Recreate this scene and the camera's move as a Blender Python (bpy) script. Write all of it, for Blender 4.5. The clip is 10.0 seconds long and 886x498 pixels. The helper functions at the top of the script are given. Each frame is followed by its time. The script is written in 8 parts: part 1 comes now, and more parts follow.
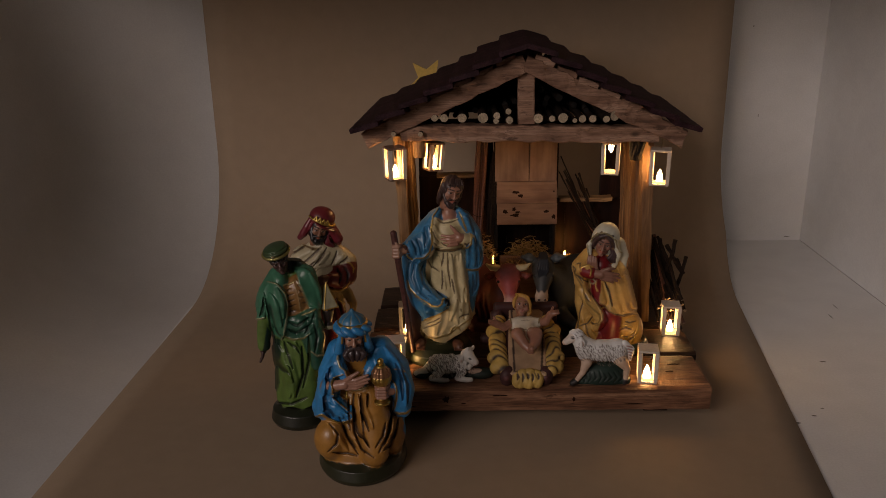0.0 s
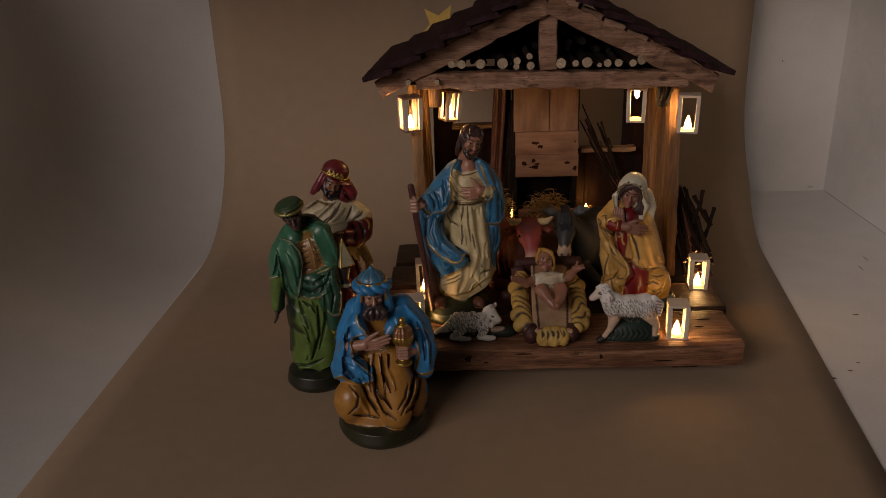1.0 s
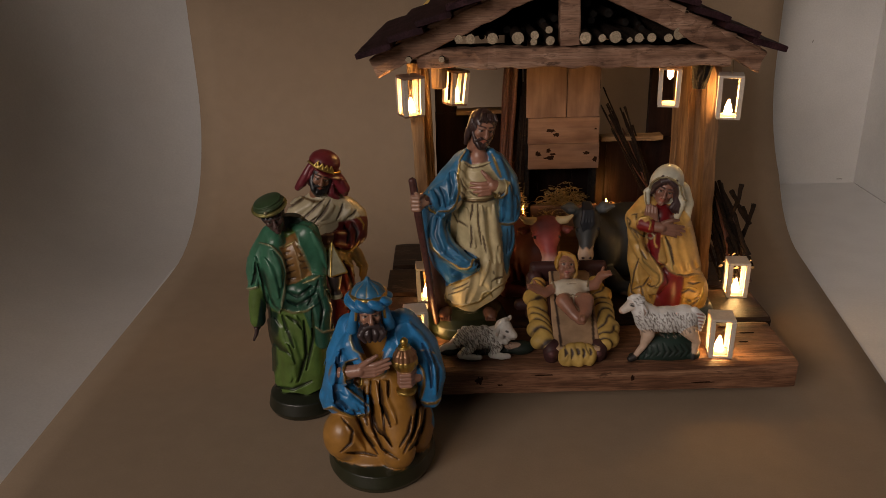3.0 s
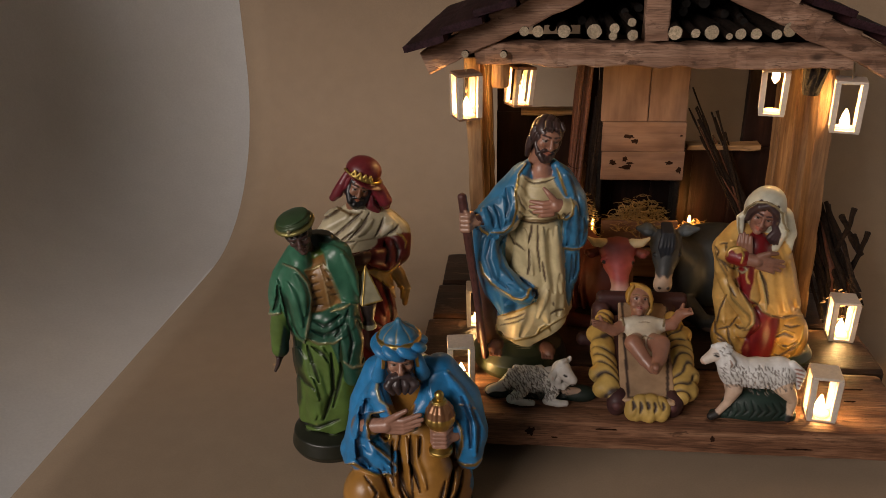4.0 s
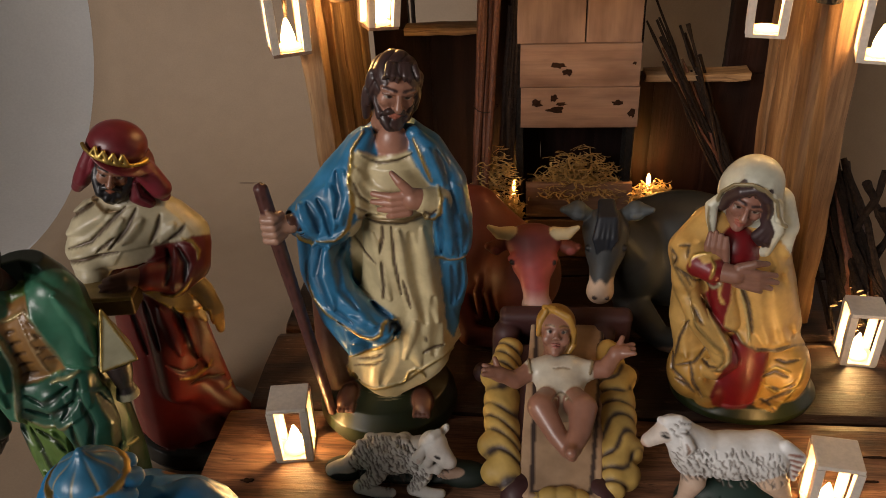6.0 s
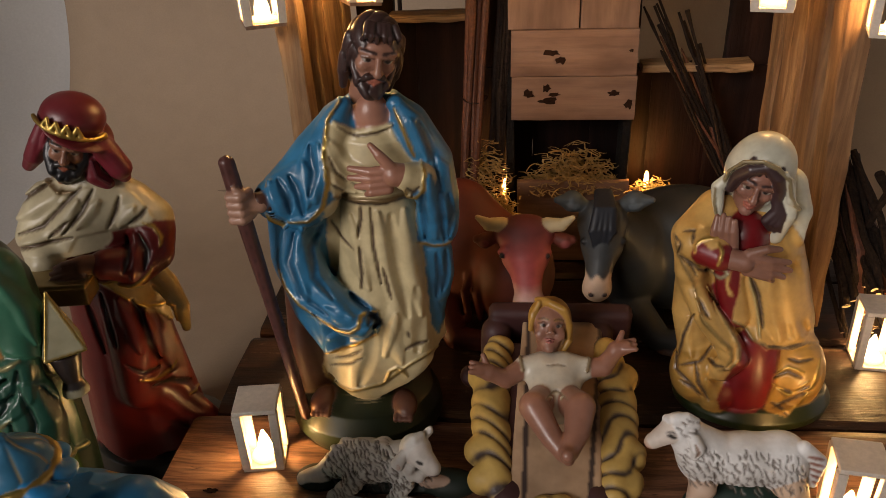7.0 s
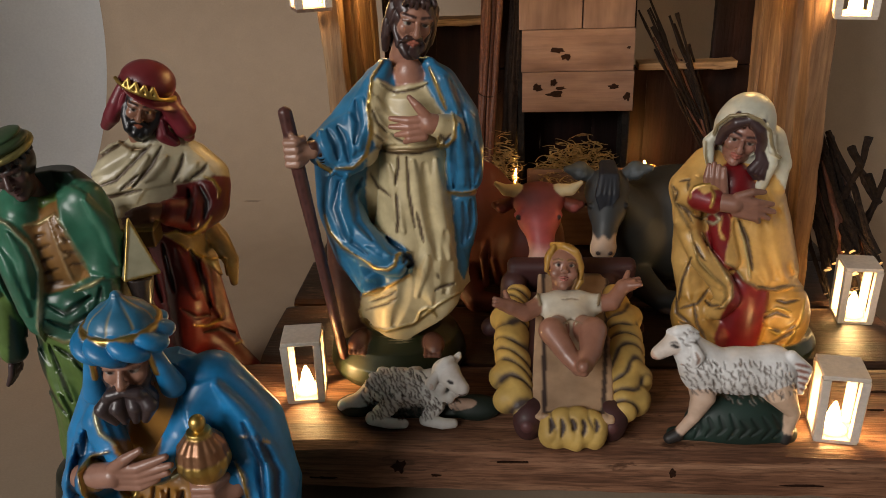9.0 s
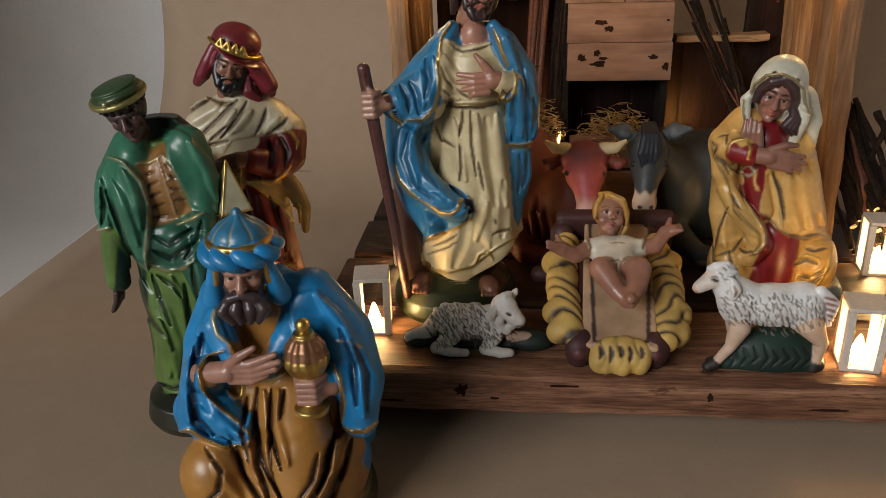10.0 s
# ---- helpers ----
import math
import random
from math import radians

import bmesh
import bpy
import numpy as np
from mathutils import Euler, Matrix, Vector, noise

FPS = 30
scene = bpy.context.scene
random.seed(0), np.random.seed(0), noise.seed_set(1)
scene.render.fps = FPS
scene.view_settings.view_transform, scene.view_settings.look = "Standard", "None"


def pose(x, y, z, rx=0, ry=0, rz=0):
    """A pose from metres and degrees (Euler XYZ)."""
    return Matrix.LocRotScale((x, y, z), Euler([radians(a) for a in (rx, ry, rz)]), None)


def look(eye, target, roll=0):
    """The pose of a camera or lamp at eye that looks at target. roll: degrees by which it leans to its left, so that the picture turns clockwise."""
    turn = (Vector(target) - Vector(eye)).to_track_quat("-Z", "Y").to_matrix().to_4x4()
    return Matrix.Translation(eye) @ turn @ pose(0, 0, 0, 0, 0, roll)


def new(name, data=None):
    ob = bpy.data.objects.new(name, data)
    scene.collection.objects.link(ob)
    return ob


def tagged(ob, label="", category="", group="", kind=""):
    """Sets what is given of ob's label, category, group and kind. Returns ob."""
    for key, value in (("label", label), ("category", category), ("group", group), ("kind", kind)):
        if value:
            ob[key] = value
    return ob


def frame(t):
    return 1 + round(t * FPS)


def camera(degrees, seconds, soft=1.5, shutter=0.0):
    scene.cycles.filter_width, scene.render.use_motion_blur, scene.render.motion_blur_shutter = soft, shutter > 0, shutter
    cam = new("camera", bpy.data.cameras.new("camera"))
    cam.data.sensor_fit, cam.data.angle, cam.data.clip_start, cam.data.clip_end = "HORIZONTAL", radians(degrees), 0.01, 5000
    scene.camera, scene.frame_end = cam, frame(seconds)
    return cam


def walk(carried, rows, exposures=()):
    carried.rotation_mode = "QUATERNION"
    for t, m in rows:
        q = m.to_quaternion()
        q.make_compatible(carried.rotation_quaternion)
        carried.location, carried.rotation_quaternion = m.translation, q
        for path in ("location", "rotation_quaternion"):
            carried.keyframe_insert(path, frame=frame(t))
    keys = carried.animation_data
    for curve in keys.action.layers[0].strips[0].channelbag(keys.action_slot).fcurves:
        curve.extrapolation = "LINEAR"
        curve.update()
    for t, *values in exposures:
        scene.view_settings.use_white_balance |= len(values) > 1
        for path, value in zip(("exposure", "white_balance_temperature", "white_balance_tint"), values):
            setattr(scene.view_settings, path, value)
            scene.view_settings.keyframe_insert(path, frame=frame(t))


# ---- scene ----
import functools

cam = camera(57.7, 10.0, soft=0.5)
PATH = [
    (0, (0.024, 0.018, 0.376), (-0.014, 1.912, -0.264), -1.0),
    (0.5, (0.015, 0.027, 0.368), (-0.01, 1.904, -0.324), -1.3),
    (1, (0.009, 0.046, 0.362), (-0.039, 1.906, -0.374), -1.9),
    (1.5, (0.002, 0.063, 0.357), (-0.018, 1.918, -0.39), -2.3),
    (2, (-0.007, 0.084, 0.35), (-0.02, 1.942, -0.39), -1.8),
    (3.5, (-0.004, 0.175, 0.336), (-0.038, 2.017, -0.442), -1.4),
    (4, (0.005, 0.225, 0.336), (-0.192, 2.043, -0.474), -1.4),
    (4.5, (0.03, 0.294, 0.337), (-0.203, 2.063, -0.568), -1.8),
    (5, (0.054, 0.348, 0.33), (-0.157, 2.092, -0.628), -2.6),
    (5.5, (0.063, 0.393, 0.315), (-0.121, 2.102, -0.709), -2.4),
    (6, (0.067, 0.425, 0.302), (-0.127, 2.12, -0.742), -2.9),
    (6.2, (0.066, 0.439, 0.295), (-0.113, 2.135, -0.749), -2.3),
    (7.5, (0.068, 0.437, 0.258), (-0.102, 2.217, -0.638), -2.2),
    (8, (0.063, 0.419, 0.249), (-0.103, 2.218, -0.609), -2.0),
    (8.5, (0.059, 0.398, 0.245), (-0.12, 2.207, -0.589), -2.2),
    (9, (0.057, 0.377, 0.242), (-0.102, 2.2, -0.563), -2.1),
    (9.5, (0.048, 0.351, 0.24), (-0.128, 2.178, -0.555), -2.0),
    (10, (0.04, 0.333, 0.235), (-0.16, 2.149, -0.576), -2.0),
]
EXPOSURES = [(0.0, -0.80, 7250.0, 23.0), (2.2, -0.70, 7450.0, 24.0), (3.5, -0.14, 7150.0, 16.0), (4.0, 0.10, 7000.0, 16.0), (4.5, 0.25, 6500.0, 11.0), (5.5, 0.30, 6500.0, 11.0), (6.2, 0.22, 6750.0, 14.0), (7.5, 0.20, 6800.0, 15.0), (8.0, 0.27, 6550.0, 13.0), (9.0, 0.38, 6450.0, 10.0), (10.0, 0.50, 6250.0, 9.0)]
walk(cam, [(t, look(eye, target, roll)) for t, eye, target, roll in PATH], EXPOSURES)

# ---------------------------------------------------------------- light
world = bpy.data.worlds.new("room_dusk")
scene.world = world
world.use_nodes = True
world.node_tree.nodes["Background"].inputs[0].default_value = (0.60, 0.55, 0.50, 1)
world.node_tree.nodes["Background"].inputs[1].default_value = 0.002


def area_lamp(name, eye, target, w, h, power, colour):
    data = bpy.data.lights.new(name, "AREA")
    data.shape, data.size, data.size_y, data.energy, data.color = "RECTANGLE", w, h, power, colour
    ob = new(name, data)
    ob.matrix_world = look(eye, target)
    return ob


# daylight of the room's window, to the left and in front
area_lamp("window_light", (-1.60, -1.45, 1.28), (0.05, 0.75, 0.08), 1.7, 1.1, 50.0, (1.0, 0.95, 0.91))


def bulb(name, at, power, colour=(1.0, 0.56, 0.18), radius=0.0025):
    data = bpy.data.lights.new(name, "POINT")
    data.energy, data.color, data.shadow_soft_size = power, colour, radius
    ob = new(name, data)
    ob.location = at
    return ob


# ---------------------------------------------------------------- materials
def nodes_of(name):
    m = bpy.data.materials.new(name)
    m.use_nodes = True
    nt = m.node_tree
    return m, nt, nt.nodes["Principled BSDF"]


def nd(nt, kind, **inputs):
    n = nt.nodes.new(kind)
    for key, value in inputs.items():
        n.inputs[key.replace("_", " ")].default_value = value
    return n


def ramp(nt, stops):
    n = nt.nodes.new("ShaderNodeValToRGB")
    el = n.color_ramp.elements
    while len(el) < len(stops):
        el.new(0.5)
    for e, (p, c) in zip(el, stops):
        e.position, e.color = p, (*c, 1)
    return n


def coords(nt, scale=(1, 1, 1), shift=True):
    """Object coordinates, moved for each object, in stretched metres."""
    tc = nt.nodes.new("ShaderNodeTexCoord")
    mp = nt.nodes.new("ShaderNodeMapping")
    mp.inputs["Scale"].default_value = scale
    nt.links.new(tc.outputs["Object"], mp.inputs["Vector"])
    if shift:
        oi = nt.nodes.new("ShaderNodeObjectInfo")
        mul = nt.nodes.new("ShaderNodeMath")
        mul.operation = "MULTIPLY"
        mul.inputs[1].default_value = 37.0
        nt.links.new(oi.outputs["Random"], mul.inputs[0])
        nt.links.new(mul.outputs[0], mp.inputs["Location"])
    return mp.outputs["Vector"]


def bump(nt, bsdf, height, strength, distance):
    b = nt.nodes.new("ShaderNodeBump")
    b.inputs["Strength"].default_value, b.inputs["Distance"].default_value = strength, distance
    nt.links.new(height, b.inputs["Height"])
    nt.links.new(b.outputs["Normal"], bsdf.inputs["Normal"])


def mix_colour(nt, fac, a, b, blend="MIX"):
    n = nt.nodes.new("ShaderNodeMix")
    n.data_type, n.blend_type = "RGBA", blend
    for sock, v in ((n.inputs[0], fac), (n.inputs[6], a), (n.inputs[7], b)):
        if isinstance(v, (int, float)):
            sock.default_value = v
        elif isinstance(v, tuple):
            sock.default_value = (*v, 1)
        else:
            nt.links.new(v, sock)
    return n.outputs[2]


def wood(name, dark, mid, light, axis, rough=0.7, fine=900, wear=None, knots=True, cracks=0.75, fibres=0.75):
    """Wood with its grain along an axis: fibres, broad figure, some knots, worn places."""
    m, nt, bsdf = nodes_of(name)
    long = [1.0, 1.0, 1.0]
    long["xyz".index(axis)] = 0.06
    v = coords(nt, tuple(long))
    a = nd(nt, "ShaderNodeTexNoise", Scale=fine, Detail=4.0, Roughness=0.6)
    b = nd(nt, "ShaderNodeTexNoise", Scale=fine * 0.16, Detail=3.0, Distortion=0.6)
    wide = [1.0, 1.0, 1.0]
    wide["xyz".index(axis)] = 0.35
    c = nd(nt, "ShaderNodeTexNoise", Scale=70.0, Detail=3.0)
    nt.links.new(v, a.inputs["Vector"]), nt.links.new(v, b.inputs["Vector"])
    nt.links.new(coords(nt, tuple(wide)), c.inputs["Vector"])
    r = ramp(nt, [(0.30, dark), (0.52, mid), (0.72, light)])
    nt.links.new(b.outputs["Fac"], r.inputs[0])
    fib = ramp(nt, [(0.38, (0.40, 0.36, 0.33)), (0.56, (1.06, 1.06, 1.06))])
    nt.links.new(a.outputs["Fac"], fib.inputs[0])
    col = mix_colour(nt, fibres, r.outputs[0], fib.outputs[0], "MULTIPLY")
    st = ramp(nt, [(0.36, (0.55, 0.50, 0.47)), (0.60, (1.0, 1.0, 1.0))])
    nt.links.new(c.outputs["Fac"], st.inputs[0])
    col = mix_colour(nt, 0.8, col, st.outputs[0], "MULTIPLY")
    g = nd(nt, "ShaderNodeTexNoise", Scale=fine * 0.28, Detail=2.0, Distortion=0.4)
    nt.links.new(v, g.inputs["Vector"])
    cr = ramp(nt, [(0.485, (0, 0, 0)), (0.500, (1, 1, 1)), (0.515, (0, 0, 0))])
    nt.links.new(g.outputs["Fac"], cr.inputs[0])
    gate = ramp(nt, [(0.46, (0, 0, 0)), (0.60, (cracks, cracks, cracks))])
    nt.links.new(c.outputs["Fac"], gate.inputs[0])
    split = mix_colour(nt, 1.0, cr.outputs[0], gate.outputs[0], "MULTIPLY")
    col = mix_colour(nt, split, col, tuple(q * 0.25 for q in dark))
    if knots:
        k = nd(nt, "ShaderNodeTexVoronoi", Scale=42.0, Randomness=1.0)
        nt.links.new(coords(nt, tuple(0.55 if q < 1 else 1.0 for q in long)), k.inputs["Vector"])
        kr = ramp(nt, [(0.05, (1, 1, 1)), (0.14, (0, 0, 0))])
        nt.links.new(k.outputs["Distance"], kr.inputs[0])
        col = mix_colour(nt, kr.outputs[0], col, tuple(q * 0.35 for q in dark))
    if wear:
        w = nd(nt, "ShaderNodeTexNoise", Scale=160.0, Detail=6.0, Roughness=0.7)
        nt.links.new(coords(nt, tuple(0.3 if q < 1 else 1.0 for q in long)), w.inputs["Vector"])
        wr = ramp(nt, [(0.58, (0, 0, 0)), (0.66, (1, 1, 1))])
        nt.links.new(w.outputs["Fac"], wr.inputs[0])
        col = mix_colour(nt, wr.outputs[0], col, wear)
    nt.links.new(col, bsdf.inputs["Base Color"])
    bsdf.inputs["Roughness"].default_value = rough
    bump(nt, bsdf, a.outputs["Fac"], 0.5, 0.0006)
    return m


def plain(name, colour, rough=0.6, scale=300.0, vary=0.15, metal=0.0, relief=0.0002, strength=0.3):
    m, nt, bsdf = nodes_of(name)
    n = nd(nt, "ShaderNodeTexNoise", Scale=scale, Detail=5.0, Roughness=0.6)
    w = nd(nt, "ShaderNodeTexNoise", Scale=scale * 0.07, Detail=2.0)
    v = coords(nt)
    nt.links.new(v, n.inputs["Vector"]), nt.links.new(v, w.inputs["Vector"])
    lo, hi = tuple(c * (1 - vary) for c in colour), tuple(min(1, c * (1 + vary)) for c in colour)
    r = ramp(nt, [(0.3, lo), (0.7, hi)])
    nt.links.new(n.outputs["Fac"], r.inputs[0])
    r2 = ramp(nt, [(0.3, (1 - vary,) * 3), (0.7, (1, 1, 1))])
    nt.links.new(w.outputs["Fac"], r2.inputs[0])
    nt.links.new(mix_colour(nt, 1.0, r.outputs[0], r2.outputs[0], "MULTIPLY"), bsdf.inputs["Base Color"])
    bsdf.inputs["Roughness"].default_value, bsdf.inputs["Metallic"].default_value = rough, metal
    bump(nt, bsdf, n.outputs["Fac"], strength, relief)
    return m


def glow(name, colour, strength):
    m, nt, bsdf = nodes_of(name)
    bsdf.inputs["Base Color"].default_value = (*colour, 1)
    bsdf.inputs["Emission Color"].default_value = (*colour, 1)
    bsdf.inputs["Emission Strength"].default_value = strength
    return m


def matt(m, level=0.15):
    m.node_tree.nodes["Principled BSDF"].inputs["Specular IOR Level"].default_value = level
    return m


KRAFT = plain("kraft_card", (0.36, 0.265, 0.18), 0.75, 900, 0.06, relief=0.00008, strength=0.25)
WHITE_CARD = plain("white_card", (0.82, 0.82, 0.81), 0.6, 500, 0.05, relief=0.0001)
SHEET = plain("white_translucent_sheet", (0.70, 0.69, 0.67), 0.7, 500, 0.05, relief=0.0001)
nt = SHEET.node_tree
see = nd(nt, "ShaderNodeBsdfTranslucent", Color=(0.80, 0.78, 0.75, 1))
both = nd(nt, "ShaderNodeMixShader", Fac=0.10)
nt.links.new(nt.nodes["Principled BSDF"].outputs[0], both.inputs[1])
nt.links.new(see.outputs[0], both.inputs[2])
nt.links.new(both.outputs[0], nt.nodes["Material Output"].inputs[0])
ROOM_PAINT = plain("room_paint", (0.15, 0.14, 0.13), 0.9, 60, 0.06)
TABLE_WOOD = wood("table_wood", (0.10, 0.06, 0.035), (0.16, 0.10, 0.06), (0.2, 0.13, 0.08), "x", 0.5, 200)
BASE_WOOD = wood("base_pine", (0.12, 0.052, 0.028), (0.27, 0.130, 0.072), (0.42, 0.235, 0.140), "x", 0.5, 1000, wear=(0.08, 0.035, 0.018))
DARK_BASE = wood("dark_base_wood", (0.016, 0.007, 0.004), (0.030, 0.012, 0.007), (0.060, 0.026, 0.014), "x", 0.5, 1000, wear=(0.14, 0.09, 0.06))
BEAM_X = wood("weathered_beam", (0.22, 0.115, 0.070), (0.38, 0.215, 0.14), (0.52, 0.33, 0.23), "x", 0.75, 1000, wear=(0.10, 0.05, 0.03), fibres=0.55)
POST_Z = wood("post_pine", (0.18, 0.09, 0.04), (0.32, 0.18, 0.085), (0.43, 0.27, 0.14), "z", 0.65, 900, fibres=0.28, cracks=0.4)
PANEL_X = wood("panel_pine", (0.25, 0.138, 0.088), (0.28, 0.160, 0.104), (0.31, 0.185, 0.125), "x", 0.65, 500, knots=False, cracks=0.12, fibres=0.22)
PANEL_Z = wood("panel_pale", (0.27, 0.158, 0.104), (0.30, 0.180, 0.12), (0.32, 0.20, 0.137), "z", 0.65, 400, knots=False, cracks=0.08, fibres=0.16)
KNOT = plain("dark_knot", (0.030, 0.012, 0.006), 0.9, 600, 0.4)
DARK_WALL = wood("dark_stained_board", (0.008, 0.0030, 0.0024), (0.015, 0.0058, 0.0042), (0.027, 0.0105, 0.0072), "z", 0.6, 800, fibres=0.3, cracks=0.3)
SILL = wood("sill_wood", (0.25, 0.15, 0.07), (0.38, 0.24, 0.12), (0.46, 0.31, 0.17), "x", 0.65, 700)
TILE = wood("roof_tile_purple", (0.026, 0.010, 0.014), (0.045, 0.018, 0.024), (0.066, 0.028, 0.034), "y", 0.6, 700, knots=False)
BARK = plain("bark", (0.026, 0.016, 0.011), 0.85, 500, 0.5, relief=0.0012, strength=0.8)
REDBARK = plain("red_twig_bark", (0.13, 0.045, 0.022), 0.55, 500, 0.4, relief=0.0006, strength=0.6)
CUT = plain("cut_branch_end", (0.52, 0.41, 0.28), 0.8, 900, 0.4, relief=0.0003)
CHAR = plain("charred_bark_dark_fill", (0.020, 0.017, 0.015), 0.9, 350, 0.5, relief=0.0015, strength=0.9)
STRAW = plain("straw", (0.42, 0.27, 0.10), 0.5, 400, 0.25)
LANTERN_WOOD = plain("lantern_white_wood", (0.62, 0.55, 0.47), 0.55, 500, 0.10)
LANTERN_BROWN = plain("lantern_rust_plate", (0.25, 0.15, 0.10), 0.55, 500, 0.25)
STAR_PAINT = plain("star_yellow", (0.75, 0.50, 0.12), 0.5, 300, 0.1)
FLAME = glow("led_glow", (1.0, 0.68, 0.28), 55.0)
for dull in (KNOT, DARK_WALL, BARK, CHAR, TILE, ROOM_PAINT):
    matt(dull)
PLATE_GLOW = glow("lit_plate_glow", (1.0, 0.60, 0.20), 3.0)
EMBER = glow("straw_led", (1.0, 0.50, 0.10), 26.0)
STRING = plain("string", (0.35, 0.25, 0.14), 0.8, 900, 0.2)


# ---------------------------------------------------------------- building helpers
def mesh_of(name, bm, material, smooth=False):
    me = bpy.data.meshes.new(name)
    bm.normal_update()
    bm.to_mesh(me)
    bm.free()
    if material:
        me.materials.append(material)
    if smooth:
        me.polygons.foreach_set("use_smooth", [True] * len(me.polygons))
    return me


def part(name, bm, material, parent=None, label="", smooth=False):
    ob = new(name, mesh_of(name, bm, material, smooth))
    if parent is not None:
        ob.parent = parent
    if label:
        tagged(ob, label)
    return ob


def empty(name, at=(0, 0, 0)):
    ob = new(name)
    ob.location = at
    ob.empty_display_size = 0.01
    return ob


def box(bm, lo, hi, bevel=0.0, segments=2):
    m = Matrix.LocRotScale([(a + b) / 2 for a, b in zip(lo, hi)], None, [b - a for a, b in zip(lo, hi)])
    r = bmesh.ops.create_cube(bm, size=1.0, matrix=m)
    if bevel:
        edges = {e for v in r["verts"] for e in v.link_edges}
        bmesh.ops.bevel(bm, geom=list(edges), offset=bevel, segments=segments, affect="EDGES", profile=0.5)
    return r["verts"]


def beam(bm, a, b, w, h, side=(1, 0, 0), rough=0.0006, steps=14, round_=0.12, ends=1.0, seed=0, w2=None, h2=None):
    """A hand-cut length of wood from a to b: w across (along side), h the other way, with uneven edges."""
    a, b = Vector(a), Vector(b)
    d = (b - a).normalized()
    s = (Vector(side) - d * d.dot(Vector(side))).normalized()
    u = d.cross(s)
    rings = []
    w2, h2 = w2 or w, h2 or h
    for i in range(steps + 1):
        f = i / steps
        c = a.lerp(b, f)
        ww, hh = (w + (w2 - w) * f) / 2, (h + (h2 - h) * f) / 2
        k = ends if i in (0, steps) else 1.0
        ring = []
        for sx, sy in ((-1, -1 + round_), (-1 + round_, -1), (0, -1), (1 - round_, -1), (1, -1 + round_), (1, 0), (1, 1 - round_), (1 - round_, 1), (0, 1), (-1 + round_, 1), (-1, 1 - round_), (-1, 0)):
            p = c + s * (sx * ww * k) + u * (sy * hh * k)
            n = noise.noise_vector(p * 90 + Vector((seed * 7.3, seed * 3.1, 0)))
            p = p + (s * n.x + u * n.y) * rough * 2 + d * (n.z * rough * 2 if i in (0, steps) else 0)
            ring.append(bm.verts.new(p))
        rings.append(ring)
    for r0, r1 in zip(rings, rings[1:]):
        for i in range(12):
            j = (i + 1) % 12
            bm.faces.new((r0[i], r0[j], r1[j], r1[i]))
    bm.faces.new(rings[0][::-1])
    bm.faces.new(rings[-1])


def tube(bm, pts, radii, sides=8, cap=True, wob=0.0, seed=0):
    pts = [Vector(p) for p in pts]
    if isinstance(radii, (int, float)):
        radii = [radii] * len(pts)
    rings = []
    for i, p in enumerate(pts):
        d = (pts[min(i + 1, len(pts) - 1)] - pts[max(i - 1, 0)]).normalized()
        s = d.orthogonal().normalized() if not rings else (side - d * d.dot(side)).normalized()
        side = s
        u = d.cross(s)
        ring = []
        for k in range(sides):
            t = 2 * math.pi * k / sides
            q = p + (s * math.cos(t) + u * math.sin(t)) * radii[i] * (1 + wob * noise.noise(p * 300 + Vector((k * 1.7, seed, 0))))
            ring.append(bm.verts.new(q))
        rings.append(ring)
    for r0, r1 in zip(rings, rings[1:]):
        for i in range(sides):
            j = (i + 1) % sides
            bm.faces.new((r0[i], r0[j], r1[j], r1[i]))
    if cap:
        bm.faces.new(rings[0][::-1])
        bm.faces.new(rings[-1])


def bent(a, b, n, amount, seed):
    """Points from a to b along a slightly crooked line."""
    a, b = Vector(a), Vector(b)
    out = []
    for i in range(n + 1):
        f = i / n
        w = noise.noise_vector(Vector((f * 3.0, seed * 5.7, 1.3))) * amount * math.sin(math.pi * min(1, f + 0.15))
        out.append(a.lerp(b, f) + w)
    return out


# ---------------------------------------------------------------- room, table, light box
def room():
    def slab(name, lo, hi, material, label):
        bm = bmesh.new()
        box(bm, lo, hi)
        return tagged(part(name, bm, material), label, "wall", kind="structure")

    X0, X1, Y0, Y1, Z0, Z1 = -1.9, 1.9, -2.2, 1.9, -0.76, 1.75
    slab("floor", (X0, Y0, Z0 - 0.1), (X1, Y1, Z0), TABLE_WOOD, "dark wooden room floor below the table")
    slab("ceiling", (X0, Y0, Z1), (X1, Y1, Z1 + 0.1), ROOM_PAINT, "plain painted room ceiling")
    slab("wall_east", (X1, Y0, Z0), (X1 + 0.1, Y1, Z1), ROOM_PAINT, "plain painted room wall")
    slab("wall_north", (X0, Y1, Z0), (X1, Y1 + 0.1, Z1), ROOM_PAINT, "plain painted room wall behind the table")
    slab("wall_south", (X0, Y0 - 0.1, Z0), (X1, Y0, Z1), ROOM_PAINT, "plain painted room wall")
    bm = bmesh.new()
    for lo, hi in (((X0 - 0.1, Y0, Z0), (X0, -2.15, Z1)), ((X0 - 0.1, -0.85, Z0), (X0, Y1, Z1)), ((X0 - 0.1, -2.15, Z0), (X0, -0.85, 0.55)), ((X0 - 0.1, -2.15, 1.68), (X0, -0.85, Z1))):
        box(bm, lo, hi)
    tagged(part("wall_west", bm, ROOM_PAINT), "plain painted room wall with a window opening", "wall", kind="structure")


room()

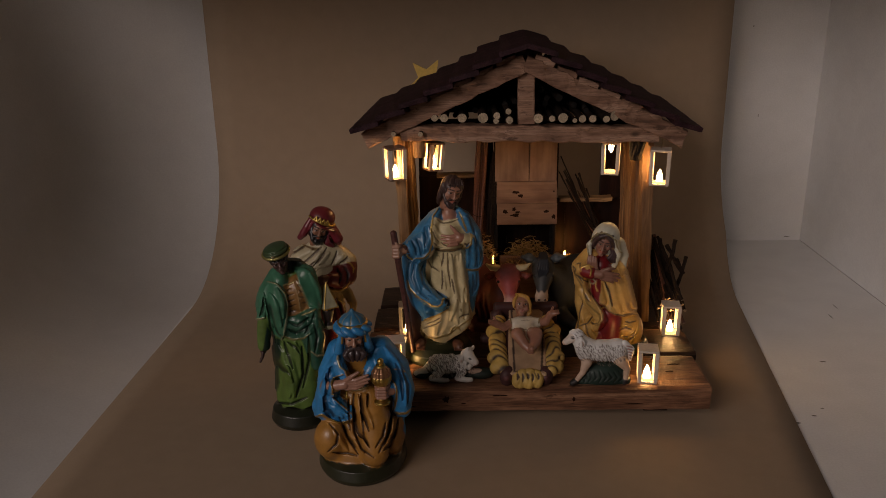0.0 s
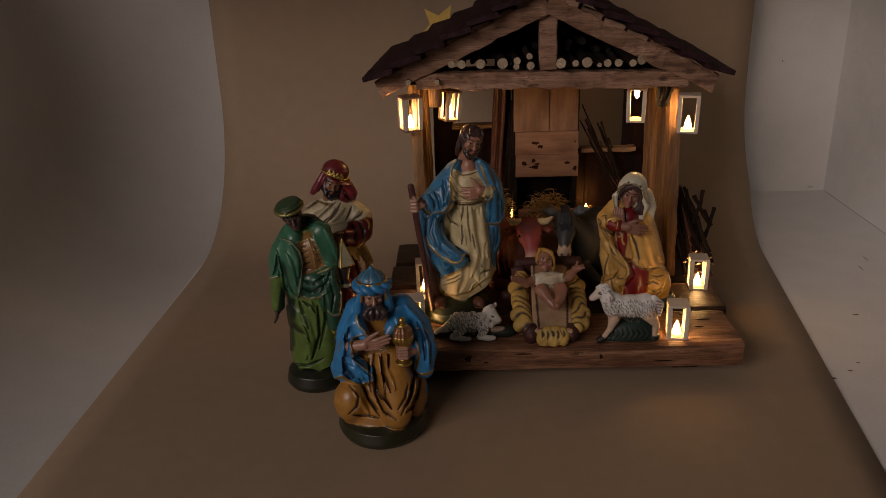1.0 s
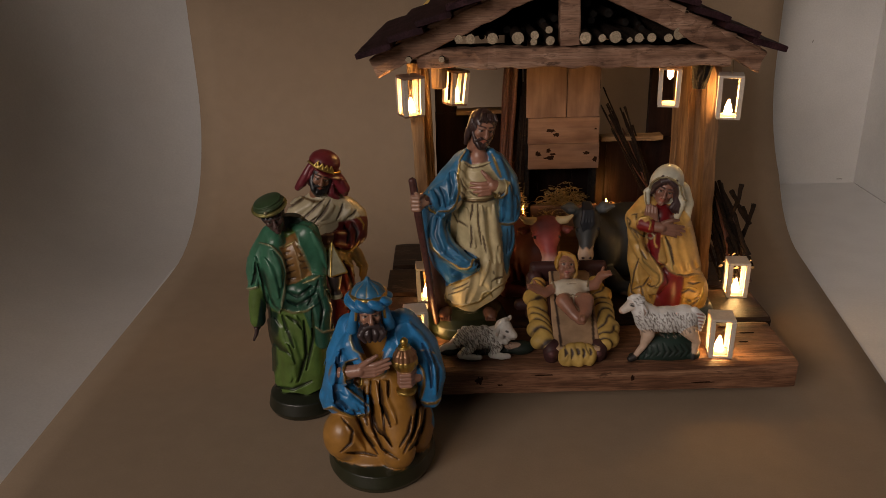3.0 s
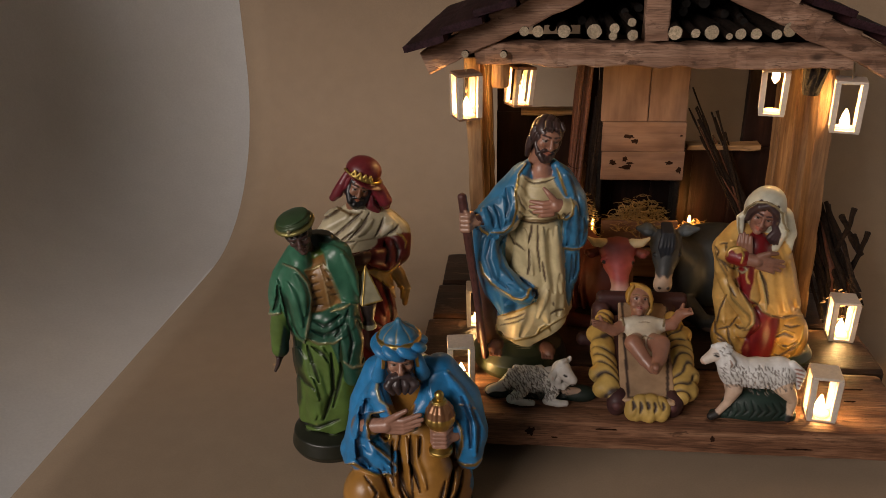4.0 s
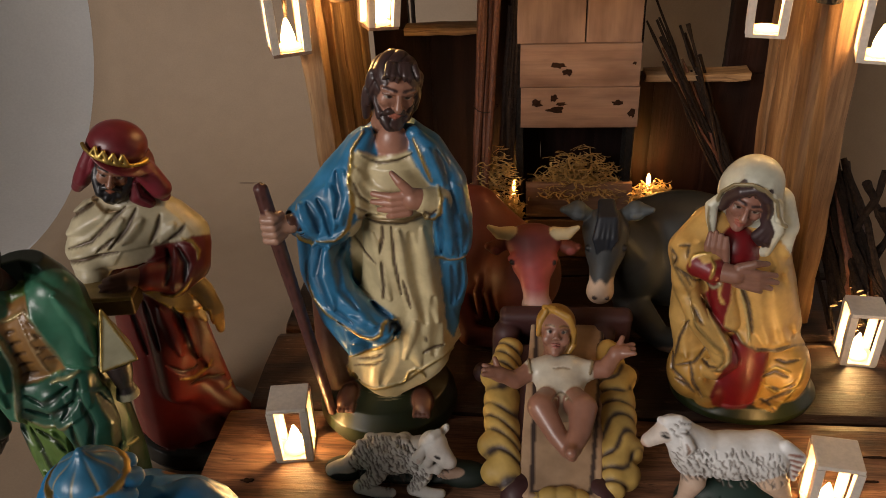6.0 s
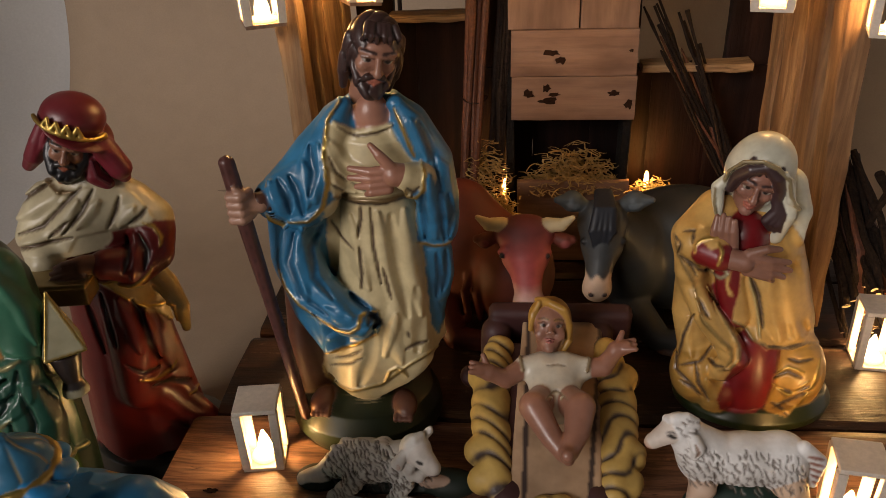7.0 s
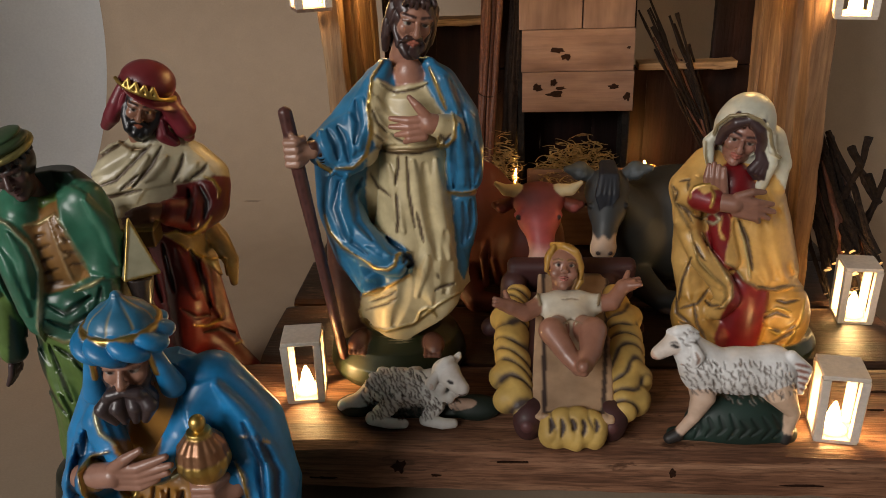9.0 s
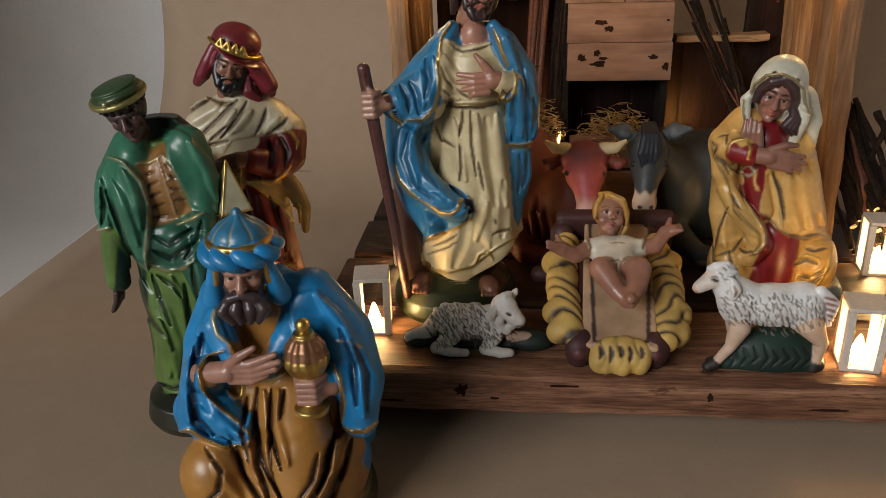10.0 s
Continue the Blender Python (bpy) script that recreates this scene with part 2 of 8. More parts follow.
table = empty("table", (0.1, 0.5, -0.75))
bm = bmesh.new()
box(bm, (-0.75, -0.55, 0.71), (0.75, 0.85, 0.7465), 0.004)
part("tabletop", bm, TABLE_WOOD, table)
for sx in (-0.68, 0.68):
    for sy in (-0.38, 0.78):
        bm = bmesh.new()
        box(bm, (sx - 0.03, sy - 0.03, 0), (sx + 0.03, sy + 0.03, 0.71), 0.003)
        part("leg", bm, TABLE_WOOD, table)
tagged(table, "plain wooden table under the white photo box", "table")

# white box: bottom, two sides and a back
photo_box = empty("photo_box", (0.01, 0.8, -0.003))
# the unseen top is added only to dim the upper backdrop
for name, lo, hi in (("bottom_panel", (-0.52, -0.60, 0.0), (0.52, 0.36, 0.0015)),                      ("side_panel", (0.52, -0.20, 0.0015), (0.526, 0.36, 0.46)), ("back_panel", (-0.526, 0.36, 0.0), (0.526, 0.366, 0.46)), ("top_panel", (-0.526, -0.14, 0.4602), (0.526, 0.366, 0.466))):
    bm = bmesh.new()
    box(bm, lo, hi, 0.0005)
    part(name, bm, WHITE_CARD, photo_box)
def cove(bm, radius=0.24, rim=0.205):
    """A white sheet bent up the side and round the back corner."""
    plan = [((-0.5199, -0.60 + 0.06 * i), (1.0, 0.0)) for i in range(12)]
    for i in range(13):
        a = math.radians(90 * i / 12)
        plan.append(((-0.5199 + radius * (1 - math.cos(a)), 0.118 + radius * math.sin(a)), (math.cos(a), -math.sin(a))))
    plan += [((-0.28 + 0.06 * i, 0.358), (0.0, -1.0)) for i in range(1, 4)]
    prof = [(rim * (1 - math.sin(math.radians(7.5 * i))), 0.00155 + rim * (1 - math.cos(math.radians(7.5 * i)))) for i in range(13)] + [(0.0, 0.26), (0.0, 0.34), (0.0, 0.42)]
    tops = [0.42 * min(1.0, max(0.06, (y + 0.30) / 0.50)) for (x, y), _ in plan]
    cols = []
    for ((x, y), (nx, ny)), top in zip(plan, tops):
        col = []
        for o, z in prof:
            if z > top:
                z = top + 0.0004 * len(col)
                o = rim - math.sqrt(max(0.0, rim ** 2 - (rim - min(z, rim)) ** 2))
            col.append(bm.verts.new((x + nx * o, y + ny * o, z)))
        cols.append(col)
    for c0, c1 in zip(cols, cols[1:]):
        for k in range(len(prof) - 1):
            bm.faces.new((c0[k], c1[k], c1[k + 1], c0[k + 1]))


bm = bmesh.new()
cove(bm)
part("cove_sheet", bm, SHEET, photo_box, smooth=True)
SCUFF = plain("grey_scuff", (0.16, 0.14, 0.12), 0.8, 900, 0.3)


SMUDGE = plain("brown_smudge", (0.24, 0.175, 0.12), 0.8, 900, 0.1)


def scuff(parent, at, size, seed, material=SCUFF):
    """A small uneven fleck of dirt."""
    rk = random.Random(seed)
    bm = bmesh.new()
    bmesh.ops.create_icosphere(bm, subdivisions=1, radius=1.0)
    for v in bm.verts:
        k = rk.uniform(0.6, 1.0)
        v.co = Vector((v.co.x * size[0] * k, v.co.y * size[1] * k, v.co.z * size[2] * k)) + Vector(at) - parent.location
    part("scuff", bm, material, parent)


for k, (at, size) in enumerate((((0.43, 1.1595, 0.306), (0.0012, 0.0006, 0.0012)), ((0.449, 1.1595, 0.184), (0.0007, 0.0005, 0.0032)), ((0.510, 1.1595, 0.004), (0.006, 0.0004, 0.0006)),
                                ((-0.367, 0.968, 0.012), (0.0012, 0.0012, 0.0010)), ((-0.375, 0.948, 0.012), (0.0007, 0.0007, 0.0006)), ((-0.384, 0.985, 0.022), (0.0030, 0.0020, 0.0012)),
                                ((0.394, 0.763, -0.0014), (0.005, 0.0012, 0.0002)), ((0.321, 0.645, -0.0014), (0.006, 0.0018, 0.0002)), ((0.341, 0.657, -0.0014), (0.003, 0.0014, 0.0002)),
                                ((0.354, 0.670, -0.0014), (0.0025, 0.001, 0.0002)), ((0.452, 0.877, -0.0014), (0.001, 0.008, 0.0002)), ((0.470, 0.905, -0.0014), (0.0008, 0.010, 0.0002)))):
    scuff(photo_box, at, size, k)
tagged(photo_box, "white card photo box with scuffed side panels", "photo box")


def backdrop():
    """A brown card sheet that lies on the box's bottom and sweeps up its back."""
    bm = bmesh.new()
    prof = [(0.30 + i * 0.05, 0.0) for i in range(13)]
    R, yc = 0.17, 0.92
    for i in range(0, 17):
        a = math.radians(90 * i / 16)
        prof.append((yc + R * math.sin(a), R * (1 - math.cos(a))))
    for i in range(1, 14):
        prof.append((yc + R + 0.006 * i / 13, R + i * 0.035))
    s, last, rows = 0, None, []
    for y, z in prof:
        if last:
            s += math.hypot(y - last[0], z - last[1])
        last = (y, z)
        right = 0.270 + min(s, 0.75) * 0.145
        left = -0.313 + 0.012 * min(1, s / 0.6)
        rows.append([bm.verts.new((left + (right - left) * k / 24, y, z)) for k in range(25)])
    for r0, r1 in zip(rows, rows[1:]):
        for k in range(24):
            bm.faces.new((r0[k], r0[k + 1], r1[k + 1], r1[k]))
    ob = part("backdrop", bm, KRAFT, smooth=True)
    m = ob.modifiers.new("thickness", "SOLIDIFY")
    m.thickness, m.offset = 0.0008, -1
    scuff(ob, (-0.154, 0.990, 0.0150), (0.011, 0.002, 0.0009), 41, SMUDGE)
    tagged(ob, "plain brown kraft card sheet curving up behind the crib", "backdrop", kind="structure")


backdrop()

# ---------------------------------------------------------------- the stable
stable = empty("nativity_stable", (0.09, 0.78, 0.0))
ORIGIN = Vector((0.09, 0.78, 0.0))


def spart(name, bm, material, label="", smooth=False, parent=None):
    """A part of the stable, built in world metres."""
    bmesh.ops.translate(bm, vec=-ORIGIN, verts=bm.verts)
    return part(name, bm, material, parent or stable, label, smooth)


TOP = 0.034


def blot(parent, at, w, h, seed=0, flat=False, proud=0.00022):
    """An irregular dark knot, a hair proud of its board."""
    rk = random.Random(seed + 77)
    bm = bmesh.new()
    ring = []
    for k in range(14):
        a = 6.2832 * k / 14
        r = rk.uniform(0.45, 1.0)
        u, v = r * w / 2 * math.cos(a), r * h / 2 * math.sin(a)
        ring.append((u, v))
    def place(u, v, o):
        return (at[0] + u, at[1] + v, at[2] + o) if flat else (at[0] + u, at[1] - o, at[2] + v)
    lo = [bm.verts.new(place(u, v, -0.0012)) for u, v in ring]
    hi = [bm.verts.new(place(u * 0.93, v * 0.93, proud)) for u, v in ring]
    bm.faces.new(hi if flat else hi)
    for k in range(14):
        bm.faces.new((lo[k], lo[(k + 1) % 14], hi[(k + 1) % 14], hi[k]))
    bmesh.ops.recalc_face_normals(bm, faces=bm.faces)
    return spart("knot", bm, KNOT, parent=parent)


# planks behind the front one take a much darker wood tone
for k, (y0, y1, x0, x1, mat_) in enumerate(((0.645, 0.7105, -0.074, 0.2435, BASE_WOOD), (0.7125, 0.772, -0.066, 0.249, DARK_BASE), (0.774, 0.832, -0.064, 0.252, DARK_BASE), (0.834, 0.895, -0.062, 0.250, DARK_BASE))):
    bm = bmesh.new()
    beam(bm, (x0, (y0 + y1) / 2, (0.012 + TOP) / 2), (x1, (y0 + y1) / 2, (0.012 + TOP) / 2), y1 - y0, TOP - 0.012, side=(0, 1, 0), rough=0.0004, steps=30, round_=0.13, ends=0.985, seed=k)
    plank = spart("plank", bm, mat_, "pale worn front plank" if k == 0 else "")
    if k == 0:
        for at, w, h, flat in (((0.012, 0.6452, 0.0245), 0.0085, 0.0085, False), ((0.027, 0.6452, 0.0205), 0.005, 0.0016, False), ((0.124, 0.6452, 0.024), 0.004, 0.006, False), ((0.060, 0.6452, 0.028), 0.018, 0.0012, False), ((0.175, 0.6452, 0.019), 0.022, 0.0011, False), ((-0.020, 0.6452, 0.018), 0.016, 0.0010, False), ((-0.052, 0.664, TOP), 0.007, 0.003, True), ((-0.045, 0.690, TOP), 0.004, 0.002, True), ((0.222, 0.690, TOP), 0.014, 0.0016, True), ((0.214, 0.676, TOP), 0.009, 0.0013, True), ((0.206, 0.700, TOP), 0.010, 0.0014, True), ((0.118, 0.698, TOP), 0.012, 0.0012, True)):
            blot(plank, at, w, h, int(at[0] * 1000), flat, 0.0007)
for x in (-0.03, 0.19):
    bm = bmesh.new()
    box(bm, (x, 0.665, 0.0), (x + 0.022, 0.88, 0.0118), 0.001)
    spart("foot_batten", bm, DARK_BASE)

# corner posts with their side walls of upright boards
bm = bmesh.new()
beam(bm, (-0.026, 0.791, TOP), (-0.033, 0.791, 0.232), 0.0105, 0.013, rough=0.0005, seed=3)
spart("post", bm, POST_Z)
bm = bmesh.new()
beam(bm, (0.2165, 0.795, TOP), (0.2075, 0.795, 0.231), 0.0085, 0.016, rough=0.0005, seed=4, w2=0.0125)
spart("post", bm, POST_Z)
for side, x_lo, x_hi in (("l", -0.0215, -0.0275), ("r", 0.2095, 0.2035)):
    for k in range(4):
        y0 = 0.799 + k * 0.0195 if side == "l" else 0.8045 + k * 0.0185
        w = 0.0185 if side == "l" else 0.0175
        bm = bmesh.new()
        off = (0.001 if k % 2 else 0.0) * (1 if side == "l" else -1)
        beam(bm, (x_lo + off, y0 + w / 2, TOP), (x_hi + off, y0 + w / 2, 0.231), 0.007, w, rough=0.0005, seed=10 + k)
        spart("side_board", bm, POST_Z)

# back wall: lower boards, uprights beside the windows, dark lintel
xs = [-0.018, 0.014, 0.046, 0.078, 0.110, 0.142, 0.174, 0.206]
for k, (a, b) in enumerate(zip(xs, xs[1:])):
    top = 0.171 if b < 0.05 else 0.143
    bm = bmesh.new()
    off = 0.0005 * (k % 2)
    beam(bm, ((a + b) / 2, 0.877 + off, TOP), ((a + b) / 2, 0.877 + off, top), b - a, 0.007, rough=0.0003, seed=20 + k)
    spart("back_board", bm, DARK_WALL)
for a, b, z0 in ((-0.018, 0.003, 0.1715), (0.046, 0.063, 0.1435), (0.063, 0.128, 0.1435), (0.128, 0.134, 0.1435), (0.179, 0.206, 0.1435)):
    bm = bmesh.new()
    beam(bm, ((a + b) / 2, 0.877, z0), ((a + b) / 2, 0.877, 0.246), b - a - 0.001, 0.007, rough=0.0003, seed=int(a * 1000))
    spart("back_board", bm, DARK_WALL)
for a, b, z in ((0.002, 0.0455, 0.1735), (0.1345, 0.191, 0.1455)):
    bm = bmesh.new()
    beam(bm, (a, 0.867, z), (b, 0.867, z), 0.014, 0.004, side=(0, 1, 0), rough=0.0004, seed=int(a * 900))
    spart("window_sill", bm, SILL)

# the hood in the middle: two upright boards over two cross boards
for a, b in ((0.0640, 0.0992), (0.1000, 0.1285)):
    bm = bmesh.new()
    beam(bm, ((a + b) / 2, 0.850, 0.1705), ((a + b) / 2, 0.850, 0.244), b - a, 0.006, rough=0.00012, steps=6, round_=0.05, seed=31)
    spart("hood_board", bm, PANEL_Z)
for z0, z1, x0, x1 in ((0.1468, 0.1702, 0.0655, 0.1290), (0.1232, 0.1464, 0.0660, 0.1296)):
    bm = bmesh.new()
    beam(bm, (x0, 0.8475, (z0 + z1) / 2), (x1, 0.8475, (z0 + z1) / 2), 0.005, z1 - z0, side=(0, 1, 0), rough=0.00015, steps=8, round_=0.05, seed=int(z0 * 1000))
    hood = spart("hood_board", bm, PANEL_X, "knotty cross board")
    for kx, kz, kw, kh in (((0.32, 0.52, 0.011, 0.0045), (0.40, 0.36, 0.009, 0.0055), (0.95, 0.55, 0.003, 0.002)) if z0 > 0.14 else ((0.14, 0.62, 0.0075, 0.0060), (0.30, 0.46, 0.013, 0.0050), (0.28, 0.74, 0.006, 0.0055), (0.34, 0.60, 0.009, 0.003), (0.82, 0.62, 0.009, 0.0045), (0.95, 0.36, 0.006, 0.0065))):
        blot(hood, (x0 + kx * (x1 - x0), 0.8449, z0 + kz * (z1 - z0)), kw, kh, seed=int(kx * 100))
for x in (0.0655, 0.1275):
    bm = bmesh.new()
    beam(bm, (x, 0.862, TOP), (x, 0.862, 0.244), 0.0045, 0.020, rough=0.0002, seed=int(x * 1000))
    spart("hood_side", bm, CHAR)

# front beam, rafters, king post
bm = bmesh.new()
beam(bm, (-0.0285, 0.774, 0.2378), (0.2125, 0.774, 0.2335), 0.018, 0.0145, side=(0, 1, 0), rough=0.0011, steps=40, round_=0.10, seed=41)
spart("tie_beam", bm, BEAM_X)
bm = bmesh.new()
beam(bm, (0.089, 0.775, 0.2445), (0.0885, 0.775, 0.296), 0.0158, 0.012, rough=0.0004, seed=42)
spart("king_post", bm, BEAM_X)


def slope(side, f):
    """A point of the roof's underside, f = 0 at the ridge and 1 at the eaves."""
    return (0.087 + (-0.151 if side < 0 else 0.151) * f, 0.3065 + (0.2315 - 0.3065) * f - (0.003 * f if side > 0 else 0))


for side in (-1, 1):
    for y, m_ in ((0.768, BEAM_X), (0.880, BEAM_X)):
        bm = bmesh.new()
        (xa, za), (xb, zb) = slope(side, 0.0), slope(side, 0.985)
        beam(bm, (xa, y, za - 0.0055), (xb, y, zb - 0.0005), 0.012, 0.0155, side=(0, 1, 0), rough=0.0010, steps=26, round_=0.10, seed=50 + side)
        spart("rafter", bm, m_)
        # the stepped fillets that carry the tiles
        for k in range(7):
            f = 0.06 + k * 0.132
            x0, z0 = slope(side, f)
            x1, z1 = slope(side, f + 0.115)
            bm = bmesh.new()
            beam(bm, (x0, y, z0 + 0.004), (x1, y, z1 + 0.0065), 0.011, 0.006, side=(0, 1, 0), rough=0.0004, steps=4, seed=60 + k)
            spart("fillet", bm, m_)

# roof tiles: one long dark board a row, each lapping the one below; the ridge runs a little askew
rt = random.Random(5)
for side in (-1, 1):
    for k in range(7):
        f = 0.004 + k * 0.148
        x0, z0 = slope(side, f - 0.01)
        x1, z1 = slope(side, f + 0.166)
        j = [rt.uniform(-0.0012, 0.0012) for _ in range(4)]
        lift = 0.0060
        mid = Vector(((x0 + x1) / 2, 0, (z0 + z1) / 2 + 0.0138))
        bm = bmesh.new()
        y0, y1 = 0.744 + j[0] * 1.5, 0.948 + j[1] * 2
        across = Vector((x1 - x0, 0, z1 - z0 + lift))
        beam(bm, (mid.x + j[2], y0, mid.z), (mid.x + j[2] + 0.011, y1, mid.z), across.length, 0.0046, side=across.normalized(), rough=0.00030, steps=12, round_=0.16, seed=k * 5 + side)
        spart("roof_tile", bm, TILE)

# gable backing and loft floor, near black to put the loft's darkness in
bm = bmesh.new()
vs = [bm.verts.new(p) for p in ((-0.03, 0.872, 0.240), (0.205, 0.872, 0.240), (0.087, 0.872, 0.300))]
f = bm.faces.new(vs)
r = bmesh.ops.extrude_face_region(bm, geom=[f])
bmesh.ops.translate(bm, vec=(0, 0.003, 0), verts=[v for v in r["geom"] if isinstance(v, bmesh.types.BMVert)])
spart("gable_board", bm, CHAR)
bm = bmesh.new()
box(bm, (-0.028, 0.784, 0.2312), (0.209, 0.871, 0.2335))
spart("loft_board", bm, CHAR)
tagged(stable, "wooden nativity stable with stepped dark roof tiles on a plank base", "nativity stable")

# logs stacked in the loft
def log(x, z, r, y0=0.7615, y1=0.865, dx=0.0, seed=0, mat_=None):
    bm = bmesh.new()
    a, b = Vector((x, y0, z)), Vector((x + dx, y1, z))
    tube(bm, [p - a for p in bent(a, b, 5, 0.0012, seed)], [r * (1 + 0.06 * noise.noise(Vector((seed, i, 0)))) for i in range(6)], 12, True, 0.10, seed)
    ob = new("log", mesh_of("log", bm, BARK))
    ob.location = a
    ob.data.materials.append(mat_ or CUT)
    for p in ob.data.polygons:
        if len(p.vertices) > 4:
            p.material_index = 1
    return tagged(ob, "short cut branch with a sawn end in the loft", "log", "logs in the loft")


for k, (px, py, pr, dx) in enumerate(((772, 206, 6, 0), (788, 206, 7, 0.004), (820, 206, 8, 0), (856, 206, 9, 0), (879, 203, 6, 0), (878, 217, 5, 0), (899, 196, 5.2, 0), (901, 212, 6.5, 0.003), (951, 212, 8.5, 0.012), (975, 209, 5.5, 0), (994, 211, 8.5, 0), (1014, 214, 4, 0), (1027, 216, 6.5, 0), (1045, 215, 6.5, 0), (1068, 211, 6, 0), (1083, 206, 8.5, -0.02), (747, 233, 4.2, 0.004), (700, 232, 4.5, 0.003))):
    log(0.0815 + (px - 918) * 0.000535, max(0.2465 + pr * 0.00053, 0.246 - (py - 218) * 0.00053) if px > 760 else 0.2465 - (py - 218) * 0.00053, pr * 0.00053, dx=dx, seed=k, y0=0.7615 if px > 760 else 0.758)
# filler logs set deeper, sawn ends coloured near black for the loft's shade
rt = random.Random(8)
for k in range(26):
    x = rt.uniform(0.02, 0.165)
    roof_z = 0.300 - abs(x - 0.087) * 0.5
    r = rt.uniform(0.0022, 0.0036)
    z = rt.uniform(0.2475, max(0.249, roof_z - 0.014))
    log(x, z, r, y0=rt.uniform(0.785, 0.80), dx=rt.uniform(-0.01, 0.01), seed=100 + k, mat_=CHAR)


# ---------------------------------------------------------------- lanterns
def lantern_at(at, turn=0.0, size=1.0, hang=0.0, lean=0.0, power=0.06, plate=None, led="low"):
    """A small four-post lantern of pale wood, open-sided, with a glowing bulb."""
    L = empty("lantern", at)
    L.rotation_euler = (0, radians(lean), radians(turn))
    w, h = 0.0082 * size, 0.0315 * size
    bm = bmesh.new()
    box(bm, (-w, -w, 0), (w, w, 0.0016), 0.0002)
    part("base_plate", bm, plate or LANTERN_WOOD, L)
    for sx in (-1, 1):
        for sy in (-1, 1):
            bm = bmesh.new()
            beam(bm, (sx * (w - 0.0014), sy * (w - 0.0014), 0.0016), (sx * (w - 0.0010), sy * (w - 0.0010), h - 0.002), 0.0034, 0.0034, rough=0.00008, steps=3, seed=int(sx + 3 * sy))
            part("corner_post", bm, LANTERN_WOOD, L)
    bm = bmesh.new()
    box(bm, (-w - 0.0004, -w - 0.0004, h - 0.002), (w + 0.0004, w + 0.0004, h), 0.0004)
    part("roof_plate", bm, plate or LANTERN_WOOD, L)
    top = h - 0.002
    bm = bmesh.new()
    if led == "high":
        tube(bm, [(0, 0, top), (0, 0, top - 0.002), (0, 0, top - 0.006), (0, 0, top - 0.0085)], [0.0020, 0.0026, 0.0024, 0.0006], 12)
    else:
        tube(bm, [(0, 0, 0.0016), (0, 0, 0.0030), (0, 0, 0.007), (0, 0, 0.011), (0, 0, 0.0145)], [0.0026, 0.0033, 0.0030, 0.0019, 0.0005], 12)
    part("bulb", bm, FLAME, L, "glowing warm bulb", True)
    # emissive pad added for the bulb's glow on the base plate
    bm = bmesh.new()
    tube(bm, [(0, 0, 0.0016), (0, 0, 0.0018), (0, 0, 0.0026), (0, 0, 0.0030)], [0.0058, 0.0060, 0.0058, 0.0048], 16)
    part("glow_pad", bm, PLATE_GLOW, L, "amber glowing pad standing in for the lit base plate", True)
    if led == "wired":
        bm = bmesh.new()
        tube(bm, [(0.0012, 0.001, top), (0.0008, 0.0015, h * 0.75), (0.0004, 0.001, 0.012)], [0.0013, 0.0011, 0.0006], 8)
        part("bulb_wire", bm, BARK, L)
    if hang:
        bm = bmesh.new()
        tube(bm, [(0, 0, h), (0.0005, 0, h + hang * 0.5), (0, 0.0005, h + hang)], 0.0004, 6)
        part("hanger_wire", bm, STRING, L)
    bulb("lantern_bulb_light", Vector(at) + Vector((0, 0, (h - 0.0135) if led == "high" else 0.0185 * size)), power)
    return tagged(L, "small hanging lantern of pale wood with a lit bulb" if hang else "small standing lantern of pale wood with a lit bulb", "lantern", "lanterns of the stable")


lantern_at((-0.0345, 0.684, TOP), 8, power=0.017)
lantern_at((0.1900, 0.661, TOP), -8, power=0.026)
lantern_at((0.2350, 0.760, TOP), -6, power=0.034)
lantern_at((-0.0280, 0.766, TOP), 4, power=0.022)
lantern_at((-0.0350, 0.764, 0.1945), 24, hang=0.006, plate=LANTERN_BROWN, led="wired")
lantern_at((-0.0005, 0.796, 0.1955), 30, size=0.9, hang=0.006, lean=6, plate=LANTERN_BROWN, led="wired")
lantern_at((0.1725, 0.786, 0.1925), -14, power=0.075, hang=0.009, led="high")
lantern_at((0.2185, 0.777, 0.1835), -16, power=0.085, size=1.1, hang=0.010)


# ---------------------------------------------------------------- straw, sticks, twigs, star
def straw_heap(name, at, rx, ry, h, count, seed, label, curl=0.004):
    """A heap of curled shavings of straw, one object."""
    rs = random.Random(seed)
    bm = bmesh.new()
    for _ in range(count):
        a, q = rs.uniform(0, 6.283), math.sqrt(rs.random())
        x, y = rx * q * math.cos(a), ry * q * math.sin(a)
        z = h * (1 - q * q) * rs.uniform(0.15, 1.0)
        yaw, L = rs.uniform(0, 6.283), rs.uniform(0.006, 0.016)
        d = Vector((math.cos(yaw), math.sin(yaw), rs.uniform(-0.35, 0.55))).normalized()
        side = d.cross(Vector((0, 0, 1))).normalized() * rs.uniform(0.0004, 0.0008)
        bend = Vector((rs.uniform(-1, 1), rs.uniform(-1, 1), rs.uniform(-0.6, 1))) * curl
        prev = None
        for i in range(6):
            f = i / 5 - 0.5
            p = Vector((x, y, z)) + d * L * f + bend * (0.25 - f * f) * 2 + side * 4 * math.sin(f * 9)
            up = Vector((0, 0, 0.00018))
            ring = [bm.verts.new(p + side), bm.verts.new(p + up), bm.verts.new(p - side), bm.verts.new(p - up)]
            if prev:
                for k in range(4):
                    bm.faces.new((prev[k], prev[(k + 1) % 4], ring[(k + 1) % 4], ring[k]))
            prev = ring
    ob = part(name, bm, STRAW)
    ob.location = at
    return tagged(ob, label, "straw", kind="stuff")


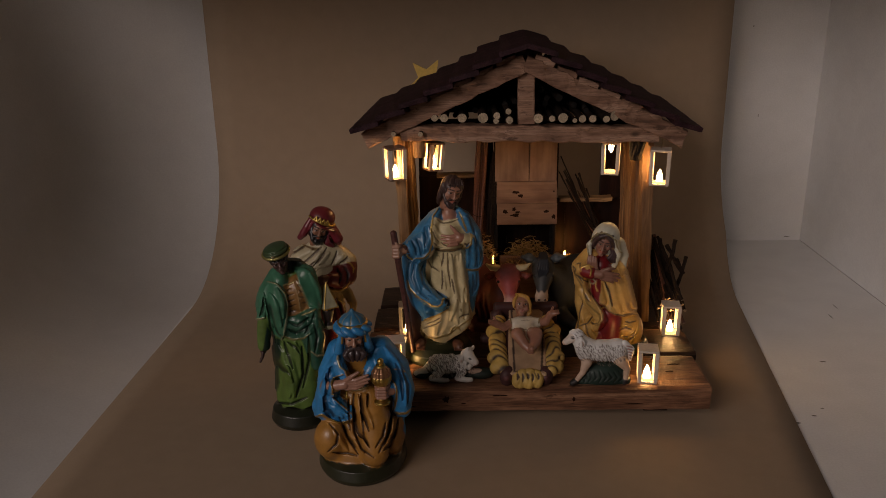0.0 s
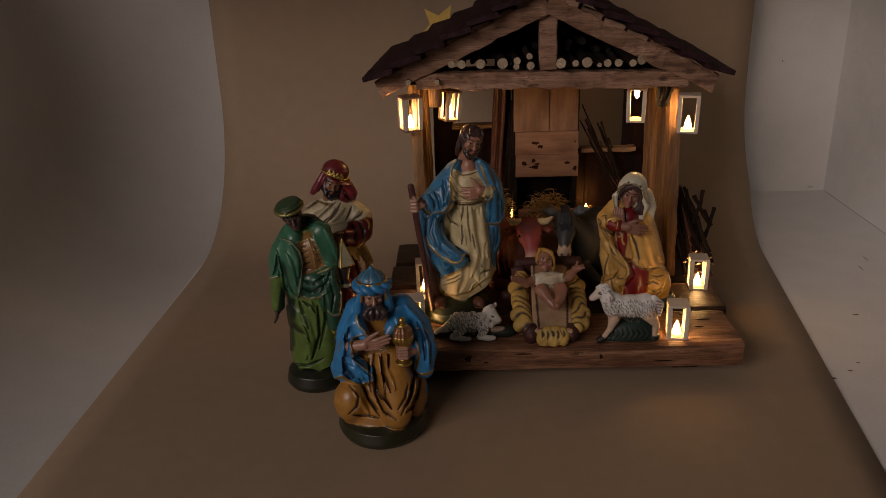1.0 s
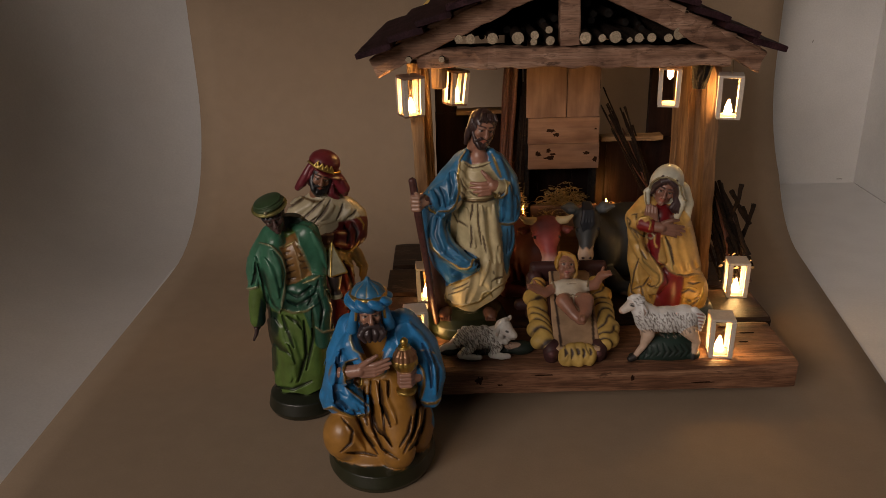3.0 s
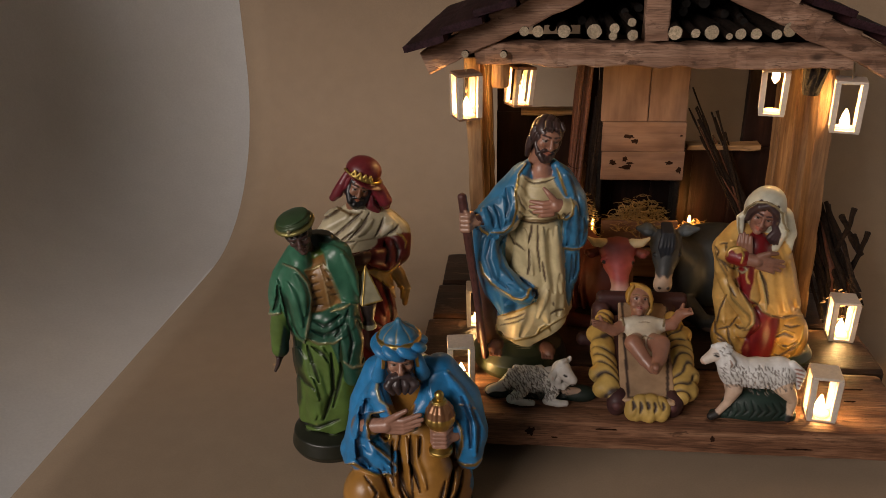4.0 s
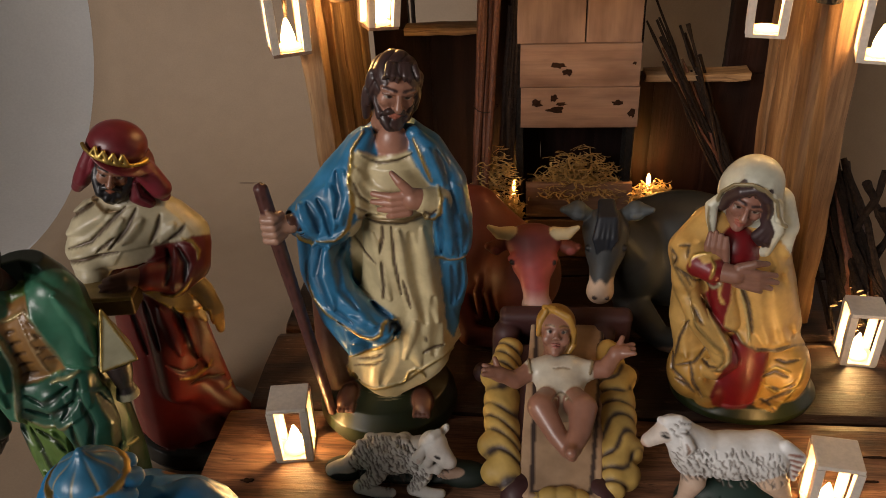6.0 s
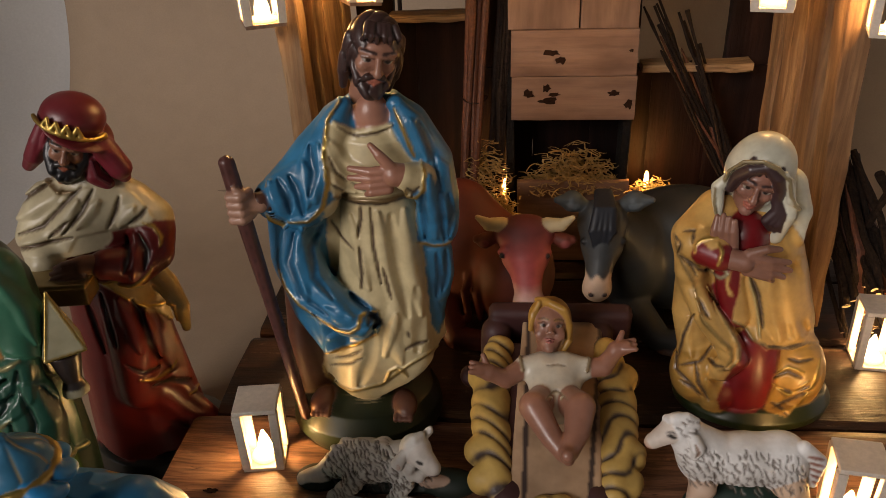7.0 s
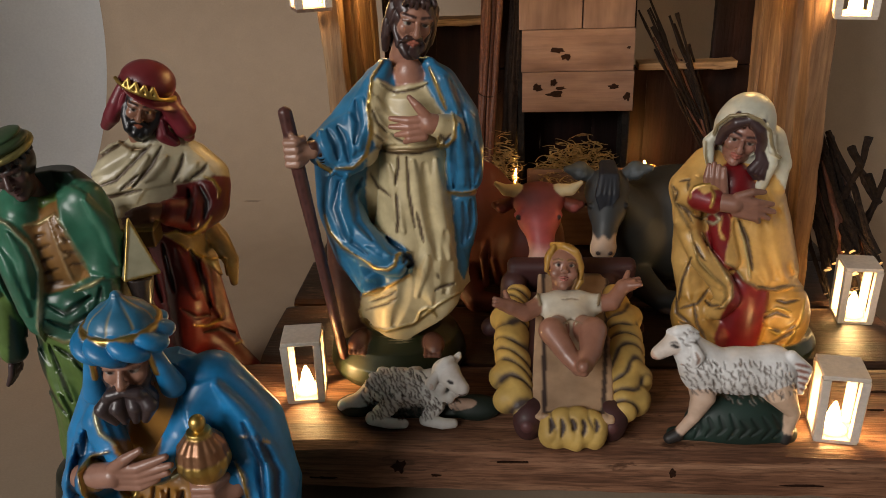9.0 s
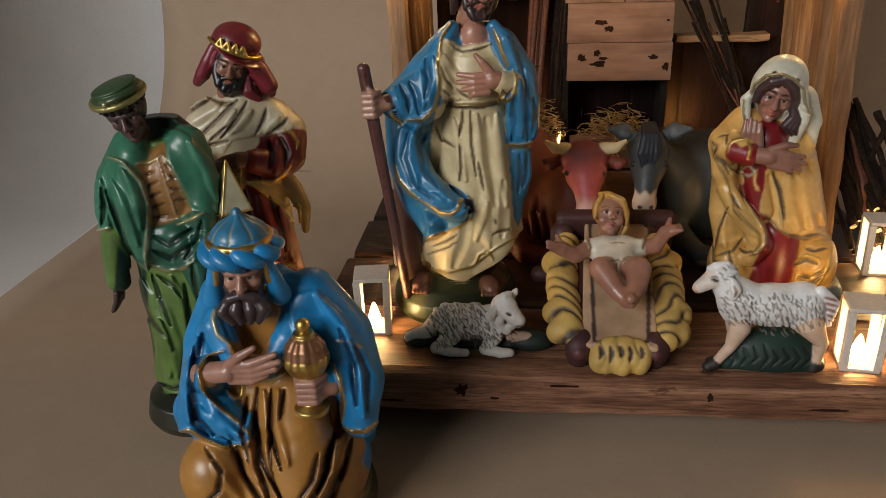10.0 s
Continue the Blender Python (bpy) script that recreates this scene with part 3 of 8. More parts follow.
manger = empty("hay_manger", (0.1, 0.855, TOP))
for z0, z1, x0, x1 in ((0.030, 0.052, -0.0305, 0.0305), (0.002, 0.028, -0.031, 0.031)):
    bm = bmesh.new()
    beam(bm, (x0, -0.004, (z0 + z1) / 2), (x1, -0.004, (z0 + z1) / 2), 0.004, z1 - z0, side=(0, 1, 0), rough=0.0003, steps=8, round_=0.1, seed=int(z0 * 999))
    part("front_board", bm, PANEL_X, manger)
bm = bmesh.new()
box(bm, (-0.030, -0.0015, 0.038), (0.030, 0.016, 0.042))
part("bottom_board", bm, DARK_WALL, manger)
tagged(manger, "small wooden hay manger of two boards under the hood", "manger")
straw_heap("straw_in_manger", (0.1, 0.856, TOP + 0.044), 0.028, 0.011, 0.028, 330, 3, "curly yellow straw shavings heaped in the manger")
straw_heap("straw_heap", (0.052, 0.846, TOP + 0.030), 0.015, 0.009, 0.052, 300, 5, "curly straw shavings beside the manger lit from within")
straw_heap("straw_heap", (0.142, 0.848, TOP + 0.040), 0.013, 0.009, 0.016, 150, 7, "curly straw shavings beside the manger lit from within")
for k, (x, y, z, p) in enumerate(((0.0625, 0.8545, 0.080, 0.06), (0.1405, 0.8545, 0.0845, 0.045))):
    led = empty("fairy_light", (x, y, z))
    bm = bmesh.new()
    tube(bm, [(0, 0, -0.004), (0, 0, -0.001), (0, 0, 0.003), (0, 0, 0.0055)], [0.0008, 0.0013, 0.0012, 0.0004], 10)
    part("bulb", bm, EMBER, led, smooth=True)
    bm = bmesh.new()
    tube(bm, [(0, 0, -0.004), (0.001, 0.012, -0.02), (0.002, 0.02, -0.045)], 0.0006, 6)
    part("wire", bm, STRING, led)
    tagged(led, "tiny warm fairy light glowing in the straw", "fairy light", "lights in the straw")
    bulb("straw_bulb_light", (x, y, z + 0.005), p, (1.0, 0.50, 0.12))

# tied bundle of straight sticks in the corner by the hood
bundle = empty("stick_bundle", (0.045, 0.846, TOP))
rs = random.Random(11)
for k in range(9):
    o = Vector((rs.uniform(-0.0045, 0.0045), rs.uniform(-0.0035, 0.0035), 0))
    L = rs.uniform(0.180, 0.200)
    bm = bmesh.new()
    pts = bent(o + Vector((-0.004, 0, 0)), o * 1.3 + Vector((0.007, 0.006, L)), 9, 0.0015, 20 + k)
    tube(bm, pts, [0.0019 - 0.00006 * i + (0.00035 if i % 3 == 1 else 0) for i in range(10)], 8, True, 0.12, k)
    part("stick", bm, REDBARK, bundle)
bm = bmesh.new()
tube(bm, [(0.0015 + 0.0068 * math.cos(t), 0.003 + 0.0056 * math.sin(t), 0.100 + 0.001 * math.cos(2 * t)) for t in np.linspace(0, 6.3, 16)], 0.0003, 6)
part("string", bm, BARK, bundle)
for k in range(4):
    bm = bmesh.new()
    pts = bent((0.006 + 0.002 * k, 0.004, 0), (0.0155 + 0.0022 * k, 0.008, 0.155 + 0.012 * k), 9, 0.0025, 31 + k)
    tube(bm, pts, [0.0016 + (0.0006 if (i + k) % 3 == 1 else 0) for i in range(10)], 8, True, 0.2, k)
    part("stick", bm, BARK, bundle)
tagged(bundle, "upright bundle of reddish brown sticks tied with string", "stick bundle")

# twigs that fan out before the other window
fan = empty("twig_fan", (0.168, 0.860, TOP))
rs = random.Random(23)
for k in range(17):
    u = k / 16
    tip = (-0.036 + 0.033 * u + rs.uniform(-0.003, 0.003), rs.uniform(-0.004, 0.005), 0.150 - 0.034 * u + rs.uniform(-0.016, 0.012))
    foot = (0.027 + 0.005 * u + rs.uniform(-0.0015, 0.0015), -0.006 + rs.uniform(-0.003, 0.002), 0.026 + rs.uniform(0, 0.006))
    bm = bmesh.new()
    r = rs.uniform(0.0006, 0.0011)
    tube(bm, bent(foot, tip, 13, 0.0042, 40 + k), [r * (1.15 - 0.03 * i) + (0.00045 if (i * 2 + k) % 5 == 0 else 0) for i in range(14)], 7, True, 0.2, k)
    ob = part("twig", bm, REDBARK if k % 6 == 5 else BARK, fan)
    ob.data.materials.append(CUT)
    for q in ob.data.polygons:
        if len(q.vertices) > 4 and k % 4 == 3:
            q.material_index = 1
tagged(fan, "bunch of thin dark twigs leaning before the back window", "twig bunch")

# pile of dark twigs with pale cut ends leaning outside on the wall
pile = empty("twig_pile", (0.238, 0.800, TOP))
rs = random.Random(17)
for k in range(38):
    bx, bz = rs.uniform(-0.012, 0.016), rs.uniform(0.003, 0.032)
    a = Vector((bx, rs.uniform(-0.034, -0.018), bz))
    b = Vector((bx * 0.6 - rs.uniform(0.004, 0.014), rs.uniform(0.015, 0.045), bz * 0.7 + rs.uniform(0.045, 0.066)))
    pts = bent(a, b, 6, 0.004, 60 + k)
    r = rs.uniform(0.0009, 0.0018)
    bm = bmesh.new()
    tube(bm, pts, [r * (1 + 0.3 * ((i + k) % 3 == 0)) for i in range(7)], 7, True, 0.25, k)
    ob = part("twig", bm, REDBARK if k % 5 == 0 else BARK, pile)
    ob.data.materials.append(CUT)
    for q in ob.data.polygons:
        if len(q.vertices) > 4:
            q.material_index = 1
for k, (foot, fork, tips) in enumerate((((-0.006, 0.0, 0.036), (0.004, -0.004, 0.070), ((-0.003, -0.006, 0.081), (0.006, -0.004, 0.086))), ((0.010, -0.004, 0.030), (0.015, -0.006, 0.052), ((0.008, -0.006, 0.066), (0.017, -0.008, 0.069))), ((0.004, -0.002, 0.068), (0.012, -0.005, 0.056), ((0.015, -0.006, 0.054), (0.016, -0.006, 0.050))))):
    bm = bmesh.new()
    tube(bm, bent(foot, fork, 4, 0.002, 90 + k), [0.0019, 0.0018, 0.0021, 0.0018, 0.002], 8, True, 0.25, k)
    for tip in tips:
        tube(bm, bent(fork, tip, 3, 0.001, 95 + k), [0.0019, 0.0018, 0.0019, 0.0022], 8, True, 0.25, k)
    part("twig", bm, BARK, pile)
tagged(pile, "pile of dark twigs with pale cut ends beside the wall", "twig pile")

# bark chunk and peg under the beam ends
bm = bmesh.new()
tube(bm, [(0, 0, 0.0), (0, 0, 0.006), (0.001, 0, 0.016), (0.0005, 0, 0.0235)], [0.0052, 0.0064, 0.0072, 0.0076], 18, True, 0.35, 3)
ob = part("bark_chunk", bm, CHAR)
ob.location = (0.1955, 0.783, 0.2065)
tagged(ob, "charred chunk of bark under the beam end", "bark")
bm = bmesh.new()
tube(bm, [(0, 0, 0.0), (0, 0, 0.001), (0.0003, 0, 0.009), (0, 0, 0.0175)], [0.0056, 0.0062, 0.0062, 0.0062], 16, True, 0.08, 5)
ob = part("wooden_peg", bm, POST_Z)
ob.location = (-0.0125, 0.778, 0.2130)
tagged(ob, "short pale wooden peg under the beam end", "peg")

# yellow star on a thin rod behind the roof
star = empty("star", (-0.010, 0.985, 0.006))
bm = bmesh.new()
pts = []
for k in range(10):
    r = 0.026 if k % 2 == 0 else 0.0115
    a = math.radians(126 + 36 * k + 6)
    pts.append((r * math.cos(a), r * math.sin(a)))
fr = [bm.verts.new((x, -0.0015, z + 0.256)) for x, z in pts]
f = bm.faces.new(fr)
r = bmesh.ops.extrude_face_region(bm, geom=[f])
bmesh.ops.translate(bm, vec=(0, 0.003, 0), verts=[v for v in r["geom"] if isinstance(v, bmesh.types.BMVert)])
part("star_plate", bm, STAR_PAINT, star)
bm = bmesh.new()
tube(bm, [(0, 0.003, 0.0), (0, 0.003, 0.246)], 0.0015, 8)
part("rod", bm, BARK, star)
tagged(star, "yellow five-pointed wooden star on a rod behind the roof", "star")


# ---------------------------------------------------------------- painted plaster figures, modelled as solids in millimetres
def rot3(rx, ry, rz):
    return np.array(Euler([radians(a) for a in (rx, ry, rz)]).to_matrix(), dtype=np.float32)


class Clay:
    """A block of clay on a fine grid: solids are blended into it, painted, and skinned at the end."""

    def __init__(self, lo, hi, cell):
        self.lo, self.h = np.array(lo, np.float32), cell
        self.n = [int(math.ceil((b - a) / cell)) + 1 for a, b in zip(lo, hi)]
        self.ax = [self.lo[i] + cell * np.arange(self.n[i], dtype=np.float32) for i in range(3)]
        self.D = np.full(self.n, 30.0, np.float32)
        self.C = np.zeros((*self.n, 4), np.float32)

    def part(self, lo, hi, pad):
        s = []
        for i in range(3):
            a = int(np.clip(math.floor((lo[i] - pad - self.lo[i]) / self.h), 0, self.n[i]))
            b = int(np.clip(math.ceil((hi[i] + pad - self.lo[i]) / self.h) + 1, 0, self.n[i]))
            s.append(slice(a, b))
        X, Y, Z = (self.ax[i][s[i]] for i in range(3))
        return tuple(s), X[:, None, None], Y[None, :, None], Z[None, None, :]

    def colour(self, paint, X, Y, Z, shape, d):
        if callable(paint):
            c = paint(X, Y, Z, d)
            return np.stack([np.broadcast_to(np.asarray(q, np.float32), shape) for q in c], -1)
        c = paint if len(paint) == 4 else (*paint, 0.0)
        return np.broadcast_to(np.array(c, np.float32), (*shape, 4))

    def put(self, lo, hi, fn, paint, k=1.0, mode="add"):
        s, X, Y, Z = self.part(lo, hi, k + 2.5 * self.h)
        if min(q.stop - q.start for q in s) < 2:
            return
        D = self.D[s]
        d = np.broadcast_to(fn(X, Y, Z), D.shape).astype(np.float32)
        if hasattr(paint, "relief") and mode == "add":
            d = d - paint.relief(X, Y, Z).astype(np.float32)
        if mode == "paint":
            sel = d < 0
        elif mode == "cut":
            sel = (-d > D) & (-d < 2 * self.h)
            self.D[s] = np.maximum(D, -d)
            if paint is None:
                return
        else:
            sel = d < D
            if k > 0:
                w = np.clip(0.5 + 0.5 * (D - d) / k, 0, 1)
                self.D[s] = D * (1 - w) + d * w - k * w * (1 - w)
            else:
                self.D[s] = np.minimum(D, d)
        col = self.colour(paint, X, Y, Z, D.shape, d)
        C = self.C[s]
        C[sel] = col[sel]

    # --- solids
    def ell(self, c, r, paint, k=1.0, rot=None, mode="add", clip=None):
        c, r = np.array(c, np.float32), np.array(r, np.float32)
        R = rot3(*rot) if rot is not None else None
        big = r if R is None else np.sqrt((R ** 2) @ (r ** 2))

        def fn(X, Y, Z):
            x, y, z = X - c[0], Y - c[1], Z - c[2]
            if R is not None:
                x, y, z = (R[0, i] * x + R[1, i] * y + R[2, i] * z for i in range(3))
            k0 = np.sqrt((x / r[0]) ** 2 + (y / r[1]) ** 2 + (z / r[2]) ** 2) + 1e-6
            k1 = np.sqrt((x / r[0] ** 2) ** 2 + (y / r[1] ** 2) ** 2 + (z / r[2] ** 2) ** 2) + 1e-6
            d = k0 * (k0 - 1) / k1
            return np.maximum(d, clip(X, Y, Z)) if clip else d

        self.put(c - big, c + big, fn, paint, k, mode)

    def path(self, pts, radii, paint, k=0.8, mode="add", flat=None):
        """A rod through points, its radius given at each; flat: squash along an axis (index, factor)."""
        pts = [np.array(p, np.float32) for p in pts]
        if isinstance(radii, (int, float)):
            radii = [radii] * len(pts)
        m = max(radii)

        def fn(X, Y, Z):
            out = None
            for a, b, ra, rb in zip(pts, pts[1:], radii, radii[1:]):
                ba = b - a
                L = float(ba @ ba) + 1e-9
                t = np.clip(((X - a[0]) * ba[0] + (Y - a[1]) * ba[1] + (Z - a[2]) * ba[2]) / L, 0, 1)
                x, y, z = X - a[0] - t * ba[0], Y - a[1] - t * ba[1], Z - a[2] - t * ba[2]
                d = np.sqrt(x * x + y * y + z * z) - (ra + (rb - ra) * t)
                out = d if out is None else np.minimum(out, d)
            return out

        P = np.array(pts)
        self.put(P.min(0) - m, P.max(0) + m, fn, paint, k, mode)

    def brick(self, c, half, paint, rot=(0, 0, 0), r=0.8, k=0.5, mode="add"):
        c, half, R = np.array(c, np.float32), np.array(half, np.float32), rot3(*rot)
        big = np.abs(R) @ half

        def fn(X, Y, Z):
            x, y, z = X - c[0], Y - c[1], Z - c[2]
            x, y, z = (np.abs(R[0, i] * x + R[1, i] * y + R[2, i] * z) - half[i] + r for i in range(3))
            return np.sqrt(np.maximum(x, 0) ** 2 + np.maximum(y, 0) ** 2 + np.maximum(z, 0) ** 2) + np.minimum(np.maximum(x, np.maximum(y, z)), 0) - r

        self.put(c - big, c + big, fn, paint, k, mode)

    def loft(self, rows, paint, k=1.0, folds=None, shell=None, arc=None, hem=None, mode="add", taper=True):
        """A body of oval sections, rows of (z, cx, cy, rx, ry). folds(th, z): relief in mm. shell: wall thickness. arc(z):
        (from, to) in radians, 0 at +x and pi/2 at the back; hem(th): the lowest z there."""
        A = np.array(rows, np.float32)
        lo = ((A[:, 1] - A[:, 3]).min() - 3, (A[:, 2] - A[:, 4]).min() - 3, A[0, 0] - 1)
        hi = ((A[:, 1] + A[:, 3]).max() + 3, (A[:, 2] + A[:, 4]).max() + 3, A[-1, 0] + 1)

        def fn(X, Y, Z):
            cx, cy, rx, ry = (np.interp(Z, A[:, 0], A[:, i]).astype(np.float32) for i in range(1, 5))
            x, y = (X - cx) / rx, (Y - cy) / ry
            th = np.arctan2(y, x)
            rr = np.sqrt(x * x + y * y) + 1e-6
            m = np.sqrt((rx * np.cos(th)) ** 2 + (ry * np.sin(th)) ** 2)
            d = (rr - 1) * m * 0.92
            if folds:
                d = d - folds(th, Z)
            if shell:
                d = np.abs(d + shell) - shell
            bot = Z - A[0, 0] if hem is None else Z - hem(th)
            d = np.maximum(d, np.maximum(-bot, Z - A[-1, 0]))
            if arc:
                a0, a1 = arc(Z)
                mid, half = (a0 + a1) / 2, (a1 - a0) / 2
                off = np.abs((th - mid + np.pi) % (2 * np.pi) - np.pi) - half
                d = np.maximum(d, off * m * rr)
            return d

        self.put(lo, hi, fn, paint, k, mode)

    def near(self, band, ymax):
        """The cells within a band of the surface, up to a depth: where they are and their places."""
        n = int(np.clip(math.ceil((ymax - self.lo[1]) / self.h), 1, self.n[1]))
        i = np.nonzero(np.abs(self.D[:, :n]) < band)
        return i, self.ax[0][i[0]], self.ax[1][i[1]], self.ax[2][i[2]]

    def line(self, pts, w, r, depth, paint=None, y0=0.0, ymax=0.0):
        """A drawn line on the front: points (x, z) in the plane y = y0, carried along w; depth below 0 raises a ridge."""
        i, X, Y, Z = self.near(2.2 + abs(depth), ymax)
        x, z = X - w[0] * (Y - y0), Z - w[1] * (Y - y0)
        best, n = None, len(pts) - 1
        for j, (a, b) in enumerate(zip(pts, pts[1:])):
            ex, ez = b[0] - a[0], b[1] - a[1]
            t = np.clip(((x - a[0]) * ex + (z - a[1]) * ez) / (ex * ex + ez * ez + 1e-6), 0, 1)
            u = (j + t) / n
            q = np.hypot(x - a[0] - t * ex, z - a[1] - t * ez) / (r * np.minimum(1, 0.4 + 2.4 * np.minimum(u, 1 - u)))
            best = q if best is None else np.minimum(best, q)
        if paint is not None:
            sel = best < 0.9
            self.C[i[0][sel], i[1][sel], i[2][sel]] = np.array(paint if len(paint) == 4 else (*paint, 0.0), np.float32)
        self.D[i] += depth * np.clip(1.0 - (best * 0.62) ** 2, 0, 1) ** 2

    def patch(self, pts, w, paint, lift, y0=0.0, ymax=0.0, soft=1.4):
        """A piece of cloth laid on the front: its outline as for a line, its paint, and how proud it lies."""
        i, X, Y, Z = self.near(2.5 + lift, ymax)
        x, z = X - w[0] * (Y - y0), Z - w[1] * (Y - y0)
        inside, best = np.zeros(x.shape, bool), np.full(x.shape, 1e6, np.float32)
        for a, b in zip(pts, pts[1:] + pts[:1]):
            ex, ez = b[0] - a[0], b[1] - a[1]
            t = np.clip(((x - a[0]) * ex + (z - a[1]) * ez) / (ex * ex + ez * ez + 1e-6), 0, 1)
            best = np.minimum(best, np.hypot(x - a[0] - t * ex, z - a[1] - t * ez))
            inside ^= ((a[1] > z) != (b[1] > z)) & (x < a[0] + ex * (z - a[1]) / (ez if abs(ez) > 1e-6 else 1e-6))
        self.C[i[0][inside], i[1][inside], i[2][inside]] = np.array((*paint[:3], paint[3] if len(paint) > 3 else 0.0), np.float32)
        q = np.clip(0.5 + np.where(inside, best, -best) / soft, 0, 1)
        self.D[i] -= lift * q * q * (3 - 2 * q)

    def skin(self):
        """Points, faces and paint of the surface (dual of the grid's cells)."""
        D, h = self.D, self.h
        S = D < 0
        nx, ny, nz = self.n
        acc = np.zeros((nx - 1, ny - 1, nz - 1, 3), np.float32)
        cnt = np.zeros((nx - 1, ny - 1, nz - 1), np.float32)
        corners = [(i, j, k) for i in (0, 1) for j in (0, 1) for k in (0, 1)]

        def sub(M, c):
            return M[c[0]:nx - 1 + c[0], c[1]:ny - 1 + c[1], c[2]:nz - 1 + c[2]]

        for a in corners:
            for axis in range(3):
                if a[axis]:
                    continue
                b = tuple(1 if i == axis else a[i] for i in range(3))
                da, db = sub(D, a), sub(D, b)
                cross = (da < 0) != (db < 0)
                t = np.where(cross, da / np.where(cross, da - db, 1), 0)
                for i in range(3):
                    acc[..., i] += np.where(cross, a[i] + (t if i == axis else 0), 0)
                cnt += cross
        live = cnt > 0
        ids = np.full(live.shape, -1, np.int64)
        ids[live] = np.arange(int(live.sum()))
        idx = np.argwhere(live)
        V = (idx + acc[live] / cnt[live][:, None]) * h + self.lo
        col = np.zeros((len(V), 4), np.float32)
        wsum = np.zeros((len(V), 1), np.float32)
        for a in corners:
            q = idx + np.array(a)
            w = 1.0 / (0.15 + np.abs(D[q[:, 0], q[:, 1], q[:, 2]]))[:, None]
            col += self.C[q[:, 0], q[:, 1], q[:, 2]] * w
            wsum += w
        col /= wsum
        F = []
        for axis in range(3):
            o1, o2 = [i for i in range(3) if i != axis]
            sl0 = [slice(1, -1)] * 3
            sl1 = [slice(1, -1)] * 3
            sl0[axis], sl1[axis] = slice(0, -1), slice(1, None)
            A_, B_ = S[tuple(sl0)], S[tuple(sl1)]
            e = np.argwhere(A_ != B_)
            inside = A_[A_ != B_]
            base = e.copy()
            base[:, o1] += 1
            base[:, o2] += 1
            quad = []
            for s1, s2 in ((0, 0), (1, 0), (1, 1), (0, 1)):
                c = base.copy()
                c[:, o1] -= s1
                c[:, o2] -= s2
                quad.append(ids[c[:, 0], c[:, 1], c[:, 2]])
            quad = np.stack(quad, 1)
            flip = inside if axis != 1 else ~inside
            quad[~flip] = quad[~flip][:, ::-1]
            F.append(quad)
        return V, np.concatenate(F), col


def paint_material(name, rough=0.38, coat=0.25):
    m, nt, bsdf = nodes_of(name)
    at = nt.nodes.new("ShaderNodeAttribute")
    at.attribute_name = "paint"
    n = nd(nt, "ShaderNodeTexNoise", Scale=260.0, Detail=3.0, Roughness=0.55)
    w = nd(nt, "ShaderNodeTexNoise", Scale=75.0, Detail=3.0)
    v = coords(nt)
    nt.links.new(v, n.inputs["Vector"]), nt.links.new(v, w.inputs["Vector"])
    r = ramp(nt, [(0.32, (0.90, 0.89, 0.88)), (0.62, (1.03, 1.03, 1.03))])
    nt.links.new(n.outputs["Fac"], r.inputs[0])
    r2 = ramp(nt, [(0.30, (0.74, 0.72, 0.70)), (0.66, (1.06, 1.06, 1.06))])
    nt.links.new(w.outputs["Fac"], r2.inputs[0])
    c = mix_colour(nt, 1.0, mix_colour(nt, 0.8, at.outputs["Color"], r.outputs[0], "MULTIPLY"), r2.outputs[0], "MULTIPLY")
    nt.links.new(c, bsdf.inputs["Base Color"])
    nt.links.new(at.outputs["Alpha"], bsdf.inputs["Metallic"])
    rr = nt.nodes.new("ShaderNodeMapRange")
    rr.inputs["To Min"].default_value, rr.inputs["To Max"].default_value = rough - 0.10, rough + 0.12
    nt.links.new(n.outputs["Fac"], rr.inputs["Value"])
    nt.links.new(rr.outputs[0], bsdf.inputs["Roughness"])
    bsdf.inputs["Coat Weight"].default_value, bsdf.inputs["Coat Roughness"].default_value = coat, 0.22
    bump(nt, bsdf, n.outputs["Fac"], 0.15, 0.0004)
    return m


GLAZED = paint_material("painted_plaster", 0.40, 0.32)
MATTE = paint_material("matte_painted_plaster", 0.6, 0.05)


def clay_mesh(name, clays, material):
    """One mesh object of several clay blocks."""
    vs, fs, cs, n = [], [], [], 0
    for c in clays:
        V, F, C = c.skin()
        vs.append(V), fs.append(F + n), cs.append(C)
        n += len(V)
    V, F, C = np.concatenate(vs) * 0.001, np.concatenate(fs), np.concatenate(cs)
    me = bpy.data.meshes.new(name)
    me.vertices.add(len(V))
    me.vertices.foreach_set("co", V.astype(np.float32).ravel())
    me.loops.add(F.size)
    me.loops.foreach_set("vertex_index", F.astype(np.int32).ravel())
    me.polygons.add(len(F))
    me.polygons.foreach_set("loop_start", np.arange(0, F.size, 4, dtype=np.int32))
    me.polygons.foreach_set("use_smooth", np.ones(len(F), bool))
    me.update(calc_edges=True)
    me.validate()
    a = me.color_attributes.new("paint", "FLOAT_COLOR", "POINT")
    a.data.foreach_set("color", C.astype(np.float32).ravel())
    me.materials.append(material)
    return new(name, me)


def figure(name, at, clays, label, category, material=None):
    """A painted figure, set down in the world."""
    ob = clay_mesh(name, clays, material or GLAZED)
    ob.location = at
    return tagged(ob, label, category)


# --- paints (colour, gold)
GOLD = (0.62, 0.43, 0.12, 1.0)
BLUE = (0.028, 0.19, 0.37)
CREAM = (0.66, 0.555, 0.32)
SKIN = (0.42, 0.20, 0.135)
TAN = (0.46, 0.26, 0.18)
GREEN_BASE = (0.019, 0.028, 0.008)
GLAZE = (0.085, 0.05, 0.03)


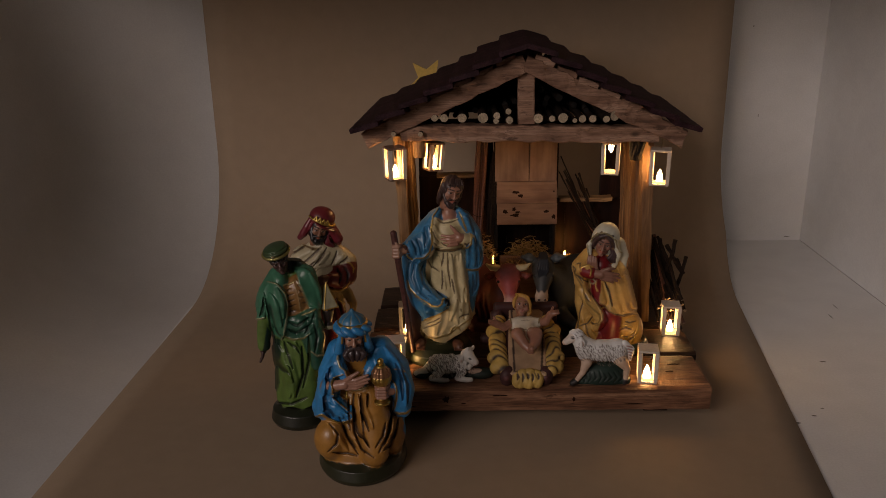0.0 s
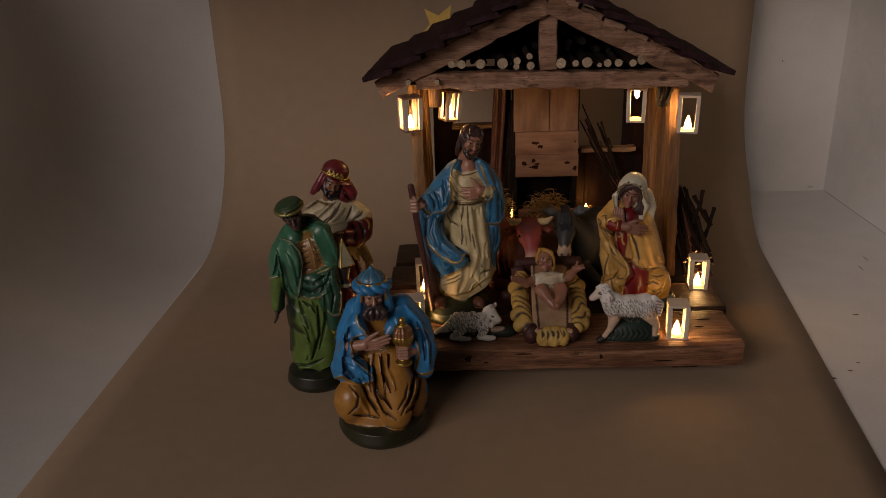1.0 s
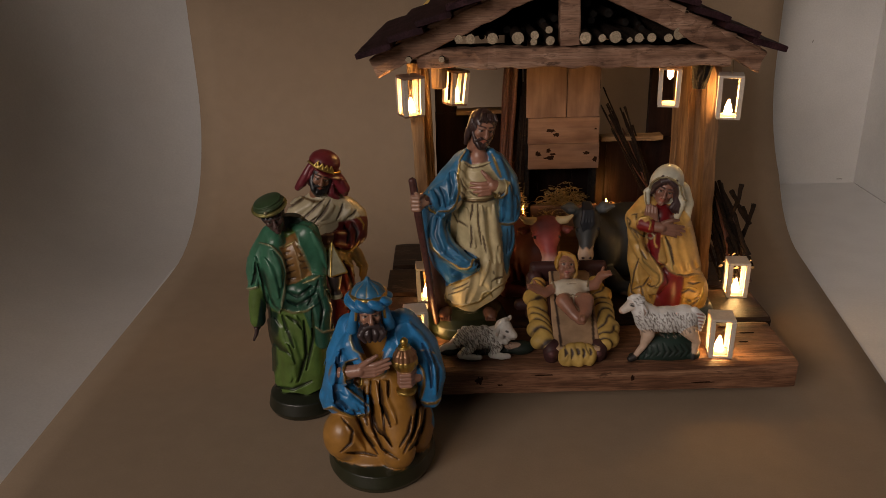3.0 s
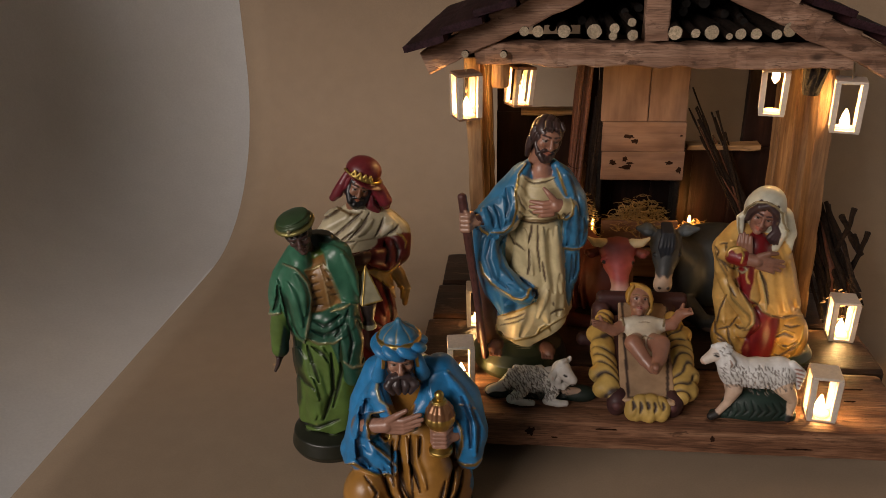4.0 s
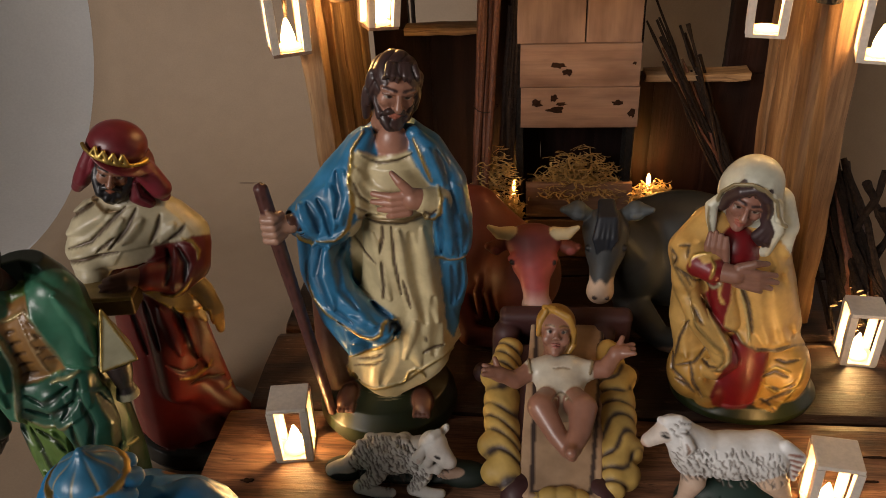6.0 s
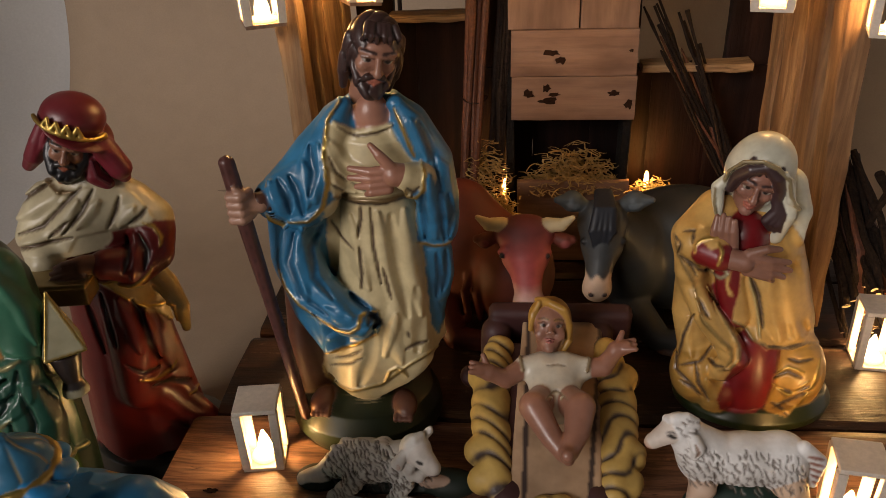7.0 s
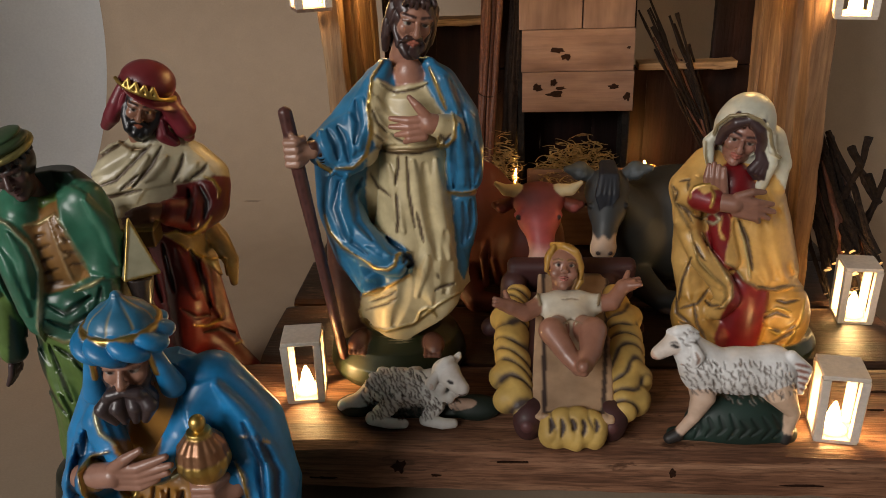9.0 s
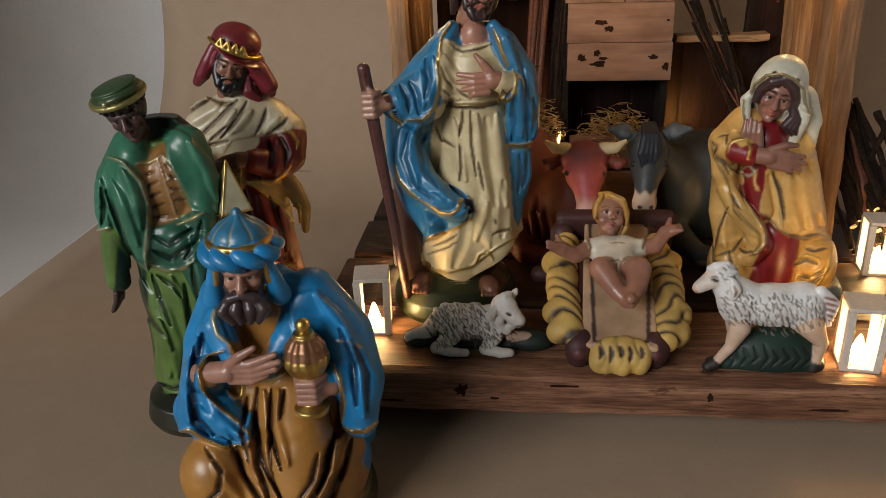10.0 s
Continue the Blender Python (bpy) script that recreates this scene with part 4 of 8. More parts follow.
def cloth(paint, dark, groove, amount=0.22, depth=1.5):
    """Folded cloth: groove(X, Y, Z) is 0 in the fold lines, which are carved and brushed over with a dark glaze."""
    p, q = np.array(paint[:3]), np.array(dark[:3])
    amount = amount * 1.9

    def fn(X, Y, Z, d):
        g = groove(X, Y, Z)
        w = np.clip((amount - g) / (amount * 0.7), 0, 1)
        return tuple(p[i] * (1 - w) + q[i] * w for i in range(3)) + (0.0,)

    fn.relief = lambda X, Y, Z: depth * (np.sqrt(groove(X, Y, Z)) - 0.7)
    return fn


def hand(c, wrist, way, palm, paint, size=1.0, spread=0.16, curl=0.0):
    """A small open hand: wrist, the way the fingers point and the way the palm's edge runs."""
    w, d, e = Vector(wrist), Vector(way).normalized(), Vector(palm)
    e = (e - d * d.dot(e)).normalized()
    nrm = d.cross(e)
    s = size
    c.path([w - d * 3 * s, w + d * 1.5 * s], [2.6 * s, 2.8 * s], paint)
    for k in range(4):
        o = (k - 1.5)
        a = w + d * 2.0 * s + e * o * 1.9 * s
        b = w + d * 6.2 * s + e * o * 2.1 * s
        f = d + e * o * spread
        t = b + f.normalized() * (5.4 - 0.5 * abs(o - 0.3)) * s + nrm * curl * s
        c.path([a, b, t], [1.5 * s, 1.45 * s, 1.0 * s], paint, 0.5)
    a = w + d * 1.5 * s - e * 2.6 * s
    c.path([a, a + d * 3.5 * s - e * 2.4 * s, a + d * 6.0 * s - e * 2.6 * s], [1.5 * s, 1.4 * s, 1.0 * s], paint, 0.6)


def head(at, s, turn, skin, hair, beard=None, cell=0.45, lip=None, style="short", grow=1.0, extra=None, young=False):
    """A small modelled head. at: its middle; s: mm for one unit; turn: pitch, roll, yaw. Returns its clay block."""
    at = np.array(at, np.float32)
    R = rot3(*turn)
    g = 1.75 * s * grow
    c = Clay(at - g * np.array([1, 1, 1.15]), at + g * np.array([1, 1, 1.0]), cell)

    def P(x, y, z):
        return tuple(at + R @ (np.array([x, y, z], np.float32) * s))

    def E(p, r, paint, k=0.8, mode="add", rot=(0, 0, 0), clip=None):
        q = R @ rot3(*rot)
        e = Matrix(q.tolist()).to_euler()
        c.ell(P(*p), [v * s for v in r], paint, k, [math.degrees(a) for a in e], mode, clip)

    def T(pts, r, paint, k=0.6, mode="add"):
        c.path([P(*p) for p in pts], [v * s for v in (r if isinstance(r, (list, tuple)) else [r] * len(pts))], paint, k, mode)

    dark = tuple(v * 0.5 for v in skin[:3])
    E((0, 0.08, 0.28), (0.76, 0.90, 0.92), skin)
    E((0, -0.18, -0.42), (0.58, 0.62, 0.70), skin, 2.0)
    E((0, -0.62, -0.88), (0.24, 0.22, 0.20), skin, 1.5)
    T([(0, 0.1, -0.5), (0, 0.18, -1.5)], [0.46, 0.52], skin, 1.2)
    for x in (-1, 1):
        E((x * 0.36, -0.56, -0.12), (0.26, 0.24, 0.26), skin, 1.2)
        if not young:
            E((x * 0.32, -1.00, 0.16), (0.22, 0.22, 0.12), None, 0, "cut")
    if young:
        E((0, -0.42, 0.30), (0.66, 0.46, 0.62), skin, 1.5)
        T([(0, -0.84, 0.12), (0, -0.96, -0.12)], [0.08, 0.13], skin, 1.0)
    else:
        T([(-0.52, -0.62, 0.34), (-0.2, -0.80, 0.34), (0.2, -0.80, 0.34), (0.52, -0.62, 0.34)], 0.11, skin, 0.8)
        T([(0, -0.82, 0.28), (0, -1.00, 0.02), (0, -1.08, -0.17)], [0.085, 0.11, 0.15], skin, 0.7)
    for x in (-1, 1):
        E((x * 0.12, -0.96, -0.18), (0.10, 0.10, 0.08), skin, 0.5)
        E((x * 0.32, -0.77 if young else -0.70, 0.15), (0.15 if young else 0.17, 0.12, 0.085 if young else 0.11), (0.50, 0.46, 0.42), 0.0)
        E((x * 0.31, -0.88 if young else -0.82, 0.15), (0.09, 0.12, 0.10), (0.02, 0.012, 0.01), 0.0, "paint")
        T([(x * 0.14, -0.84, 0.235), (x * 0.33, -0.84, 0.265), (x * 0.52, -0.70, 0.20)], 0.045, dark, 0.2)
        T([(x * 0.13, -0.88, 0.40), (x * 0.35, -0.82, 0.46), (x * 0.56, -0.64, 0.38)], 0.06, hair, 0, "paint")
    lp = lip or tuple(min(1, v * w) for v, w in zip(skin[:3], (1.25, 0.85, 0.85)))
    T([(-0.2, -0.80, -0.47), (0, -0.90, -0.44), (0.2, -0.80, -0.47)], [0.03, 0.05, 0.03] if young else [0.05, 0.075, 0.05], lp, 0.3)
    T([(-0.16, -0.80, -0.57), (0, -0.88, -0.59), (0.16, -0.80, -0.57)], [0.03, 0.06, 0.03] if young else [0.05, 0.085, 0.05], lp, 0.3)
    if beard:
        strands = lambda X, Y, Z: np.abs(np.sin((X - at[0]) * 5.5 / s * 1.4 + np.sin(Z * 7 / s) * 0.8))
        bp = cloth(beard, tuple(v * 0.35 for v in beard[:3]), strands, 0.2, 0.6)
        full = 1.0 if grow <= 1.3 else grow
        E((0, -0.46, -0.88), (0.42, 0.44, 0.40 * full), bp, 0.8)
        for x in (-1, 1):
            T([(x * 0.66, -0.18, 0.12), (x * 0.60, -0.34, -0.35), (x * 0.38, -0.58, -0.78), (x * 0.1, -0.78, -0.98)], [0.08, 0.13, 0.20, 0.24], bp, 0.7)
            T([(x * 0.04, -0.95, -0.32), (x * 0.26, -0.86, -0.40), (x * 0.44, -0.68, -0.62)], [0.075, 0.10, 0.08], bp, 0.4)
        T([(-0.12, -0.90, -0.50), (0.12, -0.90, -0.50)], 0.07, lp, 0.3)
    if style != "none":
        strands = lambda X, Y, Z: np.abs(np.sin((X - at[0]) * 4.2 / s * 1.6 + np.sin((Z - at[2]) * 3.0 / s + (Y - at[1]) * 2 / s) * 1.1))
        hp = cloth(hair, tuple(v * 0.4 for v in hair[:3]), strands, 0.2, 0.7)
        hole = np.array(P(0, -1.02, -0.20), np.float32)
        hr = np.array([0.80, 0.80, 1.02]) * s

        def face_hole(X, Y, Z):
            q = [X - hole[0], Y - hole[1], Z - hole[2]]
            x, y, z = (R[0, i] * q[0] + R[1, i] * q[1] + R[2, i] * q[2] for i in range(3))
            kk = np.sqrt((x / hr[0]) ** 2 + (y / hr[1]) ** 2 + (z / hr[2]) ** 2)
            return (1 - kk) * hr.min()

        E((0, 0.16, 0.32), (0.89, 0.97, 0.95), hp, 0.5, clip=face_hole)
        if style in ("fringe", "long", "short"):
            for x in (-0.52, -0.32, -0.12, 0.08, 0.28, 0.50):
                T([(x * 0.8, -0.45, 1.12), (x, -0.74, 0.92), (x * 1.12, -0.80 + abs(x) * 0.3, 0.72)], [0.14, 0.11, 0.05], hp, 0.4)
        if style == "swept":
            for j in range(5):
                T([(-0.55 + 0.1 * j, -0.30 - 0.08 * j, 1.12), (0.05 + 0.08 * j, -0.62 - 0.04 * j, 1.02 - 0.05 * j), (0.58 + 0.06 * j, -0.52 + 0.04 * j, 0.62 - 0.09 * j), (0.84, -0.25, 0.1)], [0.12, 0.15, 0.13, 0.10], hp, 0.4)
            for j in range(3):
                T([(-0.55, -0.30 - 0.1 * j, 1.05), (-0.80, -0.36, 0.55 - 0.1 * j), (-0.86, -0.22, -0.15)], [0.11, 0.14, 0.12], hp, 0.4)
        if style == "long":
            for x in (-1, 1):
                T([(x * 0.76, 0.05, 0.5), (x * 0.84, 0.08, -0.1), (x * 0.82, 0.10, -0.75), (x * 0.74, 0.12, -1.25)], [0.20, 0.20, 0.21, 0.13], hp, 0.6)
                T([(x * 0.70, -0.30, 0.45), (x * 0.80, -0.20, -0.1), (x * 0.78, -0.12, -0.6)], [0.10, 0.11, 0.08], hp, 0.4)
            E((0, 0.45, -0.5), (0.8, 0.5, 0.95), hp, 1.0)
    if extra:
        extra(c, P, E, T)
    return c


def standing_man():
    c = Clay((-42, -40, -1), (50, 24, 150), 0.6)
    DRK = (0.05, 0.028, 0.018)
    brown = (0.105, 0.042, 0.027)
    c.loft([(0, 1, -6, 31, 30), (4, 1, -6, 33, 32), (10, 1, -6, 32, 31), (16, 1, -5, 29, 26), (20, 2, -4, 21, 18), (22, 2, -3, 12, 9)], GREEN_BASE, 1.5)
    c.path([(-19, -8, 10), (-22, -9, 40), (-22, -8, 85)], [9, 8, 6], brown, 1.0)
    # robe
    body = [(14, 8, -6, 21, 17), (24, 8, -6, 24.5, 18), (36, 10.5, -6, 26, 18), (55, 12, -6, 21.5, 17), (78, 13, -5, 17.5, 15.5), (100, 12.8, -5, 15, 13.5), (111, 12.5, -5, 13.8, 12), (122, 13, -5, 15.5, 13), (131, 13, -4.5, 15, 11.5), (137, 13, -2.5, 11, 8), (140, 12.5, -2, 7, 5)]
    hem = lambda th: 20 + 21 * np.clip(np.cos(th), 0, 1) ** 1.4 + 9 * np.clip(-np.cos(th), 0, 1) ** 2
    c.loft(body, CREAM, 1.5, lambda th, z: 1.1 * np.clip((110 - z) / 60, 0, 1) * np.sin(6 * th + 0.6 * np.sin(z * 0.05)), hem=hem)
    c.ell((13, -8, 139), (6.5, 6.0, 8.5), SKIN, 2.0)
    # feet
    for x, y in ((-15, -21), (20, -23)):
        c.ell((x, y, 18), (5, 8, 4), (0.20, 0.085, 0.055), 1.0, (0, 0, 15 if x > 0 else -15))
        for k in range(4):
            c.path([(x - 3 + k * 2, y - 5, 17.5), (x - 3 + k * 2, y - 8.5, 16.5)], 1.2, (0.20, 0.085, 0.055), 0.4)
    # cloak over the back and both sides
    cloak = [(42, 4, 2, 27, 16), (60, 5, 1, 29, 16.5), (85, 8, -1, 27, 15.5), (108, 11, -2, 23, 14.5), (126, 12.5, -3, 21.5, 14), (136, 12.8, -3, 18.5, 12.5), (142, 12.8, -2, 13, 9), (145, 12.8, -1, 9, 7)]
    c.loft(cloak, BLUE, 1.0, lambda th, z: 0.6 * np.clip((135 - z) / 60, 0, 1) * np.sin(7 * th + z * 0.02), arc=lambda z: (-0.36 - 0.0 * z, np.pi + 0.55 + 0.0 * z), hem=lambda th: 44 + 3 * np.sin(5 * th))
    for pts in ([(3.5, -11, 144), (-1, -14, 137), (-3, -15, 126), (-3.5, -14, 114)], [(22, -10, 144), (27, -12.5, 138), (30, -13, 128), (31, -12, 118)]):
        c.path(pts, [3.0, 3.6, 3.6, 3.0], BLUE, 1.5)
    # arm on the staff: a wide sleeve that hangs in a bow
    c.path([(1, -6, 135), (-8, -9, 124), (-17, -15, 114)], [8.5, 10, 9.5], BLUE, 3.0)
    c.path([(-17, -15, 114), (-23, -21, 111.5)], [9.5, 8.0], BLUE, 2.0)
    c.path([(-4, -15, 120), (-8, -18, 110), (-15, -19, 106)], [6, 7.5, 6.5], BLUE, 4.0)
    c.ell((-25.5, -24, 110.5), (3.0, 5.5, 7.2), DRK, 0, (0, -25, 40), "cut")
    c.path([(-23.5, -24, 119), (-26, -27.5, 113.5), (-24, -27.5, 106), (-20, -24.5, 102.2)], 0.8, GOLD, 0.3)
    c.path([(-18, -20, 110), (-27, -27, 113.5)], [4.5, 3.4], brown, 0.6)
    # swag of the cloak across the front
    c.path([(-23, -9, 100), (-21.5, -13, 84), (-14, -19, 71), (-3, -24, 64), (7, -26, 60)], [8, 9, 8.5, 6.5, 4.5], BLUE, 4.0)
    c.path([(-21, -12, 78), (-15, -16, 60), (-9, -19, 48)], [8.5, 8, 6], BLUE, 3.0)
    # arm on the breast, the hanging end of its sleeve, cloak below
    c.path([(25, -5, 134), (33, -8, 121), (36, -11, 109)], [8.5, 9, 8], BLUE, 3.0)
    c.ell((36, -10.5, 101), (8.0, 7.0, 13), BLUE, 2.0)
    c.path([(36, -13, 108), (30, -19, 118)], [7.0, 5.6], BLUE, 2.0)
    c.path([(32, -3, 92), (33, -2, 70), (31, -4, 50)], [7, 7.5, 4.5], BLUE, 3.0)
    P = functools.partial(c.patch, y0=-18, ymax=6)
    F = functools.partial(c.line, y0=-18, ymax=6)
    P([(1.1, 139.9), (7.6, 134.8), (21.3, 138.2), (22.6, 134.2), (27, 126.7), (29.4, 123.4), (28, 114.5), (26.4, 111.9), (-1.3, 111.5), (-4.1, 116.9), (-4.3, 126.9), (-2, 138.7)], (-0.17, -0.31), CREAM, 0.6)
    P([(-1.4, 109.7), (26.3, 110.5), (28.7, 105.5), (28.1, 91), (30.4, 86.1), (30.1, 79.3), (31.2, 64.2), (35.9, 44.5), (21.8, 34.7), (9.3, 24.6), (-3.2, 20), (-9.9, 22.8), (-15.1, 29.8), (-13.3, 39.1), (1.1, 45.9), (10.9, 51.4), (12.2, 56.7), (10.4, 61.9), (3.9, 67.8), (-2.7, 72.9), (-7.1, 80.4), (-7.7, 91.4), (-5.5, 105.5)], (-0.18, -0.52), CREAM, 0.3)
    P([(4.1, 149.4), (-2, 144.9), (-8.2, 134.5), (-13.4, 125.9), (-26.1, 118.9), (-25.5, 112.5), (-22.2, 104.4), (-18.1, 101.4), (-12.5, 101.4), (-7.2, 106.7), (-4, 115.8), (-4.3, 126.9), (-1.9, 139.7), (4.4, 147.5)], (-0.24, -0.32), BLUE, 1.0)
    P([(-19.3, 100.9), (-6.9, 104.6), (-7.7, 91.4), (-7.1, 80.4), (-2.7, 72.9), (3.9, 67.8), (10.4, 61.9), (11.9, 56.2), (10.2, 50.9), (1.2, 46.7), (-7.5, 42), (-13.3, 39.7), (-12, 47.9), (-14.4, 58.6), (-20.9, 63.7), (-25.9, 71.4), (-26.7, 79), (-24.8, 91.3), (-23, 97.3)], (-0.24, -0.51), BLUE, 0.9)
    P([(24.5, 147.1), (31.8, 142.5), (35.6, 134.1), (36.5, 127.7), (41.6, 123.3), (42.8, 112.2), (44.6, 92.6), (38.7, 90), (34.3, 89.5), (28.1, 91.2), (28.5, 105.5), (30.4, 114.5), (32.2, 123.4), (29.1, 126.6), (25.9, 134.2), (22.3, 144.6)], (-0.1, -0.34), BLUE, 0.8)
    P([(31.4, 88.6), (41.5, 90), (41.7, 79.4), (39.9, 66.8), (35.1, 64.2), (37.4, 56.5), (34.6, 48), (32, 53.8), (30.4, 79.3)], (-0.08, -0.51), BLUE, 0.5)
    # gold borders
    F([(4.5, 148.5), (-1.2, 140.8), (-3.8, 128), (-3.5, 116.5), (-6.2, 107.4), (-12.3, 101.6), (-19.9, 101.6)], (-0.23, -0.33), 0.9, -0.9, GOLD)
    F([(22.5, 145), (26, 135), (28.9, 126.6)], (-0.12, -0.28), 0.8, -0.8, GOLD)
    F([(-26.8, 79.8), (-25.2, 71.4), (-20.4, 64), (-15, 59.6)], (-0.29, -0.51), 0.7, -0.7, GOLD)
    F([(-15.4, 60.1), (-10.5, 56.7), (-6.1, 53.1), (-0.8, 52.1), (2.4, 54.5), (4, 59.3), (6.4, 61.6), (10.1, 60.9), (11.3, 57.8)], (-0.21, -0.55), 0.9, -1.2, GOLD)
    F([(-13.3, 39.7), (-6.8, 42), (1.1, 45.1), (9.4, 50.1)], (-0.22, -0.6), 0.8, -0.8, GOLD)
    F([(28.1, 91.2), (34.3, 89.8), (39.3, 90.5), (44.2, 92.9)], (-0.08, -0.43), 0.9, -0.9, GOLD)
    F([(-14.8, 32.9), (-13.4, 27.3), (-8.6, 22.8), (-2.9, 20.9), (9.8, 24.6), (22.1, 35), (35.6, 44)], (-0.2, -0.65), 0.8, -0.8, (0.42, 0.30, 0.10, 0.6))
    F([(11.8, 26.1), (14, 31.2), (17, 32.9), (19.8, 31.3), (21.1, 28.5)], (-0.15, -0.65), 0.9, -0.9, (0.42, 0.30, 0.10, 0.6))
    F([(7, 55.6), (8.1, 58.8), (10, 59.3), (10.7, 56.2), (8.7, 54.1)], (-0.18, -0.56), 1.6, 1.8, (0.02, 0.04, 0.07))
    # belt and neckline
    F([(-1.5, 111.1), (5.7, 109), (16.6, 108.9), (26.6, 111.6)], (-0.17, -0.37), 1.6, -1.0, (0.24, 0.165, 0.075, 0.4))
    F([(-1.4, 110.6), (5.6, 108.1), (16.5, 107.8), (26.6, 110.5)], (-0.17, -0.37), 0.5, 0.5, DRK)
    F([(0.9, 139.9), (4.4, 137.3), (8, 135.2), (16.1, 136.6), (21.6, 138.4)], (-0.17, -0.27), 1.5, -1.2, CREAM)
    F([(2, 138.6), (5.5, 135.6), (9.2, 134.3), (16, 135.3), (20.7, 137)], (-0.17, -0.28), 0.6, 0.7, GLAZE)
    # folds of the robe
    for pts in (([(-1.8, 133.4), (-1.3, 124.7), (4.2, 118), (10.8, 114.2)], (-0.2, -0.32)), ([(-0.2, 132.3), (4.6, 123.5), (11.2, 119.5)], (-0.19, -0.32)), ([(-3.2, 122.5), (0.2, 116), (6, 112.4)], (-0.21, -0.34))):
        F(*pts, 2.0, -1.3, None)
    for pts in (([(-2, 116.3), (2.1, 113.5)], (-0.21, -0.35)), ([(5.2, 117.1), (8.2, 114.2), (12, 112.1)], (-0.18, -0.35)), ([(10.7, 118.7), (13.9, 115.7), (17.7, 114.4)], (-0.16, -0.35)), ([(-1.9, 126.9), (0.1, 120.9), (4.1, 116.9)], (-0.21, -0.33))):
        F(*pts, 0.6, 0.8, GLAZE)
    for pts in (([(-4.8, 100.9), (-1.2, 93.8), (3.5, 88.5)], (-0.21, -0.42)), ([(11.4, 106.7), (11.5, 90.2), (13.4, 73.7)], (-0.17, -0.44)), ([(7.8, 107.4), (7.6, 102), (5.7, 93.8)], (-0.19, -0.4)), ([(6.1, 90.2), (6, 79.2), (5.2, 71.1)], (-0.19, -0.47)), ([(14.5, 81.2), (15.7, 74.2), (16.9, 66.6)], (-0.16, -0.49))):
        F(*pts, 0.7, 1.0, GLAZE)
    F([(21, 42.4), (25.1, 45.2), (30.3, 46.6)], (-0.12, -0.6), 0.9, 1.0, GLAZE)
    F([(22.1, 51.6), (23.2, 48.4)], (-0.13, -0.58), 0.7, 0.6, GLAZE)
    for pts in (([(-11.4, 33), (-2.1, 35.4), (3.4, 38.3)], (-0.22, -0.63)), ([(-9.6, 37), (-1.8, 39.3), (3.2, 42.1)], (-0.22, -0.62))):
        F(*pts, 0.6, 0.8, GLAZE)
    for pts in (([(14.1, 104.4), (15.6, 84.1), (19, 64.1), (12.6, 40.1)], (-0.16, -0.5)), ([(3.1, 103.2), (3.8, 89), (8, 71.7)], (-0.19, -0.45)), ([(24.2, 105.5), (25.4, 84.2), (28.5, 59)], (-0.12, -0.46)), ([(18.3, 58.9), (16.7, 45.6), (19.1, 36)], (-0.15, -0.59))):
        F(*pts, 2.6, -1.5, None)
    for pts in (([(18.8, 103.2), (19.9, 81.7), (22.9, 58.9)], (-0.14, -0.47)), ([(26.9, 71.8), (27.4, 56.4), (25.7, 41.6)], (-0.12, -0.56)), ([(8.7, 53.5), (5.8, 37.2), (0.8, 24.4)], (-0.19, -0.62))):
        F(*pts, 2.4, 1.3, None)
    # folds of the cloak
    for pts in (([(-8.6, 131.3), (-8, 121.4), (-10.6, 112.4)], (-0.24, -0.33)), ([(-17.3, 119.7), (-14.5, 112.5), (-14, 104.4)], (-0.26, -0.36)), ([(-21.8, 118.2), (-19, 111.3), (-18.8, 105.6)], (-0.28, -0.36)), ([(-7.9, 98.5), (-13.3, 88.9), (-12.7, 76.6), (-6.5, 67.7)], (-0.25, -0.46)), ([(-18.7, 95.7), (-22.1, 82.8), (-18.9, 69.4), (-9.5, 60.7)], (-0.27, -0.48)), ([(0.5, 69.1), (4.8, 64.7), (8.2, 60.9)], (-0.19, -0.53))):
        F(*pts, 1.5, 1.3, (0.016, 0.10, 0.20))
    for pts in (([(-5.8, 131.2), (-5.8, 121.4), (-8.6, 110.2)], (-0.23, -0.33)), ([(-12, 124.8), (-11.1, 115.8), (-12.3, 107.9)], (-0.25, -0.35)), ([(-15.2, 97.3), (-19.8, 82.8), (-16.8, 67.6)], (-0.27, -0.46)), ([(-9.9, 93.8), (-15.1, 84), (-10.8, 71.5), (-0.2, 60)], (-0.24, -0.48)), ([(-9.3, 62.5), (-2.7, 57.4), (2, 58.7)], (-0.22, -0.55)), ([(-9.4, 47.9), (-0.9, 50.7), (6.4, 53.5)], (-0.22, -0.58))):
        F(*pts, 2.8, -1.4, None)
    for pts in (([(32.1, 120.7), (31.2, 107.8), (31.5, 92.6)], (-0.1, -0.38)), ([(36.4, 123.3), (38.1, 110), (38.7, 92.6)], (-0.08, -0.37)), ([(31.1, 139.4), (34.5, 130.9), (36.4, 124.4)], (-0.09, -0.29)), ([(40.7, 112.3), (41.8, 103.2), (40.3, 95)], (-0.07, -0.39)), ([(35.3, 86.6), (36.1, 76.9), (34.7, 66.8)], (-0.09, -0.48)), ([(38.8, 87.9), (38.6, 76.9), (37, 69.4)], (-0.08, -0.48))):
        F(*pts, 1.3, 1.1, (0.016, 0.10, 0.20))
    for pts in (([(34.2, 120.1), (34.6, 107.8), (35.5, 93.8)], (-0.09, -0.38)), ([(28.3, 140.4), (31.5, 133), (33.5, 125.5)], (-0.1, -0.29)), ([(38.2, 112.3), (40.5, 100.8), (41.6, 94.3)], (-0.07, -0.39))):
        F(*pts, 2.0, -1.2, None)
